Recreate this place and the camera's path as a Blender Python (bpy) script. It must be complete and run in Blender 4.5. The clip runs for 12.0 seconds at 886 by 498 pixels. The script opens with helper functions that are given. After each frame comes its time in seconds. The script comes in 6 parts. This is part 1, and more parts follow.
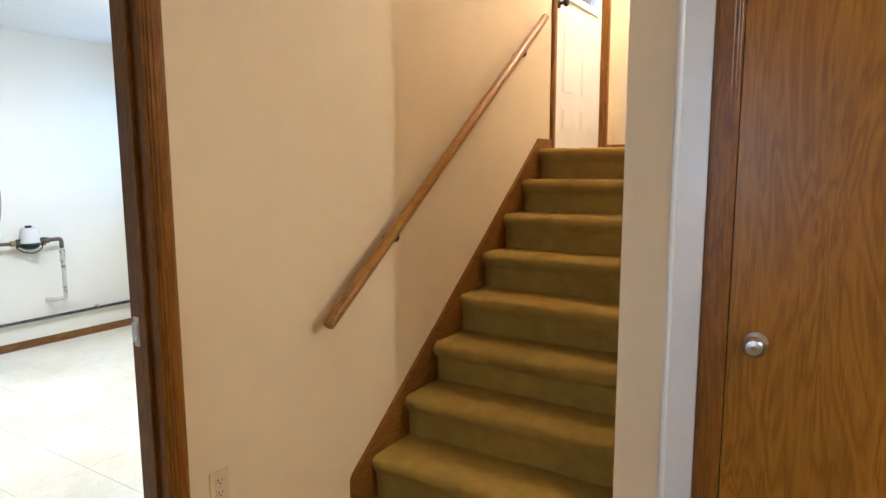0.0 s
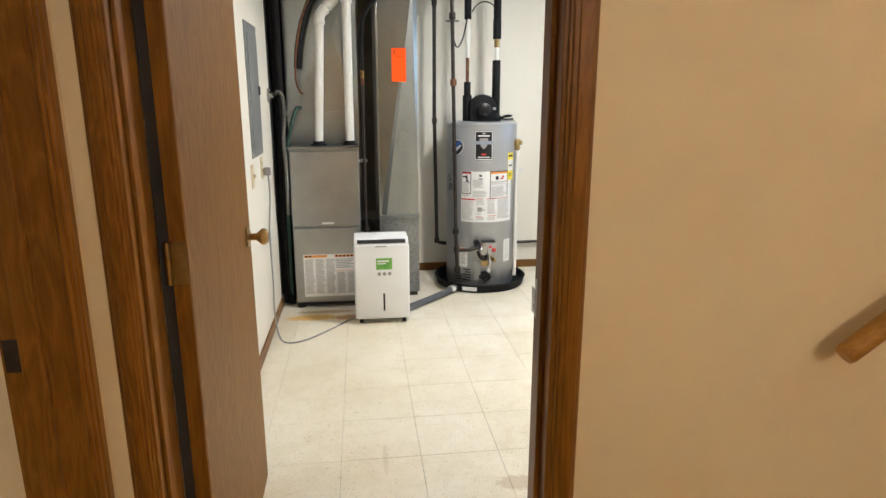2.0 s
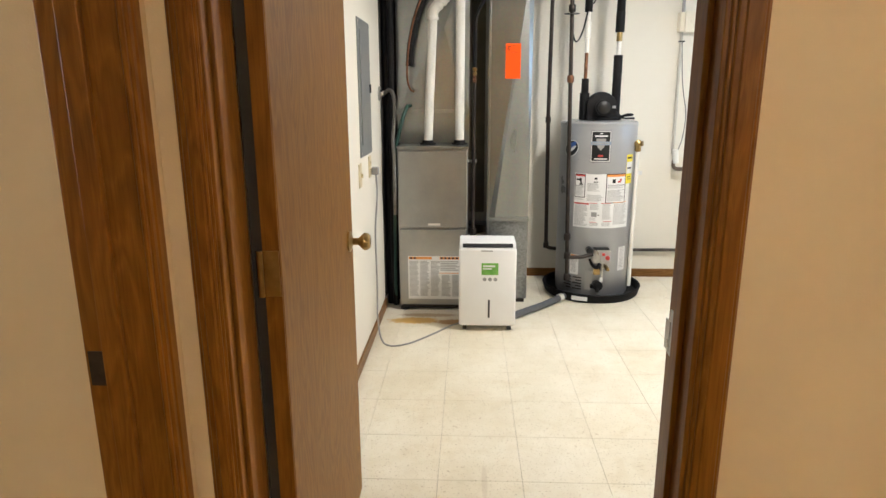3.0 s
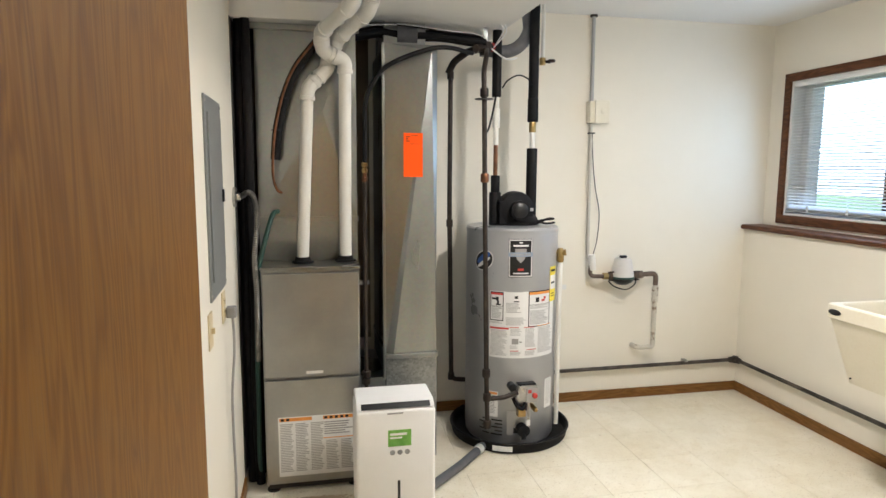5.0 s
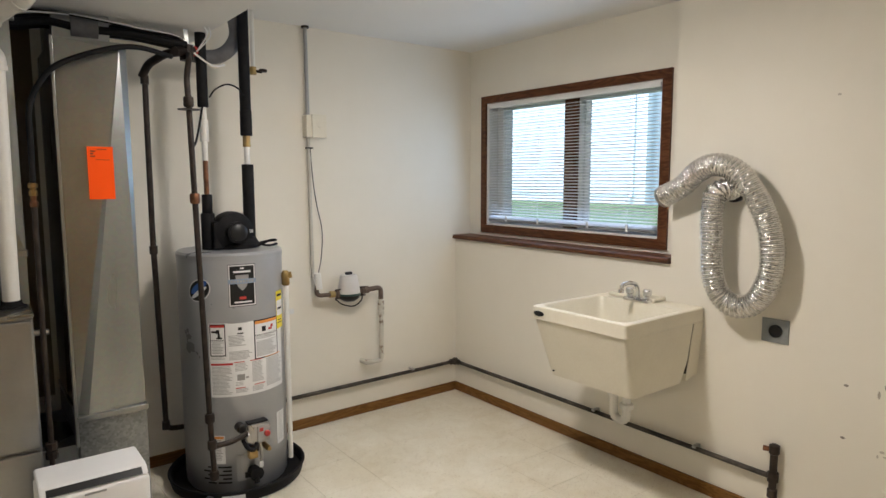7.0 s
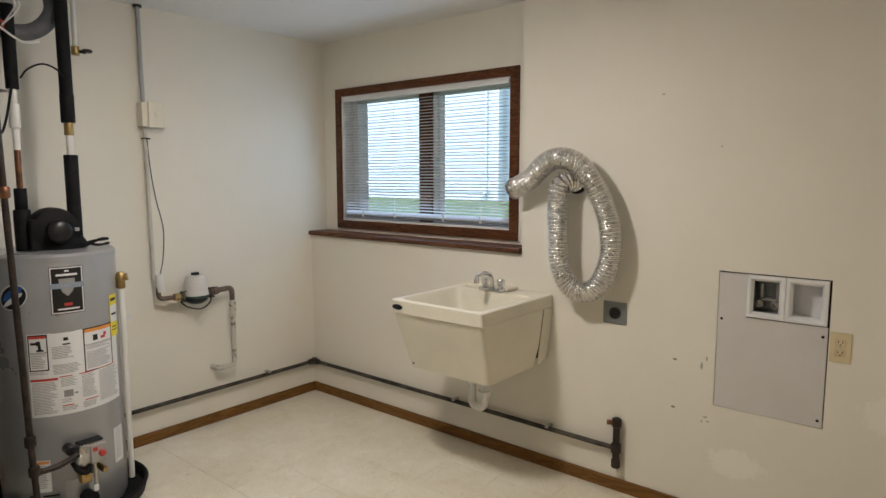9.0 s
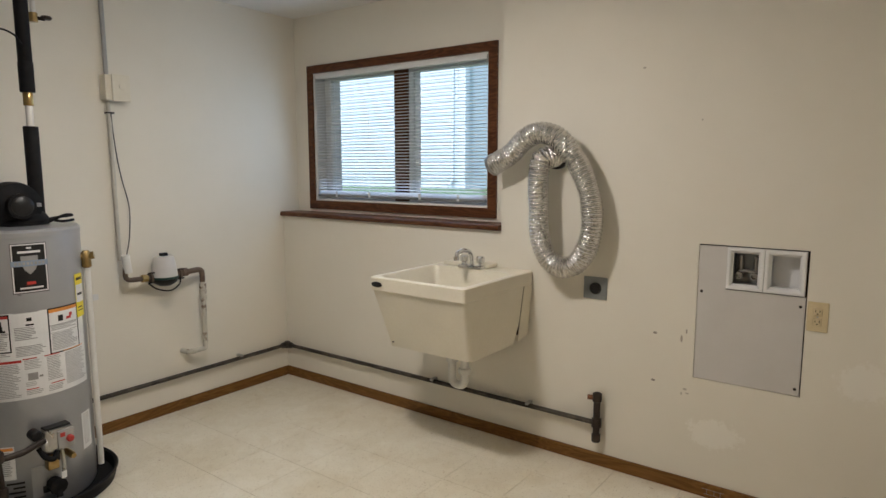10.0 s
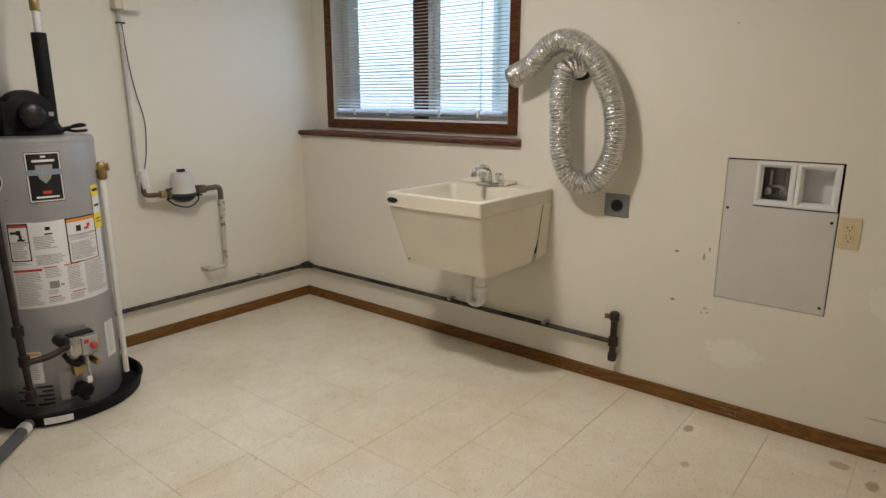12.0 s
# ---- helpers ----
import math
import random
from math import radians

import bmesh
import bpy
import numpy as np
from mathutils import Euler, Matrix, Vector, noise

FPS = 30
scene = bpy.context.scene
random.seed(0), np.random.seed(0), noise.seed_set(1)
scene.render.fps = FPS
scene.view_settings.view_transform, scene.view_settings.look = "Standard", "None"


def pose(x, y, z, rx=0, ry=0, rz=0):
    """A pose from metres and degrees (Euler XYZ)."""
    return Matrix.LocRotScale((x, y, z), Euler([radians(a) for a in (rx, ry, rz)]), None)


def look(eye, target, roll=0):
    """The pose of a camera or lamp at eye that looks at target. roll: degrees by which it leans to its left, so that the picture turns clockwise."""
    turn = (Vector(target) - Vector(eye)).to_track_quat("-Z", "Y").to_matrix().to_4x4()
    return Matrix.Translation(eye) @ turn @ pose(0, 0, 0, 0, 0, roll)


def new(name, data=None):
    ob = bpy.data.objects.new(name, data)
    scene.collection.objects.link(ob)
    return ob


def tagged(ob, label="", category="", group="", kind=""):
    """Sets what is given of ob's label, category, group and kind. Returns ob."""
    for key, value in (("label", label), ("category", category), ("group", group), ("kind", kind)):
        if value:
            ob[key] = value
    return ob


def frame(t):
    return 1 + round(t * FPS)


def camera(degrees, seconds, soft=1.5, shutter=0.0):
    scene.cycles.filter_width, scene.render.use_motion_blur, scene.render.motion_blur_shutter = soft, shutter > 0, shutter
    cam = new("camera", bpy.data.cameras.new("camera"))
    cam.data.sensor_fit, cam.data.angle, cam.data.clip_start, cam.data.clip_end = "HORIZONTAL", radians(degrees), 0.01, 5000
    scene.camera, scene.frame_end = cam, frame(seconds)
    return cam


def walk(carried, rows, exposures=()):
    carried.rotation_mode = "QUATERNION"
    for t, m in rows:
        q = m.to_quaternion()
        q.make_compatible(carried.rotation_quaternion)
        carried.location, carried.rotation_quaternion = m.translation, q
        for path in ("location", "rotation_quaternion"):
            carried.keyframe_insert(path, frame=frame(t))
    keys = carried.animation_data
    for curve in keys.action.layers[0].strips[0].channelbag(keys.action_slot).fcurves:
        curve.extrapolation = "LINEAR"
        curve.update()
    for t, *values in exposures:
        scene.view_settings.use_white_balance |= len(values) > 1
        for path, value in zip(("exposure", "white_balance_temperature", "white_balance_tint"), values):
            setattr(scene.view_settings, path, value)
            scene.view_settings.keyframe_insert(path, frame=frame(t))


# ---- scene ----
cam = camera(70.4, 12.0)
PATH = [
    (0, (0.337, 0.372, 1.394), (2.015, 1.428, 1.13), -0.2),
    (0.5, (0.655, 0.571, 1.382), (2.104, 1.915, 1.078), 0.1),
    (1, (0.842, 0.773, 1.347), (1.951, 2.39, 0.952), 0.2),
    (1.5, (0.911, 0.825, 1.364), (1.614, 2.643, 0.914), 0.2),
    (2, (0.989, 0.788, 1.354), (1.241, 2.715, 0.881), -0.0),
    (2.5, (1.013, 0.789, 1.346), (0.992, 2.728, 0.856), -0.2),
    (2.7, (1.009, 0.837, 1.346), (0.926, 2.774, 0.855), -0.2),
    (4.3, (0.848, 1.645, 1.44), (0.92, 3.622, 1.147), -0.1),
    (4.5, (0.837, 1.762, 1.453), (0.988, 3.737, 1.177), -0.0),
    (5, (0.776, 1.972, 1.481), (1.181, 3.914, 1.229), 0.3),
    (5.5, (0.782, 2.075, 1.522), (1.437, 3.948, 1.277), 0.2),
    (6, (0.792, 2.125, 1.521), (1.702, 3.891, 1.293), 0.1),
    (6.5, (0.807, 2.142, 1.52), (1.886, 3.811, 1.295), -0.0),
    (7, (0.803, 2.147, 1.522), (2.011, 3.725, 1.3), -0.1),
    (7.5, (0.811, 2.147, 1.518), (2.128, 3.636, 1.298), -0.1),
    (7.7, (0.817, 2.148, 1.517), (2.178, 3.597, 1.299), -0.2),
    (9.3, (0.84, 2.17, 1.478), (2.39, 3.414, 1.254), 0.1),
    (9.5, (0.83, 2.2, 1.457), (2.395, 3.426, 1.235), 0.2),
    (10, (0.82, 2.24, 1.426), (2.413, 3.421, 1.167), 0.0),
    (10.5, (0.821, 2.259, 1.39), (2.442, 3.385, 1.068), 0.0),
    (11, (0.837, 2.26, 1.345), (2.458, 3.366, 0.962), 0.2),
    (11.5, (0.842, 2.269, 1.336), (2.461, 3.357, 0.896), 0.1),
    (12, (0.880, 2.228, 1.333), (2.392, 3.452, 0.868), 0.1),
]
EXPOSURES = [(0.0, 1.66, 4850, 10), (0.5, 1.47, 5400, 11), (1.0, 1.4, 5450, 11), (1.5, 1.38, 5450, 11), (2.7, 1.45, 5650, 12), (4.5, 1.34, 5700, 12),
             (5.5, 1.18, 5800, 14), (6.2, 0.97, 5850, 15), (6.6, 0.73, 5850, 15), (7.0, 0.64, 5850, 15), (9.5, 0.31, 5900, 15), (10.5, 0.26, 5900, 15), (12.0, 0.33, 5950, 15)]
walk(cam, [(t, look(eye, target, roll)) for t, eye, target, roll in PATH], EXPOSURES)

# ---- world and lamps ----
world = bpy.data.worlds.new("sky")
scene.world = world
world.use_nodes = True
wn = world.node_tree.nodes
sky = wn.new("ShaderNodeTexSky")
sky.sky_type = "NISHITA"
sky.sun_disc = False
sky.sun_elevation, sky.sun_rotation = radians(42), radians(253)
wn["Background"].inputs["Strength"].default_value = 0.15
world.node_tree.links.new(sky.outputs["Color"], wn["Background"].inputs["Color"])


def lamp(name, kind, m, power, colour, size=0.2, size_y=None, angle=0.1):
    d = bpy.data.lights.new(name, kind)
    d.energy, d.color = power, colour
    if kind == "AREA":
        d.size = size
        if size_y:
            d.shape, d.size_y = "RECTANGLE", size_y
    elif kind == "SUN":
        d.angle = angle
    else:
        d.shadow_soft_size = size
    ob = new(name, d)
    ob.matrix_world = m
    return ob


lamp("sun", "SUN", look((0, 0, 0), (0.64, 0.2, -0.6)), 4.0, (1, 0.97, 0.94), angle=radians(0.6))
lamp("utility_ceiling_light", "AREA", look((2.1, 3.86, 2.285), (2.1, 3.86, 0)), 16.0, (1.0, 0.905, 0.75), 0.20)
lamp("utility_ceiling_glow", "POINT", pose(2.1, 3.86, 2.2), 6.0, (1.0, 0.905, 0.75), 0.07)
lamp("hall_ceiling_bulb", "POINT", pose(2.2, -1.45, 2.2), 25, (1.0, 0.86, 0.66), 0.05)
lamp("upstairs_bulb", "POINT", pose(4.7, 1.3, 3.6), 33, (1.0, 0.80, 0.56), 0.08)
lamp("window_skylight", "AREA", look((3.675, 4.76, 1.62), (0.0, 4.76, 1.2)), 3.3, (0.62, 0.82, 1.0), 1.28, 0.74)
lamp("back_window_skylight", "AREA", look((-4.23, 1.66, 1.5), (2.4, 1.0, 1.2)), 19, (0.84, 0.92, 1.0), 0.46, 1.04)

# ---- materials ----
class Mat:
    """A node material with short calls to build it."""

    def __init__(self, name, colour=(0.5, 0.5, 0.5), rough=0.6, metal=0.0, spec=0.5, old=None):
        self.m = old or bpy.data.materials.new(name)
        self.m.use_nodes = True
        self.nt = self.m.node_tree
        self.b = self.nt.nodes["Principled BSDF"]
        if old:
            return
        self.b.inputs["Base Color"].default_value = (*colour, 1)
        self.b.inputs["Roughness"].default_value = rough
        self.b.inputs["Metallic"].default_value = metal
        self.b.inputs["Specular IOR Level"].default_value = spec

    def node(self, kind, **values):
        n = self.nt.nodes.new(kind)
        for k, v in values.items():
            n.inputs[k.replace("_", " ")].default_value = v
        return n

    def link(self, a, b):
        self.nt.links.new(a, b)

    def coords(self, scale=(1, 1, 1), rot=(0, 0, 0), generated=False):
        tc, mp = self.node("ShaderNodeTexCoord"), self.node("ShaderNodeMapping")
        mp.inputs["Scale"].default_value, mp.inputs["Rotation"].default_value = scale, rot
        self.link(tc.outputs["Object"], mp.inputs["Vector"])
        return mp.outputs["Vector"]

    def place(self, scale=(1, 1, 1)):
        g, mp = self.node("ShaderNodeNewGeometry"), self.node("ShaderNodeMapping")
        mp.inputs["Scale"].default_value = scale
        self.link(g.outputs["Position"], mp.inputs["Vector"])
        return mp.outputs["Vector"]

    def noise(self, vec, scale, detail=4, rough=0.55, distort=0.0):
        n = self.node("ShaderNodeTexNoise", Scale=scale, Detail=detail, Roughness=rough, Distortion=distort)
        self.link(vec, n.inputs["Vector"])
        return n.outputs["Fac"]

    def ramp(self, fac, stops):
        n = self.node("ShaderNodeValToRGB")
        e = n.color_ramp.elements
        while len(e) < len(stops):
            e.new(0.5)
        for el, (p, c) in zip(e, stops):
            el.position, el.color = p, (*c, 1)
        self.link(fac, n.inputs["Fac"])
        return n.outputs["Color"]

    def mix(self, fac, a, b, mode="MIX"):
        n = self.node("ShaderNodeMix")
        n.data_type, n.blend_type = "RGBA", mode
        for v, i in ((fac, 0), (a, 6), (b, 7)):
            if isinstance(v, (int, float)):
                n.inputs[i].default_value = v
            elif isinstance(v, tuple):
                n.inputs[i].default_value = (*v, 1)
            else:
                self.link(v, n.inputs[i])
        return n.outputs[2]

    def colour(self, out):
        self.link(out, self.b.inputs["Base Color"])
        return self

    def rough(self, fac, lo, hi):
        n = self.node("ShaderNodeMapRange", To_Min=lo, To_Max=hi)
        self.link(fac, n.inputs["Value"])
        self.link(n.outputs["Result"], self.b.inputs["Roughness"])
        return self

    def bump(self, fac, strength, distance=0.01):
        n = self.node("ShaderNodeBump", Strength=strength, Distance=distance)
        self.link(fac, n.inputs["Height"])
        self.link(n.outputs["Normal"], self.b.inputs["Normal"])
        return self


def speckled(name, a, b, scale, rough=0.6, bump=0.1, metal=0.0, spread=(0.35, 0.65), spec=0.5, grain=0.12, depth=0.004):
    """Two tones of one surface, with large blotches and a fine grain."""
    m = Mat(name, a, rough, metal, spec)
    v = m.place()
    big, fine = m.noise(v, scale, 5), m.noise(v, scale * 18, 3)
    c = m.ramp(big, [(spread[0], a), (spread[1], b)])
    m.colour(m.mix(grain, c, fine, "OVERLAY"))
    m.rough(big, max(rough - 0.08, 0.02), min(rough + 0.08, 1))
    if bump:
        m.bump(fine, bump, depth)
    return m.m


def oak(name, dark, mid, light, along="z", rough=0.35, scale=1.0, figure=0.45):
    """Stained oak: long uneven figure, and fine dark pores along one axis."""
    m = Mat(name, mid, rough, spec=0.2)

    def stretched(k):
        return tuple((k if a == along else 1) * scale for a in "xyz")
    v = m.place(stretched(0.16))
    n = m.noise(v, 9, 4, 0.5, 0.6)
    band = m.node("ShaderNodeMath")
    band.operation = "PINGPONG"
    band.inputs[1].default_value = 0.035
    m.link(n, band.inputs[0])
    up = m.node("ShaderNodeMath")
    up.operation = "MULTIPLY"
    up.inputs[1].default_value = 28.0
    m.link(band.outputs["Value"], up.inputs[0])
    streak = m.noise(m.place(stretched(0.05)), 60, 4, 0.65)
    pores = m.noise(m.place(stretched(0.025)), 300, 3, 0.7)
    rings = m.mix(figure, streak, up.outputs["Value"])
    c = m.ramp(rings, [(0.2, dark), (0.5, mid), (0.8, light)])
    c = m.mix(0.32, c, m.ramp(pores, [(0.36, (0.42, 0.34, 0.28)), (0.52, (1, 1, 1))]), "MULTIPLY")
    m.colour(c).rough(pores, rough - 0.06, rough + 0.12).bump(pores, 0.06, 0.002)
    return m.m


def wall_paint(name, base, dirt, seed=0.0):
    """Rolled wall paint: orange-peel relief, faint roller patches and scuffs."""
    m = Mat(name, base, 0.62, spec=0.35)
    v = m.place()
    big = m.noise(v, 1.1 + seed, 5, 0.6)
    mid = m.noise(v, 9, 4, 0.6)
    fine = m.noise(v, 260, 2)
    c = m.ramp(big, [(0.3, dirt), (0.62, base)])
    c = m.mix(0.05, c, mid, "OVERLAY")
    m.colour(c).rough(mid, 0.5, 0.72).bump(fine, 0.12, 0.003)
    return m.m


M_WALL = wall_paint("cream_wall_paint", (0.78, 0.74, 0.645), (0.755, 0.71, 0.61))
M_HALLWALL = wall_paint("beige_hall_paint", (0.76, 0.625, 0.415), (0.735, 0.595, 0.385), 0.2)
M_CEIL = wall_paint("white_ceiling_paint", (0.78, 0.775, 0.755), (0.76, 0.75, 0.725), 0.5)
OAK3 = ((0.165, 0.062, 0.005), (0.205, 0.083, 0.008), (0.248, 0.107, 0.012))
BASE3 = ((0.13, 0.058, 0.013), (0.19, 0.090, 0.022), (0.25, 0.125, 0.037))
M_BASE_X, M_BASE_Y = [oak('oak_baseboard_along_' + k, *BASE3, k, 0.4) for k in 'xy']
M_OAK, M_OAK_X = [oak("stained_oak_along_" + k, *OAK3, k) for k in "zx"]
M_RAIL = oak("varnished_handrail_oak", (0.27, 0.122, 0.018), (0.36, 0.172, 0.027), (0.42, 0.21, 0.038), "x", 0.3, 0.6, 0.2)
M_DOOR = oak("birch_door_veneer", (0.185, 0.080, 0.011), (0.220, 0.100, 0.014), (0.248, 0.119, 0.019), "z", 0.48, 1.1, 0.7)
M_OAKDOOR = oak("golden_oak_ply", (0.245, 0.105, 0.006), (0.290, 0.129, 0.008), (0.325, 0.150, 0.010), "z", 0.3, 0.7, 0.7)
M_WINWOOD = oak("mahogany_window_wood", (0.06, 0.021, 0.008), (0.10, 0.037, 0.014), (0.15, 0.058, 0.023), "y", 0.35)
M_WHITE = speckled("white_gloss_paint", (0.80, 0.80, 0.79), (0.76, 0.76, 0.75), 6, 0.35, 0.02)
M_CARPET = speckled("olive_gold_carpet", (0.45, 0.275, 0.036), (0.55, 0.345, 0.055), 13, 0.95, 1.0, spread=(0.3, 0.7), spec=0.1, grain=0.2, depth=0.02)
# near black for feet, rails and pads; also painted shade in narrow gaps
M_DARK = speckled("near_black_and_gap_shade", (0.02, 0.018, 0.016), (0.035, 0.03, 0.026), 8, 0.8, 0.05)
M_TILEBED = speckled("tile_joint_grime", (0.15, 0.115, 0.075), (0.55, 0.49, 0.38), 3.0, 0.8, 0.2, spread=(0.40, 0.62))


def vinyl_tile():
    """Off-white vinyl tile with faint marbling, stains, and a slight change from tile to tile."""
    m = Mat("offwhite_vinyl_tile", (0.72, 0.67, 0.56), 0.38)
    v = m.place()
    info = m.node("ShaderNodeObjectInfo")
    marble, blot, spots = m.noise(v, 14, 6, 0.65, 1.2), m.noise(v, 1.7, 4, 0.6), m.noise(v, 38, 3, 0.7, 0.5)
    c = m.ramp(marble, [(0.3, (0.79, 0.735, 0.60)), (0.65, (0.85, 0.80, 0.675))])
    c = m.mix(0.8, c, m.ramp(blot, [(0.35, (0.86, 0.82, 0.74)), (0.6, (1, 1, 1))]), "MULTIPLY")
    dirt = m.noise(v, 5.5, 6, 0.7, 0.8)
    c = m.mix(0.3, c, m.ramp(dirt, [(0.36, (0.84, 0.78, 0.66)), (0.5, (1, 1, 1))]), "MULTIPLY")
    specks = m.noise(v, 130, 2, 0.6)
    c = m.mix(0.7, c, m.ramp(specks, [(0.33, (0.40, 0.32, 0.23)), (0.365, (1, 1, 1))]), "MULTIPLY")
    c = m.mix(0.55, c, m.ramp(spots, [(0.30, (0.5, 0.38, 0.26)), (0.34, (1, 1, 1))]), "MULTIPLY")
    c = m.mix(0.3, c, m.ramp(info.outputs["Random"], [(0, (0.88, 0.87, 0.84)), (1, (1, 1, 1))]), "MULTIPLY")
    m.colour(c).rough(marble, 0.28, 0.5).bump(marble, 0.05, 0.003)
    return m.m


M_TILE = vinyl_tile()


def spot(m, centre, radius, edge=0.25, wobble=1.3):
    """A mask of one ragged stain at a place: 1 inside, 0 outside."""
    g = m.node("ShaderNodeNewGeometry")
    sub = m.node("ShaderNodeVectorMath")
    sub.operation = "SUBTRACT"
    sub.inputs[1].default_value = centre
    m.link(g.outputs["Position"], sub.inputs[0])
    div = m.node("ShaderNodeVectorMath")
    div.operation = "DIVIDE"
    div.inputs[1].default_value = radius
    m.link(sub.outputs["Vector"], div.inputs[0])
    ln = m.node("ShaderNodeVectorMath")
    ln.operation = "LENGTH"
    m.link(div.outputs["Vector"], ln.inputs[0])
    n = m.noise(m.place(), 2.4 / max(min(r for r in radius), 0.006), 4, 0.65)
    add = m.node("ShaderNodeMath")
    add.operation = "MULTIPLY_ADD"
    add.inputs[1].default_value = wobble
    m.link(n, add.inputs[0])
    m.link(ln.outputs["Value"], add.inputs[2])
    rng = m.node("ShaderNodeMapRange", From_Min=1 + wobble * 0.5, From_Max=1 + wobble * 0.5 - edge)
    m.link(add.outputs["Value"], rng.inputs["Value"])
    return rng.outputs["Result"]


def stained(mat, spots):
    """Lays ragged stains, each (centre, radius, colour, strength), over a material's colour."""
    m = Mat(mat.name, old=mat)
    c = m.b.inputs["Base Color"].links[0].from_socket
    for centre, radius, colour, strength in spots:
        f = m.node("ShaderNodeMath")
        f.operation = "MULTIPLY"
        f.inputs[1].default_value = strength
        m.link(spot(m, centre, radius), f.inputs[0])
        c = m.mix(f.outputs["Value"], c, colour)
    m.colour(c)
    return mat


stained(M_TILE, [((0.66, 4.60, 0), (0.17, 0.06, 0.1), (0.66, 0.40, 0.10), 1.0), ((0.90, 4.58, 0), (0.12, 0.05, 0.1), (0.40, 0.20, 0.05), 0.95), ((0.74, 4.70, 0), (0.20, 0.035, 0.1), (0.36, 0.22, 0.09), 0.7),
                 ((1.52, 2.74, 0), (0.09, 0.05, 0.1), (0.50, 0.38, 0.25), 0.6), ((3.365, 2.923, 0), (0.036, 0.022, 0.1), (0.30, 0.22, 0.12), 0.75),
                 ((3.449, 2.395, 0), (0.03, 0.04, 0.1), (0.34, 0.25, 0.12), 0.6), ((3.367, 2.283, 0), (0.04, 0.024, 0.1), (0.28, 0.21, 0.11), 0.75),
                 ((3.09, 2.846, 0), (0.025, 0.02, 0.1), (0.42, 0.34, 0.22), 0.6), ((2.39, 3.25, 0), (0.006, 0.006, 0.1), (0.15, 0.1, 0.06), 0.8),
                 ((1.05, 2.95, 0), (0.012, 0.12, 0.1), (0.58, 0.50, 0.38), 0.5)])
M_WALL_R = stained(wall_paint("scuffed_cream_wall_paint", (0.78, 0.74, 0.645), (0.755, 0.71, 0.61)), [
    ((3.575, 2.84, 0.285), (0.05, 0.12, 0.07), (0.88, 0.85, 0.77), 0.6), ((3.575, 2.32, 0.62), (0.05, 0.10, 0.08), (0.87, 0.84, 0.77), 0.5),
    ((3.575, 3.105, 0.694), (0.05, 0.010, 0.006), (0.16, 0.13, 0.10), 0.8), ((3.575, 2.99, 0.685), (0.05, 0.006, 0.018), (0.22, 0.18, 0.14), 0.7),
    ((3.575, 2.97, 0.72), (0.05, 0.004, 0.012), (0.22, 0.18, 0.14), 0.7), ((3.575, 3.105, 0.476), (0.05, 0.010, 0.006), (0.14, 0.11, 0.09), 0.85),
    ((3.575, 2.966, 0.462), (0.05, 0.010, 0.006), (0.30, 0.26, 0.2), 0.6), ((3.575, 2.955, 0.445), (0.05, 0.008, 0.004), (0.30, 0.26, 0.2), 0.6), ((3.575, 2.98, 0.44), (0.05, 0.004, 0.008), (0.30, 0.26, 0.2), 0.6), ((3.575, 2.28, 0.16), (0.05, 0.08, 0.006), (0.35, 0.30, 0.24), 0.5),
    ((3.575, 3.20, 1.85), (0.05, 0.008, 0.005), (0.3, 0.26, 0.2), 0.6), ((3.575, 2.95, 1.62), (0.05, 0.005, 0.004), (0.3, 0.26, 0.2), 0.6)])


def galvanised():
    """Zinc-coated sheet: faint crystals, dull patches, some shine."""
    m = Mat("galvanised_sheet", (0.5, 0.5, 0.49), 0.26, 1.0)
    v = m.place()
    vor = m.node("ShaderNodeTexVoronoi", Scale=70)
    m.link(v, vor.inputs["Vector"])
    big = m.noise(m.place((1, 1, 0.3)), 2.5, 3)
    c = m.mix(0.06, m.ramp(big, [(0.3, (0.24, 0.252, 0.25)), (0.7, (0.38, 0.393, 0.388))]), vor.outputs["Color"], "SOFT_LIGHT")
    m.colour(c).rough(big, 0.21, 0.35).bump(m.noise(v, 3.2, 2), 0.10, 0.05)
    return m.m


M_GALV = galvanised()


def spangled():
    """Older zinc sheet with clear crystal spangles."""
    m = Mat("spangled_zinc_sheet", (0.3, 0.3, 0.3), 0.4, 0.9)
    v = m.place()
    vor = m.node("ShaderNodeTexVoronoi", Scale=95)
    m.link(v, vor.inputs["Vector"])
    big = m.noise(v, 5, 4)
    grey = m.node("ShaderNodeRGBToBW")
    m.link(vor.outputs["Color"], grey.inputs["Color"])
    c = m.mix(0.35, m.ramp(big, [(0.3, (0.20, 0.21, 0.215)), (0.7, (0.31, 0.32, 0.325))]), grey.outputs["Val"], "SOFT_LIGHT")
    m.colour(c).rough(big, 0.36, 0.5)
    return m.m


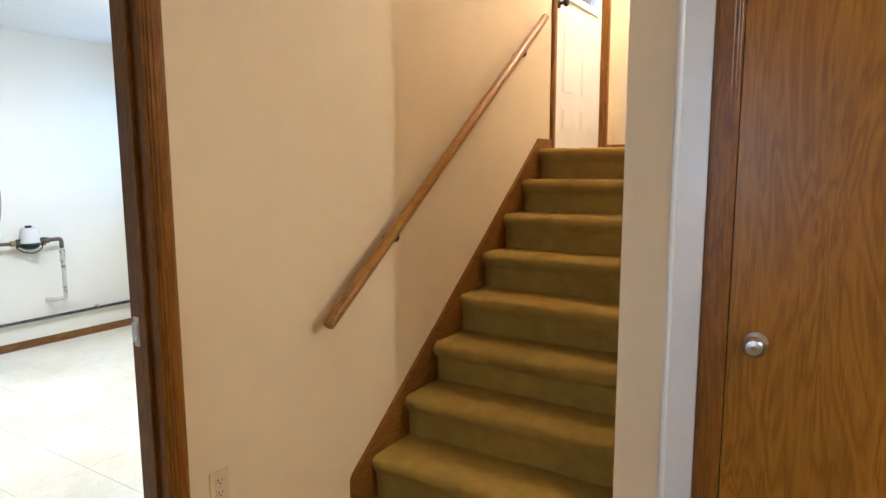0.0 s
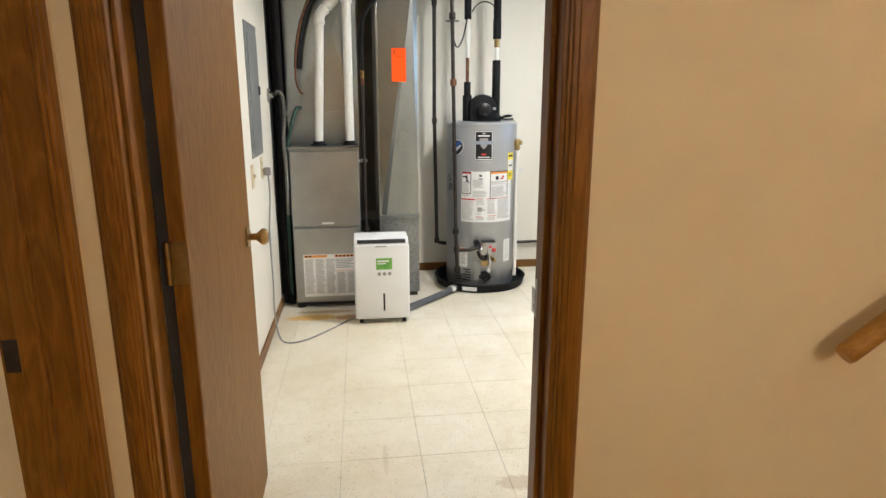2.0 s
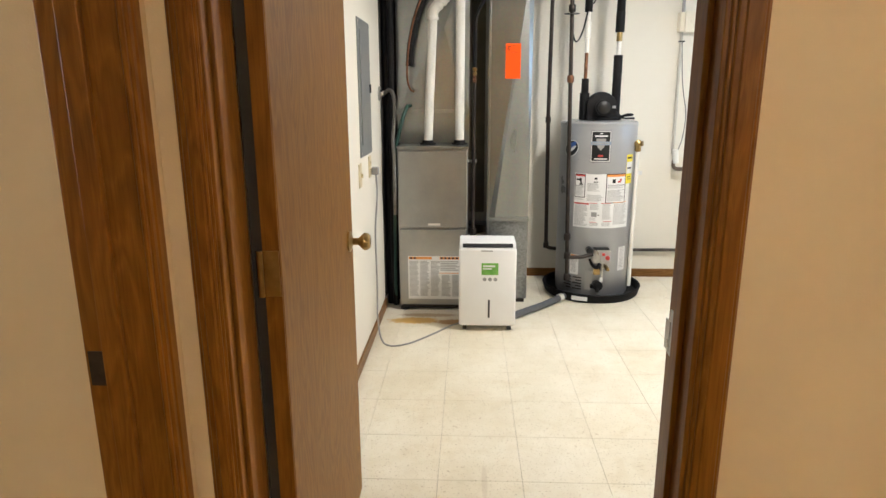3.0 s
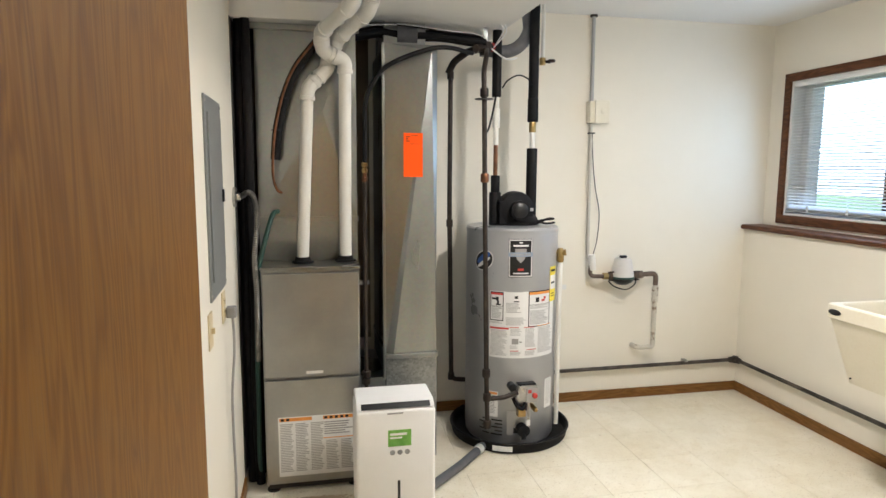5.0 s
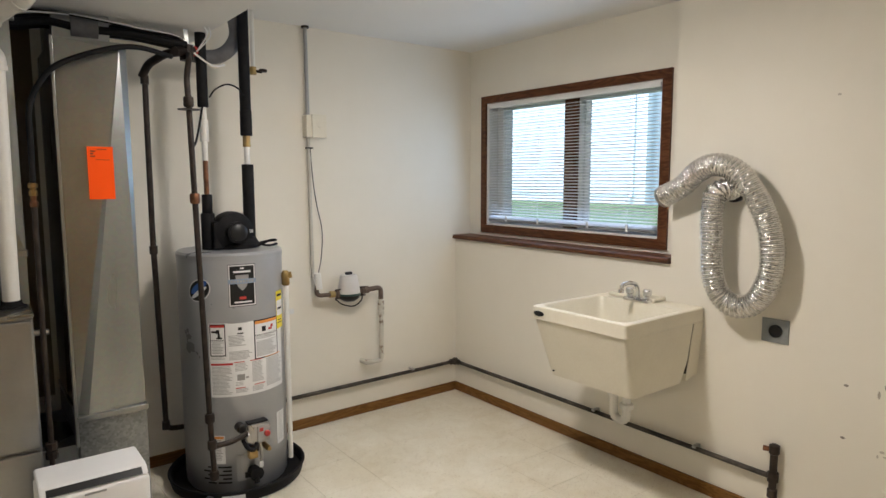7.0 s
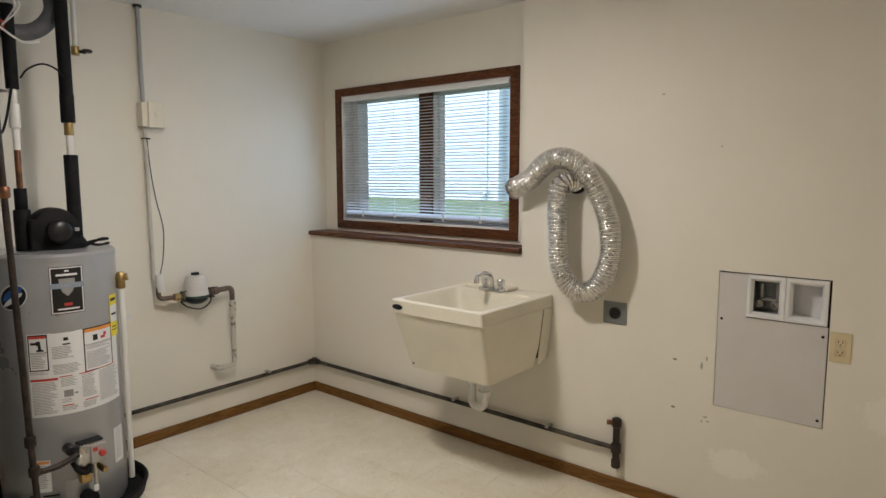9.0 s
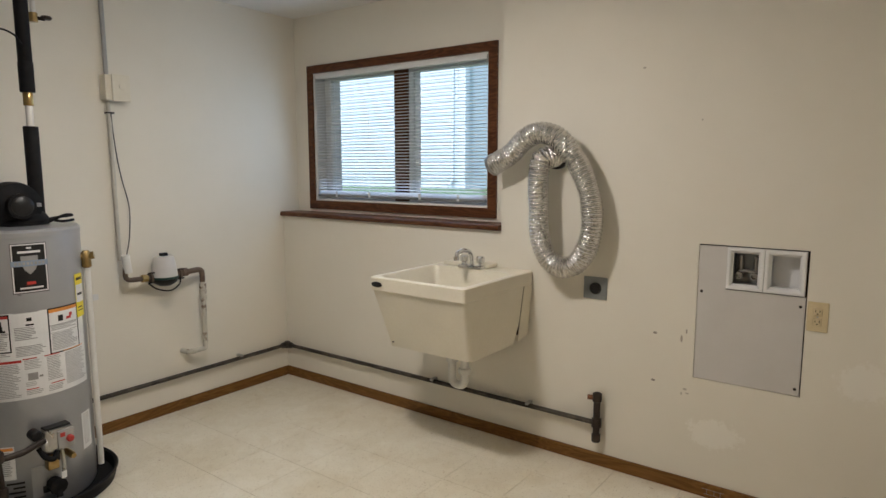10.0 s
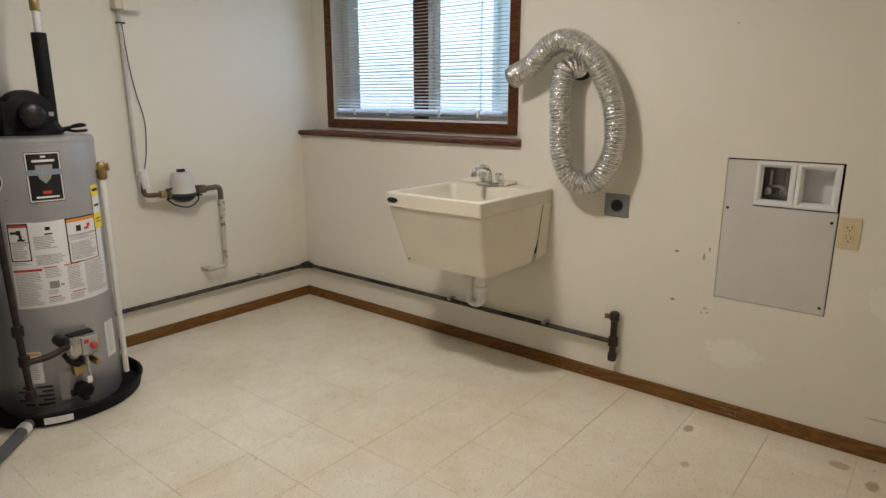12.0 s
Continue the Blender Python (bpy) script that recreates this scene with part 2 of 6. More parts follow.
M_SPANGLE = spangled()
M_FURN = speckled("galvanised_furnace_steel", (0.32, 0.33, 0.328), (0.39, 0.395, 0.39), 4, 0.33, 0.0, 0.95, grain=0.03)
M_PVC = speckled("white_pvc", (0.74, 0.73, 0.69), (0.69, 0.67, 0.62), 7, 0.4, 0.02)
M_BLACK = speckled("black_rubber_foam", (0.008, 0.008, 0.009), (0.014, 0.013, 0.013), 20, 0.6, 0.15, spec=0.12)
M_GREYFOAM = speckled("grey_pipe_foam", (0.10, 0.10, 0.105), (0.14, 0.14, 0.145), 20, 0.7, 0.15)
M_IRON = speckled("black_iron_pipe", (0.022, 0.017, 0.014), (0.05, 0.036, 0.028), 25, 0.45, 0.15, 0.4, spec=0.35)
M_DIRTY = speckled("painted_over_pipe", (0.085, 0.070, 0.056), (0.032, 0.026, 0.021), 14, 0.6, 0.3, 0.0, (0.4, 0.6), spec=0.25)
M_PAINTPIPE = speckled("flaking_cream_painted_pipe", (0.56, 0.53, 0.45), (0.19, 0.13, 0.085), 24, 0.55, 0.3, 0.0, (0.52, 0.64))
M_RUSTY = speckled("rusty_brown_iron", (0.085, 0.058, 0.040), (0.15, 0.105, 0.075), 30, 0.6, 0.3, 0.1)
M_PALEGREY = speckled("pale_grey_enamel", (0.36, 0.355, 0.345), (0.40, 0.395, 0.38), 8, 0.45, 0.02)
M_CONDUIT = speckled("cream_painted_conduit", (0.58, 0.55, 0.48), (0.50, 0.47, 0.40), 14, 0.55, 0.1)
M_COPPER = speckled("dull_copper", (0.25, 0.115, 0.06), (0.14, 0.066, 0.036), 30, 0.42, 0.1, 0.9)
M_BRASS = speckled("aged_brass", (0.46, 0.33, 0.14), (0.34, 0.23, 0.09), 25, 0.3, 0.05, 1.0)
M_CHROME = speckled("chrome", (0.72, 0.72, 0.72), (0.66, 0.66, 0.67), 20, 0.1, 0.0, 1.0)
M_STEEL = speckled("satin_steel", (0.5, 0.49, 0.47), (0.42, 0.41, 0.39), 25, 0.3, 0.02, 1.0)
M_TANK = speckled("silver_grey_tank_enamel", (0.34, 0.345, 0.355), (0.375, 0.38, 0.388), 4, 0.30, 0.0, 0.35, grain=0.02)
M_GREYWIRE = speckled("grey_cable_jacket", (0.10, 0.10, 0.098), (0.07, 0.07, 0.068), 30, 0.4, 0.02)
M_PLASTIC = speckled("white_plastic", (0.79, 0.79, 0.79), (0.76, 0.755, 0.75), 5, 0.35, 0.01, grain=0.03)
M_CREAM = speckled("ivory_plastic", (0.66, 0.555, 0.345), (0.62, 0.515, 0.315), 12, 0.35, 0.01)
M_SINK = speckled("ivory_polypropylene", (0.76, 0.71, 0.58), (0.72, 0.67, 0.545), 5, 0.32, 0.02)
M_PANELGREY = speckled("grey_panel_enamel", (0.22, 0.235, 0.235), (0.26, 0.27, 0.27), 6, 0.4, 0.03, 0.3)
M_DULLPANEL = speckled("pale_grey_hardboard", (0.62, 0.595, 0.565), (0.585, 0.56, 0.53), 5, 0.6, 0.0, grain=0.02)
M_INK = speckled("label_black", (0.010, 0.010, 0.010), (0.016, 0.016, 0.016), 12, 0.35, 0.0, spec=0.35)
M_GREYINK = speckled("label_grey_print", (0.25, 0.25, 0.25), (0.34, 0.34, 0.34), 60, 0.5, 0.0)
M_RED = speckled("label_red", (0.52, 0.045, 0.035), (0.46, 0.04, 0.03), 12, 0.45, 0.0)
M_ORANGE = speckled("label_amber", (0.75, 0.30, 0.06), (0.7, 0.27, 0.05), 12, 0.45, 0.0)
M_FLUO = speckled("fluorescent_orange_paper", (0.98, 0.10, 0.005), (0.95, 0.095, 0.005), 8, 0.75, 0.0, spec=0.1, grain=0.0)
M_YELLOW = speckled("label_yellow", (0.80, 0.66, 0.03), (0.76, 0.62, 0.03), 12, 0.45, 0.0)
M_BLUE = speckled("label_blue", (0.03, 0.09, 0.30), (0.04, 0.11, 0.34), 12, 0.4, 0.0)
M_BANNER = speckled("label_steel_blue", (0.20, 0.26, 0.36), (0.26, 0.32, 0.42), 12, 0.4, 0.0)
# cream far wall as it looks in shade, the darkening mixed into the colour
M_SHADYWALL = speckled("olive_wall_shade", (0.17, 0.15, 0.105), (0.22, 0.195, 0.14), 5, 0.75, 0.05)
M_GREEN = speckled("label_green", (0.12, 0.33, 0.04), (0.20, 0.45, 0.08), 30, 0.45, 0.0)
M_HOSEGREEN = speckled("green_garden_hose", (0.010, 0.042, 0.032), (0.014, 0.055, 0.04), 20, 0.5, 0.05)
M_PAPER = speckled("label_paper", (0.74, 0.74, 0.73), (0.70, 0.70, 0.69), 10, 0.5, 0.0)
M_GREYCORD = speckled("grey_cord", (0.30, 0.29, 0.28), (0.26, 0.25, 0.24), 30, 0.55, 0.02)
M_VINYLGREY = speckled("grey_drain_hose", (0.07, 0.073, 0.08), (0.10, 0.104, 0.11), 20, 0.5, 0.1)
M_FLEX = speckled("dull_flexible_steel", (0.16, 0.155, 0.14), (0.24, 0.23, 0.21), 20, 0.42, 0.1, 0.8)
M_SLAT = speckled("white_vinyl_slat", (0.86, 0.865, 0.87), (0.83, 0.835, 0.84), 10, 0.4, 0.0)
mt = Mat("white_vinyl_slat", old=M_SLAT)
tr, mx = mt.node("ShaderNodeBsdfTranslucent", Color=(0.96, 0.97, 0.99, 1)), mt.node("ShaderNodeMixShader", Fac=0.72)
mt.link(mt.b.outputs["BSDF"], mx.inputs[1])
mt.link(tr.outputs["BSDF"], mx.inputs[2])
mt.link(mx.outputs["Shader"], mt.nt.nodes["Material Output"].inputs["Surface"])
M_GRASS = speckled("mown_lawn", (0.13, 0.22, 0.09), (0.19, 0.29, 0.13), 6, 0.9, 0.4)
M_SIDING = speckled("white_house_siding", (0.67, 0.775, 0.85), (0.64, 0.75, 0.83), 2, 0.55, 0.03)
M_BLUEGREY = speckled("blue_grey_siding", (0.13, 0.21, 0.36), (0.17, 0.26, 0.42), 2, 0.6, 0.03)
M_DARKGLASS = speckled("dark_house_glass", (0.03, 0.04, 0.05), (0.05, 0.06, 0.08), 3, 0.08, 0.0)


def foil():
    """Thin crinkled aluminium foil of a flexible dryer hose."""
    m = Mat("crinkled_foil", (0.72, 0.72, 0.71), 0.16, 1.0)
    v = m.place()
    n = m.noise(v, 170, 3, 0.7, 0.5)
    m.colour(m.ramp(m.noise(v, 40, 3), [(0.3, (0.58, 0.57, 0.555)), (0.7, (0.80, 0.795, 0.78))])).rough(n, 0.06, 0.20).bump(n, 0.55, 0.004)
    return m.m


def glass(name="window_glass"):
    m = Mat(name, (0.92, 0.95, 0.96), 0.0)
    m.b.inputs["Transmission Weight"].default_value = 1.0
    m.b.inputs["IOR"].default_value = 1.45
    return m.m


def glowing(name, colour, strength):
    m = Mat(name, colour, 0.5)
    m.b.inputs["Emission Color"].default_value = (*colour, 1)
    m.b.inputs["Emission Strength"].default_value = strength
    return m.m


M_FOIL = foil()
M_GLASS = glass()
M_GLOBE = glowing("lit_opal_glass", (1.0, 0.86, 0.66), 3.0)

# ---- mesh helpers ----
def box(bm, x0, x1, y0, y1, z0, z1, bevel=0.0, segments=2):
    vs = [bm.verts.new((x, y, z)) for x in (x0, x1) for y in (y0, y1) for z in (z0, z1)]
    fs = [bm.faces.new([vs[i] for i in f]) for f in
          ((0, 1, 3, 2), (4, 6, 7, 5), (0, 4, 5, 1), (2, 3, 7, 6), (0, 2, 6, 4), (1, 5, 7, 3))]
    if bevel:
        es = list({e for f in fs for e in f.edges})
        bmesh.ops.bevel(bm, geom=es, offset=bevel, segments=segments, profile=0.5, affect="EDGES")
    return bm


def boxes(*specs, bevel=0.0):
    bm = bmesh.new()
    for s in specs:
        box(bm, *s, bevel=bevel)
    return bm


def prism(bm, outline, axis, a, b):
    """A closed outline of (u, v), drawn out along one axis from a to b. x: (y, z); y: (x, z); z: (x, y)."""
    def at(u, v, w):
        return {"x": (w, u, v), "y": (u, w, v), "z": (u, v, w)}[axis]
    lo = [bm.verts.new(at(u, v, a)) for u, v in outline]
    hi = [bm.verts.new(at(u, v, b)) for u, v in outline]
    n = len(outline)
    bm.faces.new(lo)
    bm.faces.new(hi[::-1])
    for i in range(n):
        j = (i + 1) % n
        bm.faces.new((lo[i], hi[i], hi[j], lo[j]))
    return bm


def lathe(bm, profile, centre=(0, 0, 0), axis="z", n=40):
    """Turns a profile of (radius, height) round an axis through centre."""
    rings = []
    for r, h in profile:
        ring = []
        for i in range(n):
            a = 2 * math.pi * i / n
            p = {"z": (r * math.cos(a), r * math.sin(a), h), "x": (h, r * math.cos(a), r * math.sin(a)),
                 "y": (r * math.cos(a), h, r * math.sin(a))}[axis]
            ring.append(bm.verts.new(Vector(p) + Vector(centre)))
        rings.append(ring)
    for a, b in zip(rings, rings[1:]):
        for i in range(n):
            bm.faces.new((a[i], a[(i + 1) % n], b[(i + 1) % n], b[i]))
    if profile[0][0] > 1e-5:
        bm.faces.new(rings[0][::-1])
    if profile[-1][0] > 1e-5:
        bm.faces.new(rings[-1])
    return bm


def smooth_line(points, steps=8):
    """A Catmull-Rom line through points."""
    ps = [Vector(p) for p in points]
    ps = [2 * ps[0] - ps[1], *ps, 2 * ps[-1] - ps[-2]]
    out = []
    for i in range(1, len(ps) - 2):
        p0, p1, p2, p3 = ps[i - 1:i + 3]
        for k in range(steps):
            t = k / steps
            out.append(0.5 * (2 * p1 + (p2 - p0) * t + (2 * p0 - 5 * p1 + 4 * p2 - p3) * t * t + (3 * p1 - p0 - 3 * p2 + p3) * t ** 3))
    return out + [ps[-2]]


def tube(bm, line, radius, n=12, caps=True):
    """A tube along a line. radius: a number, or a function of the share of the length."""
    line = [Vector(p) for p in line]
    rings, side = [], None
    for i, p in enumerate(line):
        d = (line[min(i + 1, len(line) - 1)] - line[max(i - 1, 0)]).normalized()
        if side is None:
            side = d.orthogonal().normalized()
        side = (side - d * side.dot(d)).normalized()
        up = d.cross(side)
        r = radius(i / (len(line) - 1)) if callable(radius) else radius
        rings.append([bm.verts.new(p + r * (math.cos(a) * side + math.sin(a) * up)) for a in [2 * math.pi * k / n for k in range(n)]])
    for a, b in zip(rings, rings[1:]):
        for k in range(n):
            bm.faces.new((a[k], a[(k + 1) % n], b[(k + 1) % n], b[k]))
    if caps:
        bm.faces.new(rings[0][::-1])
        bm.faces.new(rings[-1])
    return bm


def bent(points, r=0.03, steps=5):
    """A line with its corners rounded, as a pipe's."""
    ps = [Vector(p) for p in points]
    out = [ps[0]]
    for a, b, c in zip(ps, ps[1:], ps[2:]):
        u, v = (a - b), (c - b)
        k = min(r, u.length * 0.49, v.length * 0.49)
        p, q = b + u.normalized() * k, b + v.normalized() * k
        for s in range(steps + 1):
            t = s / steps
            out.append((1 - t) ** 2 * p + 2 * t * (1 - t) * b + t * t * q)
    return out + [ps[-1]]


def make(name, bm, material, smooth=False):
    bmesh.ops.recalc_face_normals(bm, faces=bm.faces)
    me = bpy.data.meshes.new(name)
    bm.to_mesh(me)
    bm.free()
    for mat in (material if isinstance(material, (list, tuple)) else (material,)):
        me.materials.append(mat)
    if smooth:
        for p in me.polygons:
            p.use_smooth = True
        me.set_sharp_from_angle(angle=radians(38))
    return new(name, me)


def thing(name, bm, material, label, category, group="", kind="", smooth=False):
    return tagged(make(name, bm, material, smooth), label, category, group, kind)


def base(name, at, label, category, group=""):
    ob = new(name)
    ob.matrix_world = pose(*at)
    ob.empty_display_size = 0.05
    return tagged(ob, label, category, group)


def part(name, bm, material, parent, label="", smooth=False):
    """One mesh under a thing or a part, built in world places."""
    ob = make(name, bm, material, smooth)
    ob.parent = parent
    if parent.parent is None:
        ob.matrix_parent_inverse = parent.matrix_basis.inverted()
    return tagged(ob, label)


def structure(name, bm, material, label, smooth=False):
    return tagged(make(name, bm, material, smooth), label, name.split("_")[0], kind="structure")


# ---- plan ----
LEFT, RIGHT, FAR = 0.445, 3.575, 5.62        # utility room
RECESS, SILL_Z, JOG = 3.71, 1.10, 3.91       # window recess above the ledge
HALL, NEAR = 1.97, 2.085                     # the two faces of the wall between hall and utility room
TOP, SOFFIT, SOFFIT_X, DROP = 2.40, 2.20, 1.77, 2.122
DOOR_L, DOOR_R, DOOR_H = 0.573, 1.368, 2.04
RISE, RUN, NOSE = 0.187, 0.2395, 2.2815      # stairs: nose of step k at NOSE + RUN * (k - 1)
UPPER, LANDING = 4.0, 8 * RISE
CLOSET = 2.40                                # plane of the closet door
STAIR_R = 0.971                              # right side of the stairs
LAND_L, LAND_R, LAND_END = 4.225, 5.245, 5.45
WIN = (4.074, 5.441, 1.205, 2.030)            # window opening: y, y, z, z

# utility room shell
structure("wall_far", boxes((LEFT - 0.12, RECESS + 0.2, FAR, FAR + 0.15, -0.1, TOP + 0.1)), M_WALL, "cream painted far wall of the utility room")
structure("wall_left", boxes((LEFT - 0.12, LEFT, NEAR, FAR, -0.1, TOP + 0.1)), M_WALL, "cream painted wall with the electrical panel")
structure("wall_window_lower", boxes((RIGHT, RECESS, JOG, FAR, -0.1, SILL_Z)), M_WALL, "cream painted half wall under the window ledge")
ACC = (2.528, 2.936, 0.522, 1.106)           # access opening: y, y, z, z
structure("wall_right", boxes((RIGHT, RECESS + 0.2, NEAR, ACC[0], -0.1, TOP + 0.1), (RIGHT, RECESS + 0.2, ACC[1], JOG, -0.1, TOP + 0.1),
          (RIGHT, RECESS + 0.2, ACC[0], ACC[1], -0.1, ACC[2]), (RIGHT, RECESS + 0.2, ACC[0], ACC[1], ACC[3], TOP + 0.1),
          (RIGHT + 0.12, RECESS + 0.2, ACC[0], ACC[1], ACC[2], ACC[3])), M_WALL_R,
          "cream painted wall behind the sink and dryer hose")
structure("wall_window", boxes((RECESS, RECESS + 0.2, JOG, WIN[0], -0.1, TOP + 0.1), (RECESS, RECESS + 0.2, WIN[1], FAR, -0.1, TOP + 0.1),
          (RECESS, RECESS + 0.2, WIN[0], WIN[1], -0.1, WIN[2]), (RECESS, RECESS + 0.2, WIN[0], WIN[1], WIN[3], TOP + 0.1)), M_WALL,
          "cream painted recessed wall round the window")
structure("wall_hall", boxes((-4.2, DOOR_L - 0.02, HALL, NEAR, -0.1, TOP + 0.1)), M_HALLWALL, "beige painted wall beside the utility door")
structure("wall_door_head", boxes((DOOR_L - 0.02, DOOR_R + 0.02, HALL, NEAR, DOOR_H + 0.02, TOP + 0.1)), M_HALLWALL, "beige painted wall over the utility door")
structure("wall_stair_left", boxes((DOOR_R + 0.02, LAND_L, HALL, NEAR, -0.1, UPPER)), M_HALLWALL, "beige painted wall along the hall and stairs")
structure("wall_landing_door", boxes((LAND_R, 5.8, HALL, NEAR, -0.1, UPPER), (LAND_L, LAND_R, HALL, NEAR, LANDING + 2.04, UPPER), (LAND_L, LAND_R, HALL, NEAR, -0.1, LANDING)),
          M_HALLWALL, "beige painted wall round the landing door")
structure("wall_near", boxes((LEFT, DOOR_L - 0.02, NEAR, NEAR + 0.012, -0.1, TOP), (DOOR_R + 0.02, RIGHT, NEAR, NEAR + 0.012, -0.1, TOP),
          (DOOR_L - 0.02, DOOR_R + 0.02, NEAR, NEAR + 0.012, DOOR_H + 0.02, TOP), (1.95, RIGHT, NEAR + 0.012, 2.172, -0.1, TOP)), M_WALL, "cream painted wall round the utility door")
structure("ceiling", boxes((LEFT, RECESS, NEAR + 0.012, FAR, TOP, TOP + 0.12)), M_CEIL, "white painted utility room ceiling")
structure("ceiling_soffit", boxes((LEFT, SOFFIT_X, NEAR + 0.012, FAR, SOFFIT, TOP - 0.003)), M_CEIL, "white painted boxed-in soffit over the furnace")
structure("soffit_drop", boxes((LEFT, 1.0, 4.87, FAR, DROP, SOFFIT)), M_CEIL, "lower boxed-in part of the soffit over the plenum")
structure("floor", boxes((LEFT, RIGHT, HALL, FAR, -0.12, -0.005)), M_TILEBED, "grimy joints of the tiled utility floor")

# hall shell
structure("wall_closet", boxes((CLOSET, CLOSET + 0.13, 0.648, STAIR_R, -0.1, UPPER), (CLOSET, CLOSET + 0.13, -2.2, -0.16, -0.1, UPPER),
          (CLOSET, CLOSET + 0.13, -0.16, 0.648, 2.03, UPPER)), M_HALLWALL, "beige painted wall with the closet door")
structure("wall_stairs", boxes((CLOSET + 0.13, 5.8, STAIR_R - 0.115, STAIR_R, -0.1, UPPER)), M_HALLWALL, "beige painted wall beside the stairs")
structure("wall_stairhead", boxes((CLOSET - 0.115, CLOSET, STAIR_R, HALL, TOP, UPPER + 0.1), (CLOSET - 0.115, CLOSET, -2.32, STAIR_R, TOP + 0.12, UPPER + 0.1)), M_HALLWALL, "beige painted wall over the foot of the stairs")
structure("ceiling_closet", boxes((CLOSET, 5.8, -2.32, STAIR_R - 0.115, TOP, TOP + 0.12)), M_CEIL, "white painted closet ceiling")
structure("wall_closet_back", boxes((CLOSET + 0.13, 3.4, -0.7, -0.58, -0.1, TOP), (3.3, 3.4, -0.58, STAIR_R - 0.115, -0.1, TOP)), M_HALLWALL, "beige painted back wall of the closet")
structure("wall_landing", boxes((LAND_END, LAND_END + 0.15, STAIR_R, HALL, LANDING - 0.2, UPPER)), M_HALLWALL, "beige painted wall at the end of the landing")
structure("wall_hall_back", boxes((-4.2, CLOSET, -2.32, -2.2, -0.1, TOP + 0.1)), M_HALLWALL, "beige painted wall behind the walker")
structure("wall_hall_west", boxes((-4.32, -4.2, -2.32, 1.38, -0.1, TOP + 0.1), (-4.32, -4.2, 1.94, NEAR, -0.1, TOP + 0.1), (-4.32, -4.2, 1.38, 1.94, -0.1, 0.96),
          (-4.32, -4.2, 1.38, 1.94, 2.04, TOP + 0.1)), M_HALLWALL, "beige painted wall of the room behind")
back = structure("window_2", boxes((-4.30, -4.25, 1.38, 1.42, 0.96, 2.04), (-4.30, -4.25, 1.90, 1.94, 0.96, 2.04), (-4.30, -4.25, 1.42, 1.90, 0.96, 1.0), (-4.30, -4.25, 1.42, 1.90, 2.0, 2.04)), M_WHITE, "white framed window of the room behind")
part("pane", boxes((-4.278, -4.274, 1.42, 1.90, 1.0, 2.0)), M_GLASS, back).visible_shadow = False
structure("wall_jamb_stub", boxes((0.372, 0.485, 1.905, HALL, -0.1, TOP), (0.372, 0.485, -2.2, -0.35, -0.1, TOP), (0.372, 0.485, -0.35, 1.905, 2.06, TOP)),
          M_HALLWALL, "beige painted wall round the wide hall opening")
structure("ceiling_hall", boxes((-4.2, CLOSET, -2.2, HALL, TOP, TOP + 0.12)), M_CEIL, "white painted hall ceiling")
structure("ceiling_upstairs", boxes((CLOSET, 5.8, STAIR_R - 0.115, NEAR, UPPER, UPPER + 0.1)), M_CEIL, "white painted ceiling over the stairs")
structure("floor_hall", boxes((-4.2, CLOSET, -2.2, HALL, -0.12, 0.0), (CLOSET, 4.0, STAIR_R, HALL, -0.12, 0.0)), M_CARPET, "olive gold carpet of the hall")


# ---- trim, doors, stairs ----
def casing(bm, u0, u1, v0, v1, w, axis, out):
    """A moulded board from u0 to u1 and v0 to v1 (upright), standing out from the plane w by steps. axis: the plane's normal."""
    n = 1 if out > 0 else -1
    for inset, depth in ((0.0, 0.009), (0.012, 0.014), (0.03, 0.017)):
        lo, hi = sorted((w, w + n * depth))
        a, b = u0 + inset * 0.6, u1 - inset * 0.35
        if b <= a:
            continue
        if axis == "y":
            box(bm, a, b, lo, hi, v0, v1, 0.0025, 1)
        else:
            box(bm, lo, hi, a, b, v0, v1, 0.0025, 1)
    return bm


def knob(parent, at, out, material, rose=0.032, ball=0.027, label=""):
    """A turned door knob on a round plate; out: +1 or -1 along the axis named."""
    axis, sign = out
    prof = [(rose, 0), (rose, 0.006), (rose * 0.6, 0.011), (0.011, 0.014), (0.011, 0.03), (ball * 0.6, 0.036), (ball, 0.048), (ball * 0.97, 0.058), (ball * 0.7, 0.067), (0.0, 0.069)]
    bm = lathe(bmesh.new(), [(r, sign * h) for r, h in prof], at, axis, 28)
    return part("door_knob", bm, material, parent, label, True)


# utility door: jambs, stops and casings on both faces
jamb = structure("door_frame_utility", boxes((DOOR_L - 0.018, DOOR_L, HALL - 0.004, NEAR + 0.014, 0.0, DOOR_H), (DOOR_R, DOOR_R + 0.018, HALL - 0.004, NEAR + 0.014, 0.0, DOOR_H),
                 (DOOR_L - 0.018, DOOR_R + 0.018, HALL - 0.004, NEAR + 0.014, DOOR_H, DOOR_H + 0.018),
                 (DOOR_L, DOOR_L + 0.009, HALL + 0.02, HALL + 0.05, 0.0, DOOR_H), (DOOR_R - 0.011, DOOR_R, HALL + 0.04, HALL + 0.075, 0.0, DOOR_H), bevel=0.002),
                 M_OAK, "dark stained oak frame of the utility door")
for nm, u0, u1 in (("casing", DOOR_L - 0.054, DOOR_L - 0.006), ("casing", DOOR_R + 0.008, DOOR_R + 0.066)):
    part(nm, casing(bmesh.new(), u0, u1, 0.0, DOOR_H + 0.06, HALL, "y", -1), M_OAK, jamb)
    part(nm, casing(bmesh.new(), u0, u1, 0.0, DOOR_H + 0.06, NEAR + 0.012, "y", 1), M_OAK, jamb)
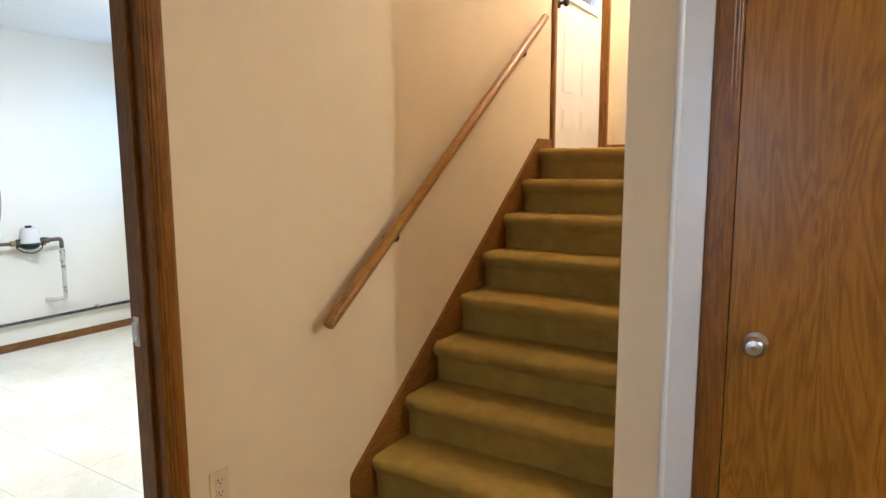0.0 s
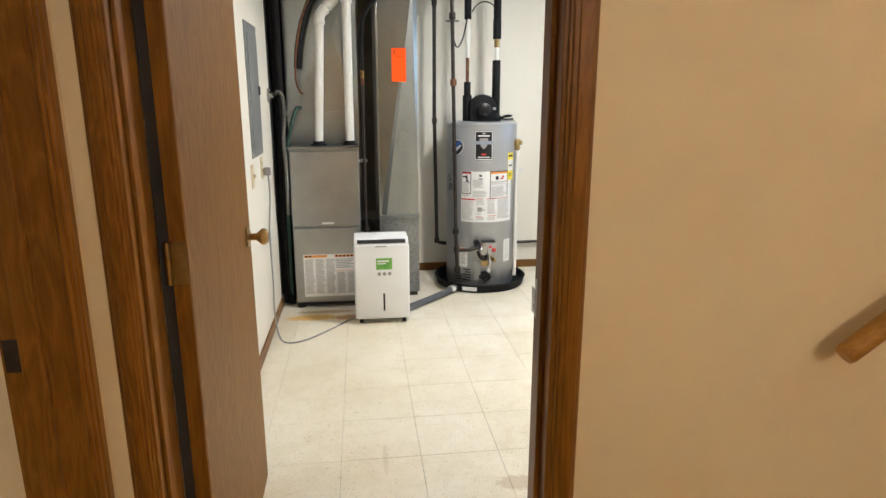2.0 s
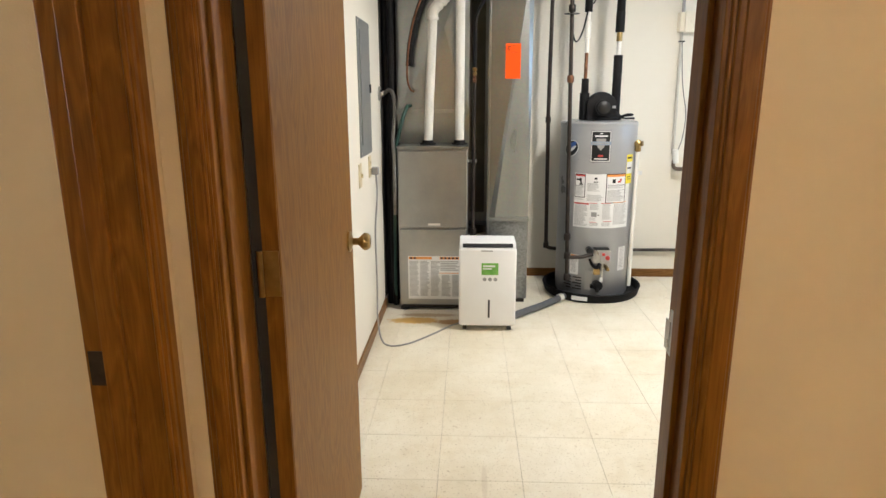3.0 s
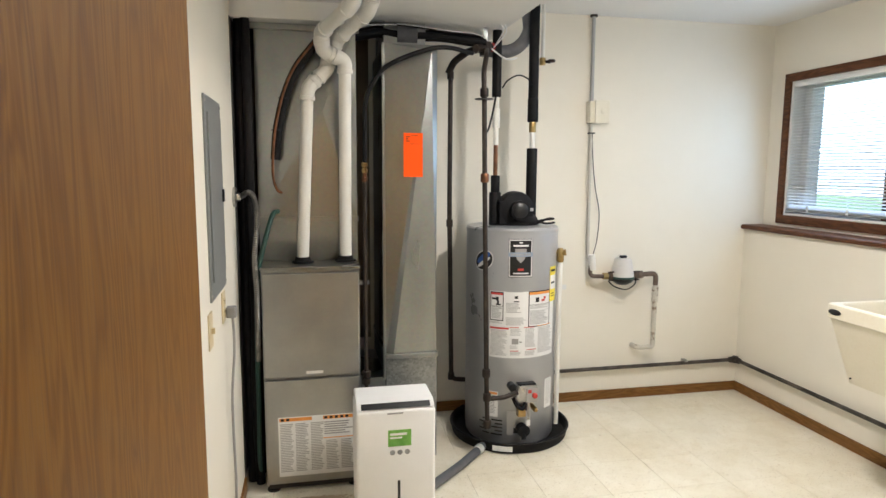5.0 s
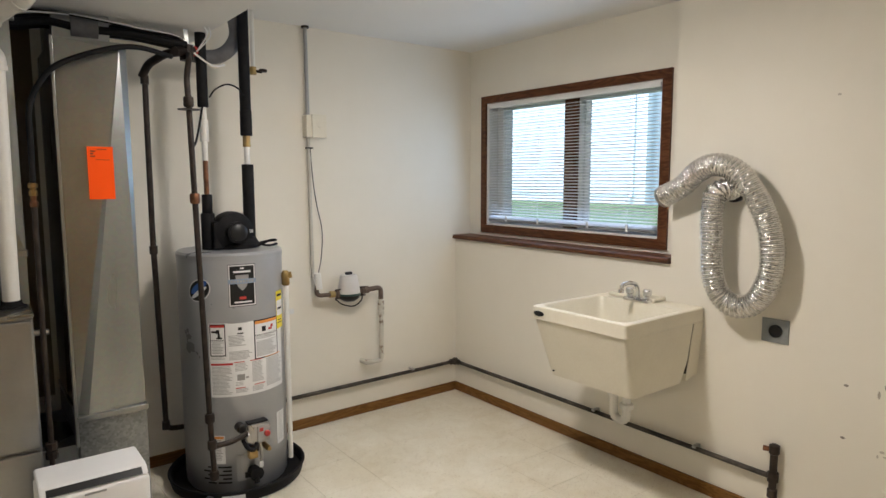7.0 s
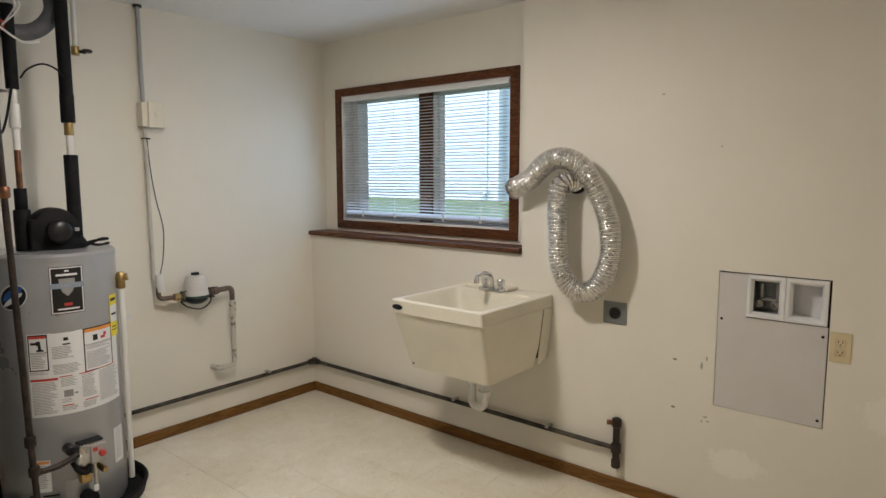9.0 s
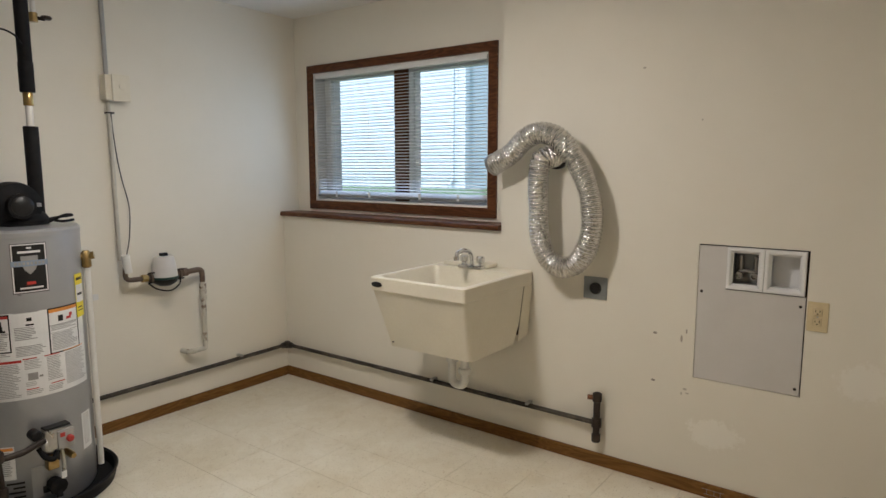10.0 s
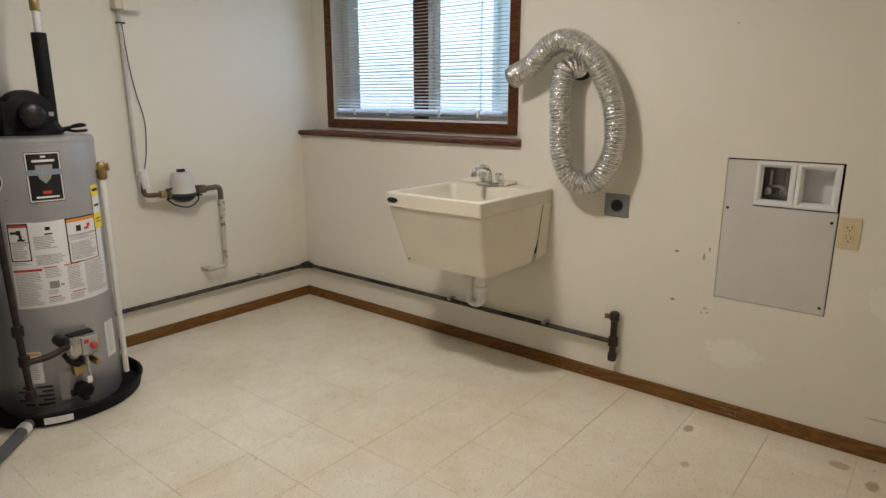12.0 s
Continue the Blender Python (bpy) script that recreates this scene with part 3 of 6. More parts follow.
bm = boxes((DOOR_L - 0.006, DOOR_R + 0.006, HALL - 0.015, HALL, DOOR_H + 0.002, DOOR_H + 0.058), bevel=0.003)
part("head_casing", bm, M_OAK_X, jamb)
part("strike_plate", boxes((DOOR_R - 0.0125, DOOR_R - 0.0105, HALL + 0.082, HALL + 0.107, 0.890, 0.948), (DOOR_R - 0.004, DOOR_R - 0.001, HALL + 0.08, HALL + 0.112, 0.875, 0.962), bevel=0.0008), M_STEEL, jamb, "worn steel strike plate")

door = base("utility_door", (0.6, NEAR + 0.012, 0.0), "flat birch veneer door standing wide open into the utility room", "door")
LEAF0, LEAF1 = NEAR + 0.014, 2.885


def swung(bm):
    """The leaf stands a little past square: its free edge leans towards the wall."""
    for v in bm.verts:
        v.co.x -= 0.0150 * (v.co.y - LEAF0)
    return bm


part("leaf", swung(boxes((0.596, 0.6315, LEAF0, LEAF1, 0.012, 2.03), bevel=0.0015)), M_DOOR, door)
part("edge_band", boxes((0.5975, 0.630, LEAF0 - 0.003, LEAF0 - 0.0002, 0.013, 2.029)), M_OAK, door, "dark stained hinge edge")
# added filler between jamb and leaf, coloured black as the shadow there
part("hinge_seal", boxes((DOOR_L + 0.0006, 0.5955, LEAF0 + 0.004, LEAF0 + 0.03, 0.012, 2.03)), M_DARK, door, "black filler strip for the shade in the hinge gap")
for z in (0.25, 1.02, 1.78):
    h = boxes((0.599, 0.6285, LEAF0 - 0.0052, LEAF0 - 0.0032, z - 0.045, z + 0.045))
    part("hinge", lathe(h, [(0.006, z - 0.045), (0.006, z + 0.045)], (0.593, LEAF0 - 0.008, 0), "z", 12), M_BRASS, door, "dark brass hinge", True)
knob(door, (0.6207, 2.815, 0.916), ("x", 1), M_BRASS, label="aged brass knob")
part("latch_plate", boxes((0.588, 0.6145, LEAF1, LEAF1 + 0.002, 0.886, 0.946)), M_BRASS, door)

# opening towards the room behind: jamb with strike, casing
wide = structure("door_frame_hall", boxes((0.364, 0.493, 1.885, 1.905, 0.0, 2.06), (0.40, 0.435, 1.873, 1.885, 0.0, 2.06), (0.364, 0.493, -0.35, 1.905, 2.06, 2.08), bevel=0.002), M_OAK, "dark stained oak frame of the wide hall opening")
part("casing", casing(bmesh.new(), 1.881, 1.932, 0.0, 2.11, 0.485, "x", 1), M_OAK, wide)
part("casing", casing(bmesh.new(), 1.893, 1.952, 0.0, 2.11, 0.372, "x", -1), M_OAK, wide)
part("strike_plate", boxes((0.370, 0.398, 1.8832, 1.8855, 0.888, 0.948)), M_IRON, wide, "dark bronze strike plate")

# stairs
stairs = base("staircase", (NOSE, 1.45, 0.0), "carpeted stairs in olive gold pile with rounded noses", "stairs")


def carpet_step(k):
    """One tread and riser in thick pile; the nose is rounded and overhangs, the pile is uneven."""
    x0, z1 = NOSE + RUN * (k - 1), RISE * k
    z0 = z1 - RISE
    x_end = x0 + RUN + 0.052 if k < 8 else LAND_END
    prof = [(x0 + 0.036, z0 - 0.0), (x0 + 0.034, z1 - 0.082), (x0 + 0.022, z1 - 0.068), (x0 + 0.007, z1 - 0.052), (x0 - 0.001, z1 - 0.036), (x0 + 0.001, z1 - 0.02), (x0 + 0.011, z1 - 0.008), (x0 + 0.03, z1)]
    flat = 5 if k < 8 else 14
    prof += [(x0 + 0.030 + (x_end - x0 - 0.030) * i / flat, z1 - 0.001) for i in range(1, flat + 1)]
    bm = bmesh.new()
    rows, n = [], 56
    for i in range(n + 1):
        y = STAIR_R + 0.001 + (HALL - 0.019 - STAIR_R) * i / n
        row = []
        for x, z in prof:
            d = noise.noise(Vector((x * 24, y * 24, z * 24 + k))) * 0.005 + noise.noise(Vector((x * 70, y * 70, z * 70 + k))) * 0.0022
            row.append(bm.verts.new((x + d, y, z + d)))
        rows.append(row)
    for a, b in zip(rows, rows[1:]):
        for i in range(len(prof) - 1):
            bm.faces.new((a[i], a[i + 1], b[i + 1], b[i]))
    lo = [[bm.verts.new((x, y, z0)) for y in (rows[0][0].co.y, rows[-1][0].co.y)] for x in (x_end, x0 + 0.036)]
    bm.faces.new((rows[0][-1], lo[0][0], lo[0][1], rows[-1][-1]))
    for row, s in ((rows[0], 0), (rows[-1], 1)):
        bm.faces.new([*row, lo[0][s]])
    return bm


for k in range(1, 9):
    part("step", carpet_step(k), M_CARPET, stairs, smooth=True)
bm = bmesh.new()
prism(bm, [(NOSE - 0.12, 0.0), (NOSE - 0.12, 0.13), (NOSE - 0.105, 0.155), (NOSE + RUN * 7 + 0.0, LANDING + 0.045), (NOSE + RUN * 7 + 0.02, LANDING + 0.06), (LAND_L - 0.07, LANDING + 0.06), (LAND_L - 0.07, LANDING), (NOSE + RUN * 7.2, LANDING - 0.25), (NOSE + 0.35, 0.0)], "y", HALL - 0.018, HALL)
part("skirt_board", bm, M_OAK_X, stairs, "stained oak skirt board along the wall")

# handrail
rail = base("handrail", (2.0, HALL - 0.07, 0.8), "round oak handrail on black wall brackets", "handrail")
A, B = Vector((1.985, HALL - 0.07, 0.823)), Vector((3.905, HALL - 0.07, 2.256))
part("rail", tube(bmesh.new(), [A, A + (B - A) * 0.004, A + (B - A) * 0.5, B - (B - A) * 0.004, B], lambda s: 0.0235 if 0.001 < s < 0.999 else 0.0205, 24), M_RAIL, rail, "varnished golden oak rail", True)
for s in (0.225, 0.86):
    p = A + (B - A) * s
    bm = tube(bmesh.new(), bent([(p.x, HALL - 0.004, p.z - 0.06), (p.x, p.y, p.z - 0.06), (p.x, p.y, p.z - 0.022)], 0.03), 0.006, 10)
    part("bracket", lathe(bm, [(0.022, HALL - 0.006), (0.022, HALL - 0.001)], (p.x, 0, p.z - 0.06), "y", 20), M_IRON, rail, "black steel bracket", True)


def duplex_outlet(at, facing, label, n_plug=0):
    """An ivory duplex outlet: plate, two faces with slots, a screw. facing: axis and sign out of the wall."""
    axis, s = facing
    x, y, z = at
    ob = base("wall_outlet", at, label, "outlet")

    def slab(u0, u1, v0, v1, d0, d1, bevel=0.0):
        bm = bmesh.new()
        d0, d1 = sorted((s * d0, s * d1))
        if axis == "y":
            box(bm, x + u0, x + u1, y + d0, y + d1, z + v0, z + v1, bevel, 2)
        else:
            box(bm, x + d0, x + d1, y + u0, y + u1, z + v0, z + v1, bevel, 2)
        return bm
    part("plate", slab(-0.036, 0.036, -0.058, 0.058, 0, 0.005, 0.002), M_CREAM, ob)
    for dz in (0.020, -0.020):
        f = part("socket_face", slab(-0.016, 0.016, dz - 0.014, dz + 0.014, 0.005, 0.0075, 0.003), M_CREAM, ob)
        for u, h in ((-0.007, 0.005), (0.007, 0.004)):
            part("slot", slab(u - 0.0012, u + 0.0012, dz - h + 0.003, dz + h + 0.003, 0.0076, 0.0082), M_INK, f)
        part("slot", slab(-0.0025, 0.0025, dz - 0.010, dz - 0.006, 0.0076, 0.0082), M_INK, f)
    part("screw", slab(-0.003, 0.003, -0.003, 0.003, 0.005, 0.0062), M_STEEL, ob)
    return ob


duplex_outlet((1.541, HALL, 0.390), ("y", -1), "ivory duplex wall outlet low beside the stairs")

# closet door and its casing, corner trim
closet = base("closet_door", (CLOSET, 0.22, 0.0), "closed golden oak plywood closet door with a steel knob", "door")
part("leaf", boxes((CLOSET + 0.004, CLOSET + 0.038, -0.15, 0.634, 0.012, 2.02), bevel=0.0015), M_OAKDOOR, closet)
knob(closet, (CLOSET + 0.004, 0.554, 0.857), ("x", -1), M_STEEL, 0.034, 0.031, "satin steel knob with a keyway")
part("knob_button", lathe(bmesh.new(), [(0.008, CLOSET - 0.062), (0.008, CLOSET - 0.0675)], (0, 0.554, 0.857), "x", 16), M_BRASS, closet)
cf = structure("door_frame_closet", boxes((CLOSET - 0.004, CLOSET + 0.13, 0.636, 0.6475, 0.0, 2.03), (CLOSET - 0.004, CLOSET + 0.13, -0.162, -0.151, 0.0, 2.03), bevel=0.001), M_OAK, "stained oak frame of the closet door")
part("casing", casing(bmesh.new(), 0.640, 0.714, 0.0, 2.09, CLOSET, "x", -1), M_OAK, cf)
part("casing", casing(bmesh.new(), -0.25, -0.155, 0.0, 2.09, CLOSET, "x", -1), M_OAK, cf)
structure("trim_corner", lathe(boxes((CLOSET - 0.005, CLOSET, 0.716, 0.818, 0.0, TOP)), [(0.011, 0.0), (0.011, TOP)], (CLOSET - 0.002, 0.810, 0), "z", 20), M_WHITE, "white painted vertical trim with a rounded edge", True)

# landing door with half glass
ld = base("landing_door", (LAND_L, HALL, LANDING), "white panelled entry door with a glazed upper half", "door")
W0, W1 = LAND_L + 0.03, LAND_R - 0.03
part("leaf", boxes((W0, W1, HALL + 0.03, HALL + 0.07, LANDING + 0.012, LANDING + 1.02), (W0, W0 + 0.13, HALL + 0.03, HALL + 0.07, LANDING + 1.02, LANDING + 2.02),
     (W1 - 0.13, W1, HALL + 0.03, HALL + 0.07, LANDING + 1.02, LANDING + 2.02), (W0 + 0.13, W1 - 0.13, HALL + 0.03, HALL + 0.07, LANDING + 1.88, LANDING + 2.02)), M_WHITE, ld)
for u in (W0 + 0.17, W0 + 0.53):
    for v0, v1 in ((0.12, 0.30), (0.36, 0.86)):
        bm = boxes((u, u + 0.26, HALL + 0.0285, HALL + 0.0298, LANDING + v0, LANDING + v1), bevel=0.001)
        box(bm, u + 0.03, u + 0.23, HALL + 0.0262, HALL + 0.0284, LANDING + v0 + 0.03, LANDING + v1 - 0.03, 0.002, 1)
        part("panel", bm, M_WHITE, ld)
part("pane", boxes((W0 + 0.13, W1 - 0.13, HALL + 0.046, HALL + 0.05, LANDING + 1.02, LANDING + 1.88)), M_GLASS, ld).visible_shadow = False
bm = bmesh.new()
for a in ((W0 + 0.10, W1 - 0.10, 0.99, 1.04), (W0 + 0.10, W1 - 0.10, 1.86, 1.91), (W0 + 0.10, W0 + 0.15, 1.04, 1.86), (W1 - 0.15, W1 - 0.10, 1.04, 1.86)):
    box(bm, a[0], a[1], HALL + 0.015, HALL + 0.0295, LANDING + a[2], LANDING + a[3], 0.005, 2)
part("glass_frame", bm, M_WHITE, ld)
knob(ld, (W0 + 0.09, HALL + 0.03, LANDING + 0.94), ("y", -1), M_IRON, label="black knob")
lf = structure("door_frame_landing", boxes((LAND_L, LAND_L + 0.028, HALL - 0.002, NEAR, LANDING, LANDING + 2.04), (LAND_R - 0.028, LAND_R, HALL - 0.002, NEAR, LANDING, LANDING + 2.04)), M_OAK, "stained oak frame of the landing door")
part("casing", casing(bmesh.new(), LAND_L - 0.062, LAND_L + 0.006, LANDING, LANDING + 2.1, HALL, "y", -1), M_OAK, lf)
part("casing", casing(bmesh.new(), LAND_R - 0.006, LAND_R + 0.062, LANDING, LANDING + 2.1, HALL, "y", -1), M_OAK, lf)
structure("baseboard_landing", boxes((LAND_END - 0.012, LAND_END, STAIR_R, HALL, LANDING, LANDING + 0.06), (LAND_R + 0.064, LAND_END - 0.012, HALL - 0.012, HALL, LANDING, LANDING + 0.06)), M_OAK_X, "stained oak baseboard of the landing")


def ceiling_lamp(at, name, label):
    ob = base(name, at, label, "lamp")
    x, y, z = at
    part("canopy", lathe(bmesh.new(), [(0.0, z), (0.075, z), (0.075, z - 0.012), (0.06, z - 0.024), (0.022, z - 0.03), (0.022, z - 0.055)], (x, y, 0), "z", 32), M_PLASTIC, ob, smooth=True)
    part("bulb", lathe(bmesh.new(), [(0.014, z - 0.056), (0.016, z - 0.075), (0.03, z - 0.105), (0.031, z - 0.12), (0.02, z - 0.14), (0.0, z - 0.146)], (x, y, 0), "z", 24), M_GLOBE, ob, "lit bulb", True).visible_shadow = False
    return ob


dome = base("ceiling_light", (2.1, 3.86, TOP), "flush white ceiling light with a lit opal panel", "lamp")
part("housing", lathe(bmesh.new(), [(0.0, TOP), (0.15, TOP), (0.15, TOP - 0.06), (0.125, TOP - 0.09), (0.125, TOP - 0.06), (0.0, TOP - 0.05)], (2.1, 3.86, 0), "z", 40), M_PLASTIC, dome, smooth=True)
part("lit_panel", lathe(bmesh.new(), [(0.0, TOP - 0.0505), (0.124, TOP - 0.0605), (0.124, TOP - 0.066), (0.0, TOP - 0.07)], (2.1, 3.86, 0), "z", 40), M_GLOBE, dome, "lit opal panel", True)
ceiling_lamp((2.2, -1.45, TOP), "ceiling_lamp", "bare bulb on a white holder in the hall")


# ---- utility room: furnace corner ----
def bars(parent, origin, u, v, rows, material, thick=0.0006, seed=1, name="print"):
    """Lines of print that cannot be read, on a flat label: origin, the directions of its width and height, rows of (u0, u1, v0, v1)."""
    o, u, v = Vector(origin), Vector(u), Vector(v)
    w = u.cross(v).normalized() * thick
    bm = bmesh.new()
    for u0, u1, v0, v1 in rows:
        q = [o + u * a + v * b for a, b in ((u0, v0), (u1, v0), (u1, v1), (u0, v1))]
        lo, hi = [bm.verts.new(p) for p in q], [bm.verts.new(p + w) for p in q]
        bm.faces.new(hi)
        for i in range(4):
            bm.faces.new((lo[i], lo[(i + 1) % 4], hi[(i + 1) % 4], hi[i]))
    return tagged(part(name, bm, material, parent), kind="stuff")


def text_rows(u0, u1, v0, v1, step, fill=0.45, seed=1):
    r = random.Random(seed)
    out, v = [], v1
    while v - step > v0:
        out.append((u0, u0 + (u1 - u0) * r.uniform(0.7, 1.0), v - step * fill, v))
        v -= step
    return out


FX0, FX1, FY = 0.547, 0.979, 4.79
furnace = base("furnace", (0.76, 5.1, 0.0), "grey steel gas furnace cabinet with a warning label", "furnace")
part("cabinet", boxes((FX0, FX1, FY + 0.012, 5.50, 0.035, 1.035), bevel=0.004), M_FURN, furnace)
part("upper_panel", boxes((FX0 + 0.004, FX1 - 0.004, FY - 0.006, FY + 0.0115, 0.545, 1.022), bevel=0.006), M_FURN, furnace)
part("lower_panel", boxes((FX0 + 0.004, FX1 - 0.004, FY - 0.006, FY + 0.0115, 0.052, 0.535), bevel=0.006), M_FURN, furnace)
part("top_rim", boxes((FX0 - 0.003, FX1 + 0.003, FY - 0.008, 5.503, 1.0355, 1.048), bevel=0.003), M_GALV, furnace)
for y in (FY + 0.02, 5.44):
    part("base_rail", boxes((FX0 + 0.01, FX1 - 0.01, y, y + 0.03, 0.012, 0.0345)), M_DARK, furnace)
for x in (FX0 + 0.03, FX1 - 0.03):
    for y in (FY + 0.04, 5.45):
        part("foot", lathe(bmesh.new(), [(0.03, 0.0), (0.03, 0.008), (0.012, 0.0118)], (x, y, 0), "z", 16), M_DARK, furnace)
part("name_plate", boxes((0.735, 0.81, FY - 0.0075, FY - 0.0062, 0.56, 0.573)), M_PAPER, furnace)
lab = part("warning_label", boxes((0.605, 0.955, FY - 0.0072, FY - 0.0062, 0.08, 0.362)), M_PAPER, furnace, "printed warning label")
fo = (0.605, FY - 0.0073, 0.08)
bars(lab, fo, (1, 0, 0), (0, 0, 1), [(0.005, 0.15, 0.262, 0.278), (0.20, 0.345, 0.262, 0.278), (0.20, 0.345, 0.17, 0.174)], M_ORANGE, name="heading")
bars(lab, fo, (1, 0, 0), (0, 0, 1), [r for i in range(5) for r in text_rows(0.008 + 0.068 * i, 0.068 + 0.068 * i, 0.01, 0.25 if i < 3 else 0.16, 0.008, 0.45, i)], M_GREYINK)
bars(lab, fo, (1, 0, 0), (0, 0, 1), text_rows(0.205, 0.34, 0.18, 0.25, 0.011, 0.5, 9), M_GREYINK)
bars(lab, (0.605, FY - 0.0080, 0.08), (1, 0, 0), (0, 0, 1), [(0.012 + 0.024 * i, 0.026 + 0.024 * i, 0.264, 0.276) for i in (0, 1)] + [(0.205 + 0.024 * i, 0.219 + 0.024 * i, 0.264, 0.276) for i in range(5)], M_INK, name="pictograms")

# supply plenum: folded sheet with a diagonal crease, set back over the furnace
plenum = base("supply_plenum", (0.765, 5.2, 1.05), "galvanised sheet metal plenum rising from the furnace to the soffit", "duct")
PY = 4.97
bm = bmesh.new()
P = {"a": (0.535, PY + 0.02, 1.05), "b": (0.985, PY + 0.02, 1.05), "c": (0.535, PY - 0.01, 1.25), "d": (0.985, PY - 0.01, 1.25), "e": (0.83, PY - 0.03, 1.74), "f": (0.535, PY, DROP), "g": (0.985, PY, DROP)}
V = {k: bm.verts.new(p) for k, p in P.items()}
K = {k: bm.verts.new((P[k][0], 5.5, P[k][2])) for k in "abfg"}
for f in ("abdc", "cde", "cef", "dge", "egf"):
    bm.faces.new([V[i] for i in f])
bm.faces.new((V["a"], V["c"], V["f"], K["f"], K["a"]))
bm.faces.new((V["b"], K["b"], K["g"], V["g"], V["d"]))
bm.faces.new((K["a"], K["f"], K["g"], K["b"]))
bm.faces.new((V["a"], K["a"], K["b"], V["b"]))
bm.faces.new((V["f"], V["g"], K["g"], K["f"]))
part("sheet_body", bm, M_GALV, plenum)
part("seam_strip", boxes((0.53, 0.99, PY - 0.018, PY - 0.0105, 1.235, 1.26), bevel=0.002), M_GALV, plenum)
part("top_flange", boxes((0.52, 1.0, PY - 0.02, PY - 0.003, DROP - 0.028, DROP - 0.001), bevel=0.003), M_GALV, plenum)

# return duct, with a folded front
DX0, DX1, DY = 1.118, 1.368, 4.97
duct = base("return_duct", (1.24, 5.2, 0.0), "tall galvanised return air duct with a folded front", "duct")
bm = bmesh.new()
Q = {"a": (DX0, DY, 0.58), "b": (DX1, DY, 0.58), "c": (DX0, DY, 2.06), "d": (DX1, DY, 2.06), "e": (DX0 + 0.035, DY - 0.022, 0.58), "h": (DX1 - 0.03, DY - 0.022, 2.03)}
V = {k: bm.verts.new(p) for k, p in Q.items()}
K = {k: bm.verts.new((Q[k][0], 5.56, Q[k][2])) for k in "abcd"}
for f in ("aech", "ebh", "bdh", "chd"):
    bm.faces.new([V[i] for i in (f if f != "aech" else "aehc")])
bm.faces.new((V["a"], V["c"], K["c"], K["a"]))
bm.faces.new((V["b"], K["b"], K["d"], V["d"]))
bm.faces.new((K["a"], K["c"], K["d"], K["b"]))
bm.faces.new((V["c"], V["d"], K["d"], K["c"]))
bm.faces.new((V["a"], K["a"], K["b"], V["b"], V["e"]))
part("sheet_body", bm, M_GALV, duct)
part("top_collar", boxes((DX0 + 0.02, DX1 - 0.02, DY + 0.20, 5.57, 2.0605, SOFFIT), bevel=0.003), M_GALV, duct)
part("seam_strip", boxes((DX0 - 0.006, DX1 + 0.006, DY - 0.027, 5.565, 0.556, 0.5795), bevel=0.003), M_GALV, duct)
part("lower_boot", boxes((DX0 - 0.002, DX1 + 0.003, DY - 0.006, 5.562, 0.03, 0.5555), bevel=0.003), M_SPANGLE, duct, "spangled lower duct boot")
part("side_flange", boxes((DX0 - 0.014, DX0 - 0.0025, DY - 0.012, DY + 0.02, 0.45, 2.06), bevel=0.002), M_GALV, duct)
part("cross_duct", boxes((FX1 + 0.004, DX0 - 0.003, DY + 0.03, 5.50, 0.06, 0.45), bevel=0.003), M_GALV, duct)
part("floor_pad", boxes((DX0 + 0.01, DX1 - 0.01, DY + 0.01, 5.54, 0.0, 0.0295)), M_DARK, duct)
tag = thing("inspection_tag", boxes((1.203, 1.295, DY - 0.0275, DY - 0.0262, 1.444, 1.650)), M_FLUO, "fluorescent orange paper tag stuck on the duct", "tag")
bars(tag, (1.203, DY - 0.0276, 1.438), (1, 0, 0), (0, 0, 1), [(0.012, 0.03, 0.192, 0.196), (0.012, 0.022, 0.182, 0.187), (0.012, 0.028, 0.172, 0.176), (0.035, 0.07, 0.20, 0.202), (0.03, 0.08, 0.16, 0.1615)], M_INK)
# added panel over the far wall; its dark olive paints the shade between the ducts
structure("backing_panel", boxes((FX1 + 0.02, DX0 - 0.02, 5.585, FAR, 0.5, SOFFIT)), M_SHADYWALL, "dark olive panel for the shaded wall behind the ducts")

# dark insulated lines in the gap by the wall
gap = base("line_bundle", (0.495, 4.95, 0.0), "black insulated lines hanging in the gap beside the furnace", "pipe")
for i, (x, y, r) in enumerate(((0.478, 4.93, 0.026), (0.508, 4.895, 0.020), (0.482, 5.08, 0.034), (0.517, 5.03, 0.026))):
    w = [(x + 0.006 * math.sin(3 * k + i), y + 0.008 * math.cos(2 * k + i), z) for k, z in enumerate((0.002, 0.4, 0.8, 1.2, 1.7, DROP))]
    part("insulated_line", tube(bmesh.new(), smooth_line(w, 5), r, 12), M_BLACK, gap, smooth=True)
# dark sheet on the wall: the shade of the furnace gap, put in as colour
structure("gap_lining", boxes((LEFT, LEFT + 0.004, 4.86, FAR, 0.06, DROP)), M_DARK, "dark strip for the shade on the wall beside the furnace")


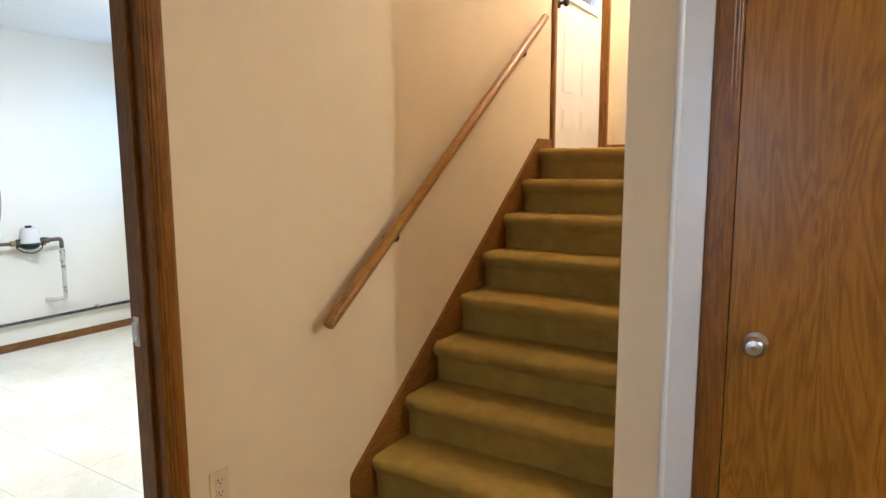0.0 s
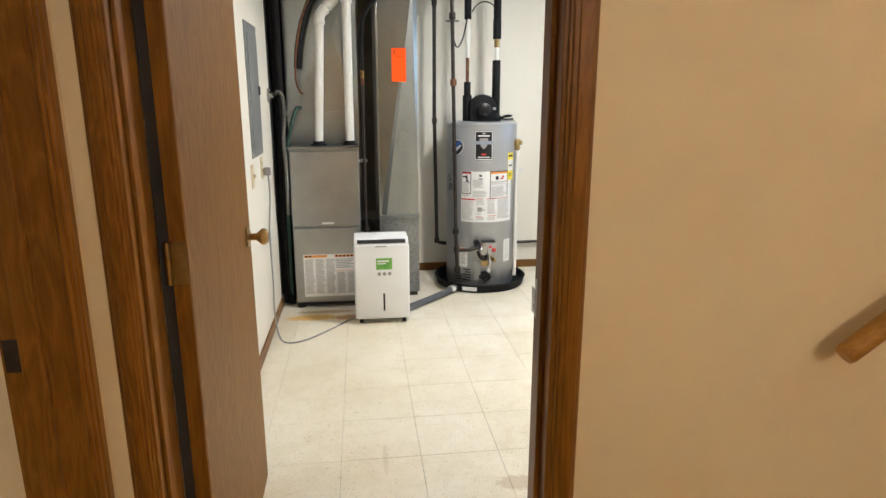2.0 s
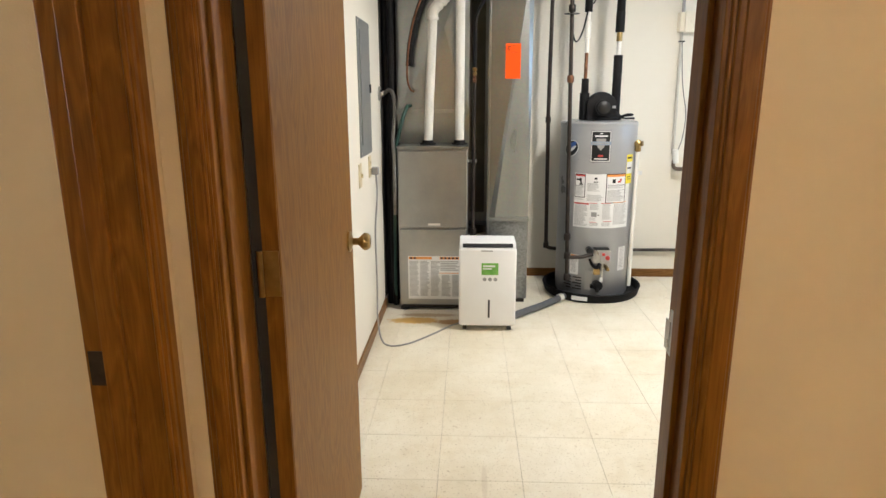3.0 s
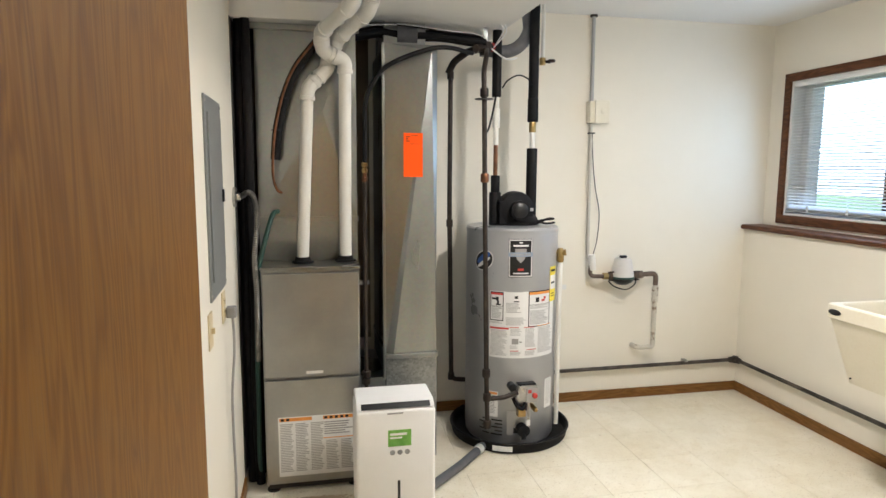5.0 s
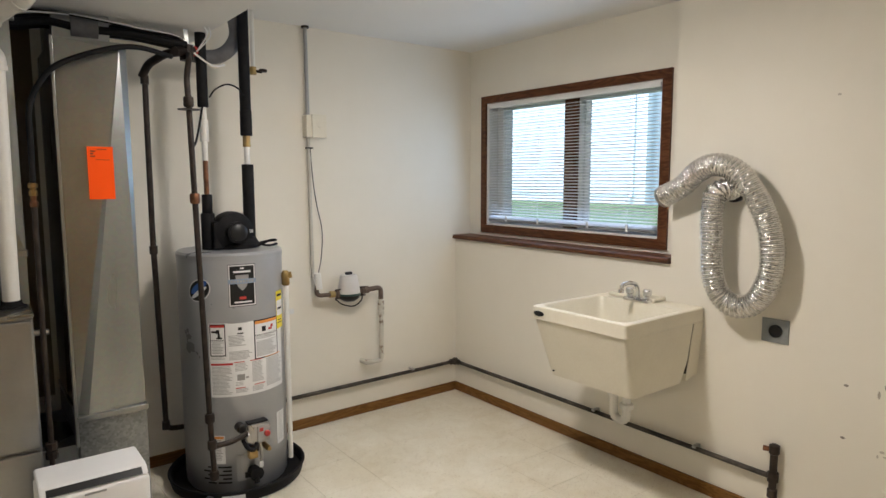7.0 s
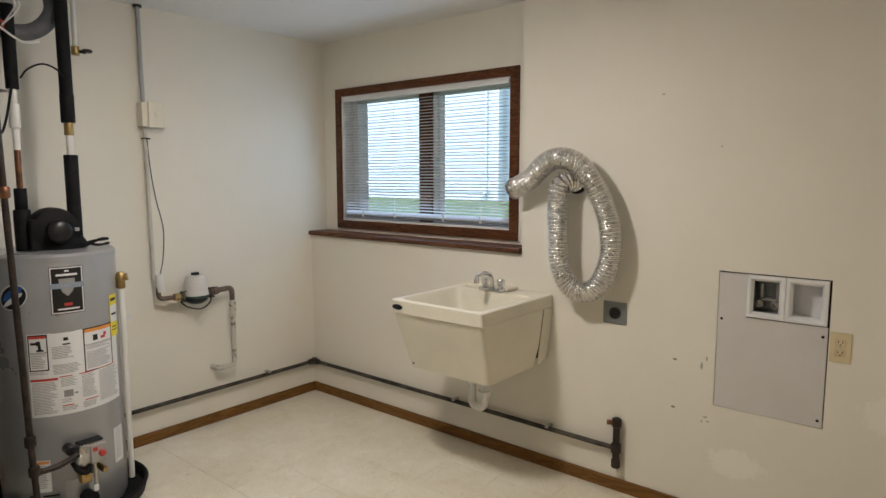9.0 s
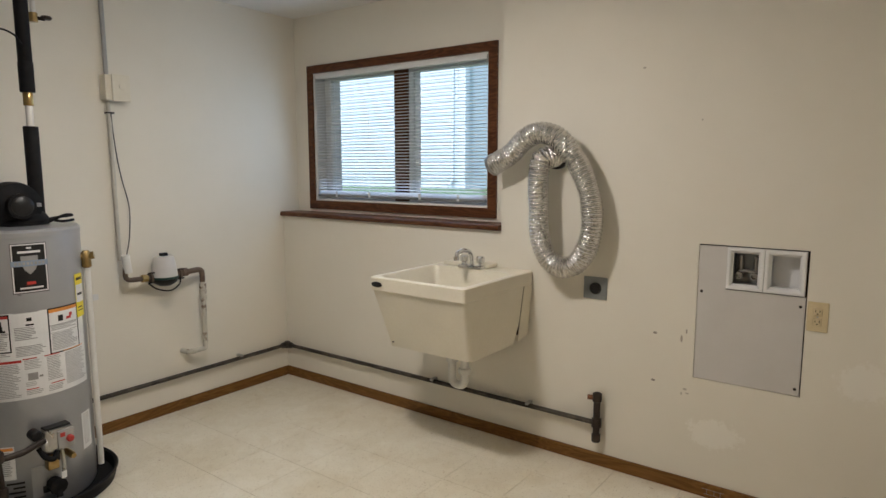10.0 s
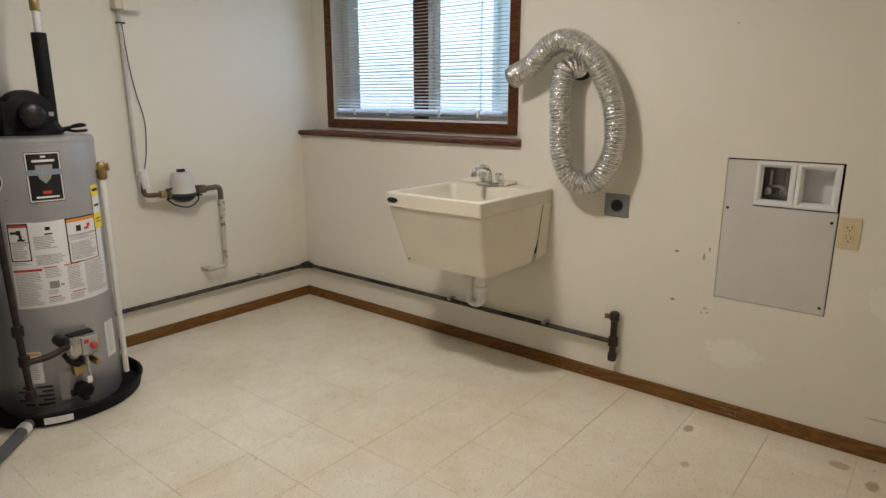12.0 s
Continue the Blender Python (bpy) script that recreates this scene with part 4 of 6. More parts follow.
def pvc_vent(name, line, label):
    ob = base(name, line[0], label, "pipe")
    part("pipe", tube(bmesh.new(), bent(line, 0.035, 7), 0.0280, 20), M_PVC, ob, smooth=True)
    for a, b, c in zip(line, line[1:], line[2:]):
        a, b, c = Vector(a), Vector(b), Vector(c)
        u, v = (a - b).normalized() * min(0.052, (a - b).length * 0.47), (c - b).normalized() * min(0.052, (c - b).length * 0.47)
        elbow = tube(bmesh.new(), bent([b + u, b, b + v], 0.035, 7), 0.0325, 20)
        for q, d in ((b + u, u), (b + v, v)):
            d = d.normalized()
            tube(elbow, [q - d * 0.016, q - d * 0.015, q + d * 0.001, q + d * 0.002], lambda t: 0.0355 if 0.1 < t < 0.9 else 0.0325, 20)
        part("elbow", elbow, M_PVC, ob, smooth=True)
    return ob


pvc_vent("vent_pipe", [(0.728, 4.93, 1.049), (0.766, 4.912, 1.838), (0.853, 4.912, 1.922), (0.864, 4.912, 1.98), (0.905, 4.905, 2.058), (1.02, 4.68, 2.125), (1.045, 4.61, 2.225)], "white plastic furnace vent pipe with elbows")
pvc_vent("vent_pipe", [(0.926, 4.95, 1.049), (0.931, 4.87, 1.955), (0.834, 4.845, 1.992), (0.828, 4.84, 2.065), (0.945, 4.56, 2.122), (0.972, 4.50, 2.225)], "white plastic furnace intake pipe with elbows")
for x, y in ((0.728, 4.93), (0.926, 4.95)):
    thing("pipe_collar", lathe(bmesh.new(), [(0.05, 1.0482), (0.05, 1.054), (0.036, 1.058), (0.0325, 1.075), (0.0315, 1.0752)], (x, y, 0), "z", 24), M_BLACK, "black rubber collar on the furnace top", "collar", "furnace pipe collars", smooth=True)

lines = base("refrigerant_line", (0.62, 4.93, 1.4), "black insulated refrigerant line curving down the plenum", "pipe")
w = [(0.86, 4.90, 2.09), (0.79, 4.90, 2.01), (0.715, 4.90, 1.91), (0.665, 4.905, 1.79), (0.632, 4.91, 1.65), (0.618, 4.915, 1.52)]
part("foam_sleeve", tube(bmesh.new(), smooth_line(w, 6), 0.021, 14), M_BLACK, lines, smooth=True)
w2 = [(p[0] - 0.009, p[1] - 0.021, p[2] + 0.002) for p in w] + [(0.608, 4.905, 1.44), (0.622, 4.93, 1.385), (0.642, 4.945, 1.37)]
part("copper_line", tube(bmesh.new(), smooth_line(w2, 6), 0.006, 10), M_COPPER, lines, smooth=True)
for p in (w[3], w[4]):
    part("tie", lathe(bmesh.new(), [(0.024, p[2] - 0.002), (0.024, p[2] + 0.002)], (p[0] - 0.004, p[1], 0), "z", 16), M_INK, lines)
thing("drain_tube", tube(bmesh.new(), smooth_line([(0.620, 4.955, 1.285), (0.60, 4.88, 1.27), (0.565, 4.83, 1.15), (0.532, 4.82, 1.0), (0.523, 4.84, 0.8), (0.517, 4.87, 0.5), (0.512, 4.88, 0.14), (0.52, 4.90, 0.02)], 8), 0.011, 12), M_HOSEGREEN, "dark green condensate hose running down beside the furnace", "hose", smooth=True)

# black gas hose arching from the manifold down between the ducts
hose = base("gas_hose", (1.01, 4.9, 0.5), "black gas line arching down between the ducts", "pipe")
part("flexible_arc", tube(bmesh.new(), smooth_line([(1.56, 5.05, 2.045), (1.40, 4.93, 2.045), (1.275, 4.90, 2.015), (1.125, 4.90, 1.947), (1.06, 4.90, 1.873), (1.022, 4.90, 1.777), (1.019, 4.90, 1.64), (1.017, 4.90, 1.50)], 8), 0.0105, 14), M_BLACK, hose, smooth=True)
part("pipe", tube(bmesh.new(), bent([(1.016, 4.90, 1.425), (1.014, 4.90, 0.935), (1.014, 4.90, 0.40), (0.955, 4.90, 0.40)], 0.03), 0.0100, 12), M_IRON, hose, smooth=True)
bm = lathe(bmesh.new(), [(0.011, 1.462), (0.014, 1.465), (0.014, 1.480), (0.010, 1.483), (0.010, 1.490), (0.016, 1.493), (0.016, 1.507), (0.011, 1.510)], (1.016, 4.90, 0), "z", 6)
valve = part("valve", bm, M_BRASS, hose, "brass gas valve")
part("flare_nut", lathe(bmesh.new(), [(0.010, 1.420), (0.014, 1.424), (0.014, 1.438), (0.010, 1.446), (0.010, 1.462)], (1.016, 4.90, 0), "z", 6), M_COPPER, valve, "dull copper flare nut")
for z in (0.47, 0.505):
    part("union", lathe(bmesh.new(), [(0.021, z - 0.014), (0.021, z + 0.014)], (1.014, 4.90, 0), "z", 8), M_IRON, hose)
part("stub_pipe", tube(bmesh.new(), [(FX1 + 0.001, 4.93, 0.945), (1.035, 4.93, 0.945)], 0.012, 12), M_STEEL, furnace, smooth=True)

# overhead bundle and manifold
bundle = base("overhead_lines", (1.3, 5.2, 2.14), "bundle of black insulated lines running under the soffit", "pipe")
for i in range(3):
    off = Vector((0, 0.03 * (i - 1), 0.018 * (i % 2)))
    w = [Vector(p) + off for p in ((0.93, 4.99, 2.085), (1.02, 5.14, 2.12), (1.12, 5.2, 2.152), (1.25, 5.2, 2.14), (1.44, 5.2, 2.144), (1.58, 5.2, 2.13), (1.66, 5.2, 2.125))]
    part("foam_sleeve", tube(bmesh.new(), smooth_line(w, 5), 0.017, 12), M_BLACK, bundle, smooth=True)
part("tape_wrap", tube(bmesh.new(), [(1.205, 5.2, 2.146), (1.21, 5.2, 2.146), (1.30, 5.2, 2.146), (1.305, 5.2, 2.146)], 0.052, 16), M_GREYFOAM, bundle, "grey duct tape wrap", True)
for i, h in enumerate((0.03, 0.022)):
    part("cable", tube(bmesh.new(), smooth_line([(1.01, 5.15, 2.18 - 0.01 * i), (1.2, 5.14, 2.183), (1.45, 5.15, 2.178 - h * 0.5), (1.64, 5.17, 2.15), (1.68, 5.18, 2.09 - h)], 6), 0.0045, 8), (M_BLACK, M_PLASTIC)[i], bundle, smooth=True)

mani = base("gas_manifold", (1.66, 5.2, 2.1), "cluster of iron tees and copper fittings under the soffit", "pipe")
part("tee", lathe(tube(bmesh.new(), [(1.60, 5.14, 2.085), (1.72, 5.24, 2.12)], 0.02, 14), [(0.03, 2.06), (0.03, 2.13)], (1.665, 5.195, 0), "z", 14), M_IRON, mani, smooth=True)
part("elbow", tube(bmesh.new(), bent([(1.66, 5.19, 2.1), (1.60, 5.30, 2.10), (1.545, 5.40, 2.06), (1.52, 5.42, 2.0)], 0.03), 0.019, 12), M_IRON, mani, smooth=True)
part("red_tape", tube(bmesh.new(), [(1.70, 5.225, 2.11), (1.712, 5.235, 2.116)], 0.024, 12), M_RED, mani)
part("hanger", boxes((1.655, 1.675, 5.19, 5.195, 2.13, SOFFIT), (1.63, 1.70, 5.188, 5.197, 2.128, 2.134)), M_GALV, mani)
part("wire_loop", tube(bmesh.new(), smooth_line([(1.74, 5.1, SOFFIT), (1.745, 5.1, 2.16), (1.70, 5.15, 2.10), (1.715, 5.16, 2.12), (1.735, 5.11, 2.17), (1.72, 5.1, SOFFIT)], 6), 0.003, 8), M_PLASTIC, mani, smooth=True)
part("white_wire", tube(bmesh.new(), smooth_line([(1.70, 5.2, 2.10), (1.76, 5.2, 2.06), (1.80, 5.2, 2.05), (1.84, 5.2, 2.06)], 6), 0.0045, 8), M_PLASTIC, mani, smooth=True)
thing("insulated_elbow", tube(bmesh.new(), smooth_line([(1.70, 5.28, 2.11), (1.76, 5.3, 2.105), (1.84, 5.3, 2.115), (1.90, 5.3, 2.157), (1.935, 5.3, 2.225), (1.93, 5.3, 2.30), (1.93, 5.3, TOP)], 7), 0.034, 16), M_GREYFOAM, "grey foam insulated pipe bending up to the ceiling", "pipe", smooth=True)

gas_back = base("gas_pipe", (1.533, 5.45, 0.25), "black iron gas pipe dropping behind the water heater", "pipe")
part("pipe", tube(bmesh.new(), bent([(1.533, 5.42, 2.02), (1.531, 5.42, 1.24), (1.548, 5.42, 0.27), (1.693, 5.42, 0.255)], 0.035), 0.0135, 14), M_IRON, gas_back, smooth=True)
for z in (1.18, 1.99, 0.29):
    part("coupling", lathe(bmesh.new(), [(0.019, z - 0.02), (0.019, z + 0.02)], (1.532 if z > 1 else 1.547, 5.42, 0), "z", 14), M_IRON, gas_back)

gas_front = base("gas_drop", (1.613, 4.93, 0.2), "black iron gas drop in front of the water heater", "pipe")
part("pipe", tube(bmesh.new(), bent([(1.673, 5.19, 2.09), (1.613, 4.98, 2.03), (1.586, 4.93, 1.94), (1.59, 4.93, 1.85), (1.598, 4.93, 1.43), (1.62, 4.93, 0.44), (1.63, 4.93, 0.17)], 0.03), 0.0125, 12), M_IRON, gas_front, smooth=True)
for z, x, mat in ((1.845, 1.590, M_IRON), (1.44, 1.598, M_COPPER), (0.46, 1.619, M_IRON), (0.335, 1.625, M_IRON), (0.19, 1.629, M_IRON)):
    part("fitting", lathe(bmesh.new(), [(0.017, z - 0.022), (0.021, z - 0.016), (0.021, z + 0.016), (0.017, z + 0.022)], (x, 4.93, 0), "z", 14), mat, gas_front, smooth=True)
part("washer", lathe(bmesh.new(), [(0.045, 1.812), (0.045, 1.815)], (1.59, 4.93, 0), "z", 20), M_IRON, gas_front)
part("branch", tube(bmesh.new(), bent([(1.625, 4.93, 0.325), (1.713, 4.93, 0.325), (1.793, 4.95, 0.34)], 0.02), 0.0125, 12), M_IRON, gas_front, smooth=True)
part("flexible_lead", tube(bmesh.new(), smooth_line([(1.588, 4.935, 1.81), (1.613, 5.0, 1.70), (1.653, 5.1, 1.67), (1.703, 5.2, 1.74), (1.733, 5.22, 1.86)], 6), 0.005, 8), M_BLACK, gas_front, smooth=True)


# ---- water heater ----
HX, HY, HR = 1.854, 5.275, 0.250


def curved(a0, a1, z0, z1, lift=0.0006, thick=0.0008, n=None):
    """A sheet wrapped on the tank, from angle a0 to a1 (degrees; 0 faces the door, plus is towards the window)."""
    n = n or max(2, int(abs(a1 - a0) / 4))
    bm = bmesh.new()
    cols = []
    for i in range(n + 1):
        a = radians(a0 + (a1 - a0) * i / n)
        cols.append([bm.verts.new((HX + r * math.sin(a), HY - r * math.cos(a), z)) for r in (HR + lift, HR + lift + thick) for z in (z0, z1)])
    for p, q in zip(cols, cols[1:]):
        bm.faces.new((p[2], q[2], q[3], p[3]))
        bm.faces.new((p[1], p[3], q[3], q[1]))
        bm.faces.new((p[0], q[0], q[2], p[2]))
    bm.faces.new((cols[0][0], cols[0][2], cols[0][3], cols[0][1]))
    bm.faces.new((cols[-1][0], cols[-1][1], cols[-1][3], cols[-1][2]))
    return bm


def curved_rows(rows, lift):
    bm = bmesh.new()
    for a0, a1, z0, z1 in rows:
        tmp = curved(a0, a1, z0, z1, lift, 0.0004, max(1, int((a1 - a0) / 4 + 0.999)))
        me = bpy.data.meshes.new("tmp")
        tmp.to_mesh(me)
        tmp.free()
        bm.from_mesh(me)
        bpy.data.meshes.remove(me)
    return bm


pan = base("drain_pan", (HX, HY, 0.0), "round black plastic drain pan under the water heater", "pan")
part("pan_body", lathe(bmesh.new(), [(0.0, 0.0), (0.315, 0.0), (0.322, 0.006), (0.328, 0.03), (0.334, 0.05), (0.338, 0.058), (0.332, 0.064), (0.322, 0.058), (0.314, 0.012), (0.0, 0.010)], (HX, HY, 0), "z", 72), M_BLACK, pan, smooth=True)
bm = bmesh.new()
for i in range(5):
    a0, a1 = radians(-32 + i * 3.6), radians(-32 + (i + 1) * 3.6)
    q = [(HX + 0.332 * math.sin(a), HY - 0.332 * math.cos(a), z) for a, z in ((a0, 0.018), (a1, 0.018), (a1, 0.045), (a0, 0.045))]
    p = [(HX + 0.337 * math.sin(a), HY - 0.337 * math.cos(a), z) for a, z in ((a0, 0.018), (a1, 0.018), (a1, 0.045), (a0, 0.045))]
    lo, hi = [bm.verts.new(v) for v in q], [bm.verts.new(v) for v in p]
    bm.faces.new(hi)
    for j in range(4):
        bm.faces.new((lo[j], lo[(j + 1) % 4], hi[(j + 1) % 4], hi[j]))
part("sticker", bm, M_PAPER, pan)

heater = base("water_heater", (HX, HY, 0.012), "tall silver grey tank water heater with printed labels", "water heater")
part("tank", lathe(bmesh.new(), [(0.0, 0.0125), (HR - 0.012, 0.0125), (HR - 0.003, 0.03), (HR - 0.003, 0.06), (HR, 0.065), (HR, 1.14), (HR - 0.002, 1.152)], (HX, HY, 0), "z", 80), M_TANK, heater, smooth=True)
part("top_cap", lathe(bmesh.new(), [(HR + 0.002, 1.148), (HR + 0.002, 1.168), (HR - 0.006, 1.178), (HR - 0.05, 1.183), (0.0, 1.186)], (HX, HY, 0), "z", 80), M_TANK, heater, smooth=True)
pl = part("name_plate", curved(-21.5, 7.2, 0.928, 1.127, 0.0006), M_INK, heater, "black name plate with a shield emblem")
tagged(part("plate_border", curved_rows([(-21, 6.7, 1.1195, 1.1245), (-21, 6.7, 0.931, 0.936), (-21, -19.9, 0.936, 1.1195), (5.6, 6.7, 0.936, 1.1195)], 0.0016), M_PAPER, pl), kind="stuff")
tagged(part("shield", curved_rows([(-14 + 0.04 * i * i, -0.3 - 0.04 * i * i, 1.077 - 0.0065 * (i + 1), 1.077 - 0.0065 * i) for i in range(8)] + [(-11.8 + 0.75 * i, -2.5 - 0.75 * i, 1.025 - 0.0035 * (i + 1), 1.025 - 0.0035 * i) for i in range(6)], 0.0016), M_GREYCORD, pl), kind="stuff")
tagged(part("banner", curved_rows([(-21.8, 7.5, 1.036, 1.058)], 0.0022), M_BANNER, pl, "blue grey banner"), kind="stuff")
tagged(part("banner_print", curved_rows([(-19 + 3.1 * i, -16.9 + 3.1 * i, 1.041, 1.053) for i in range(8)], 0.0028), M_GREYINK, pl), kind="stuff")
tagged(part("print", curved_rows([(-16, 2, 1.088, 1.097), (-16, 2.5, 0.945, 0.952), (-9, -5, 1.105, 1.112)], 0.0016), M_PAPER, pl), kind="stuff")
tagged(part("red_mark", curved_rows([(-10.5, -3.5, 0.962, 0.974)], 0.0016), M_RED, pl), kind="stuff")


def oval(a0, z0, wide, high, tilt, lift, n=32):
    """A flat tilted oval wrapped on the tank: its centre angle and height, half sizes in metres."""
    bm = bmesh.new()

    def at(u, w):
        a = radians(a0) + u / HR
        return bm.verts.new((HX + (HR + lift) * math.sin(a), HY - (HR + lift) * math.cos(a), z0 + w))
    c, t = at(0, 0), radians(tilt)
    ring = [at(wide * math.cos(k) * math.cos(t) - high * math.sin(k) * math.sin(t), wide * math.cos(k) * math.sin(t) + high * math.sin(k) * math.cos(t)) for k in [2 * math.pi * i / n for i in range(n)]]
    for i in range(n):
        bm.faces.new((c, ring[i], ring[(i + 1) % n]))
    return bm


badge = part("oval_badge", oval(-53.5, 1.008, 0.063, 0.050, 35, 0.0012), M_PAPER, heater, "blue and white oval badge")
part("dark_field", oval(-53.5, 1.008, 0.058, 0.045, 35, 0.0018), M_INK, badge)
for dz, high, mat in ((0.014, 0.018, M_BLUE), (-0.010, 0.010, M_PAPER)):
    part("badge_mark", oval(-53.5, 1.008 + dz, 0.050, high, 35, 0.0024 if mat is M_BLUE else 0.0028), mat, badge)

wl = part("instruction_label", curved(-43.8, 46, 0.497, 0.852, 0.0006), M_PAPER, heater, "white printed instruction label")
LU, LM, LR = (-43, -26.5), (-23.5, 0), (3.5, 36.5)


def outlined(a0, a1, z0, z1, w, h):
    return [(a0, a1, z1 - h, z1), (a0, a1, z0, z0 + h), (a0, a0 + w, z0 + h, z1 - h), (a1 - w, a1, z0 + h, z1 - h)]


tagged(part("label_frame", curved_rows(outlined(*LU, 0.695, 0.849, 1.0, 0.005) + outlined(*LR, 0.662, 0.853, 1.2, 0.005) + [(LU[0], LU[1], 0.772, 0.774), (LR[0], LR[1], 0.779, 0.781), (LR[0], LR[1], 0.748, 0.749)], 0.0016), M_INK, wl), kind="stuff")
tagged(part("pictogram", curved_rows([(-41, -36, 0.807, 0.817), (-36, -32.5, 0.803, 0.822), (-34.5, -32, 0.786, 0.803), (-36, -30, 0.778, 0.786), (-13.5, -9.5, 0.815, 0.829), (-14.5, -8, 0.797, 0.803), (13, 18, 0.793, 0.818)], 0.0016), M_INK, wl), kind="stuff")
tagged(part("heading", curved_rows([(LU[0] + 1, LU[1] - 1, 0.833, 0.844), (-43, -20, 0.651, 0.661), (-19, -8, 0.660, 0.664), (-2, 12, 0.660, 0.664), (-18, -8, 0.534, 0.538), (2, 15, 0.540, 0.544), (21.5, 27, 0.795, 0.806), (25, 28.5, 0.806, 0.820)], 0.0018), M_RED, wl), kind="stuff")
tagged(part("heading", curved_rows([(LR[0] + 1.2, LR[1] - 1.2, 0.834, 0.848), (16, 40, 0.664, 0.667)], 0.0018), M_ORANGE, wl), kind="stuff")
rows = text_rows(LU[0] + 2, LU[1] - 2, 0.702, 0.769, 0.0072, 0.42, 2) + text_rows(LM[0], LM[1] - 5, 0.735, 0.792, 0.0068, 0.42, 3) + text_rows(LM[0], LM[1], 0.845, 0.852, 0.005, 0.4, 17)
rows += text_rows(LM[0], LM[1] + 1, 0.668, 0.715, 0.0062, 0.4, 11) + text_rows(LU[0], LU[1], 0.672, 0.690, 0.0062, 0.4, 14)
rows += text_rows(LR[0] + 2.5, LR[1] - 2, 0.668, 0.744, 0.0065, 0.42, 4) + text_rows(LR[0] + 2.5, LR[1] - 2, 0.752, 0.776, 0.0065, 0.42, 15)
rows += text_rows(-42, -21, 0.504, 0.645, 0.0066, 0.38, 5) + text_rows(-18, -4, 0.505, 0.53, 0.0066, 0.4, 6) + text_rows(-18, -3, 0.615, 0.655, 0.0066, 0.35, 7) + text_rows(-18, -8, 0.545, 0.565, 0.0066, 0.35, 16)
rows += text_rows(0, 14, 0.552, 0.655, 0.0068, 0.38, 18) + text_rows(0, 14, 0.507, 0.534, 0.0066, 0.4, 19) + text_rows(17, 44, 0.515, 0.655, 0.0066, 0.38, 9) + text_rows(-20.6, -20.1, 0.505, 0.652, 0.15, 0.98, 20)
tagged(part("print", curved_rows(rows, 0.0016), M_GREYINK, wl), kind="stuff")
tagged(part("drawing", curved_rows([(-16, -8, 0.572, 0.602), (-7, -4, 0.58, 0.588)], 0.0016), M_GREYCORD, wl), kind="stuff")
yl = part("energy_label", curved(36, 50, 0.785, 0.972, 0.0026), M_YELLOW, heater, "yellow energy label")
tagged(part("white_field", curved_rows([(36.5, 49.5, 0.850, 0.925)], 0.0036), M_PAPER, yl), kind="stuff")
tagged(part("print", curved_rows([(37.5, 48, 0.945, 0.957), (38, 47, 0.880, 0.890), (38, 46, 0.825, 0.830), (38, 47, 0.812, 0.816)], 0.0042), M_INK, yl), kind="stuff")
sl = part("side_label", curved(31, 46, 0.20, 0.362, 0.0006), M_PAPER, heater, "faded side label")
tagged(part("print", curved_rows(text_rows(33, 44, 0.21, 0.355, 0.010, 0.3, 12), 0.0016), M_PALEGREY, sl), kind="stuff")
cl = part("caution_label", curved(-45.5, -31.5, 0.168, 0.308, 0.0006), M_PAPER, heater, "small caution label with an amber heading")
tagged(part("heading", curved_rows([(-44.5, -32.5, 0.292, 0.304)], 0.0016), M_ORANGE, cl), kind="stuff")
tagged(part("print", curved_rows(text_rows(-44, -33, 0.178, 0.286, 0.008, 0.4, 13), 0.0016), M_GREYINK, cl), kind="stuff")
for i in range(5):
    for a in (-57, -40):
        b = a + (5 if (i % 2) == (a > -50) else 0)
        part("vent_slot", curved(b, a + 14.5, 0.068 + 0.0195 * i, 0.076 + 0.0195 * i, 0.0002, 0.0008), M_INK, heater)
part("access_plate", curved(-20, 6, 0.075, 0.205, 0.0004, 0.0022), M_TANK, heater)
part("burner_window", curved(-12, 0, 0.085, 0.115, 0.003, 0.001), M_INK, heater)

# gas control
ctl = part("gas_control", boxes((1.803, 1.918, 4.975, 5.03, 0.262, 0.362), bevel=0.014), M_STEEL, heater, "silver gas control box", True)
part("top_seam", boxes((1.812, 1.909, 4.985, 5.035, 0.3605, 0.368), bevel=0.003), M_INK, ctl)
part("face_plate", boxes((1.848, 1.914, 4.966, 4.9765, 0.272, 0.354), bevel=0.005), M_PALEGREY, ctl, "pale grey face plate")
part("side_dome", lathe(bmesh.new(), [(0.034, 1.812), (0.034, 1.800), (0.026, 1.790), (0.0, 1.788)], (0, 4.995, 0.30), "x", 24), M_STEEL, ctl, smooth=True)
part("lever", boxes((1.842, 1.850, 4.958, 4.972, 0.235, 0.268), bevel=0.002), M_INK, ctl)
part("red_knob", lathe(bmesh.new(), [(0.014, 4.966), (0.014, 4.954), (0.010, 4.950)], (1.893, 0, 0.312), "y", 20), M_RED, ctl, smooth=True)
part("red_mark", boxes((1.858, 1.876, 4.9635, 4.9658, 0.325, 0.342)), M_RED, ctl)
part("brass_plug", lathe(bmesh.new(), [(0.014, 5.03), (0.014, 4.965), (0.010, 4.95)], (1.898, 0, 0.235), "y", 8), M_BRASS, heater)
part("black_dial", lathe(bmesh.new(), [(0.022, 5.02), (0.022, 4.975), (0.017, 4.97)], (1.778, 0, 0.355), "y", 20), M_INK, heater, smooth=True)
part("gas_tube", tube(bmesh.new(), smooth_line([(1.783, 4.985, 0.30), (1.798, 4.965, 0.262), (1.828, 4.965, 0.245), (1.848, 4.975, 0.27)], 6), 0.011, 10), M_BLACK, heater, smooth=True)
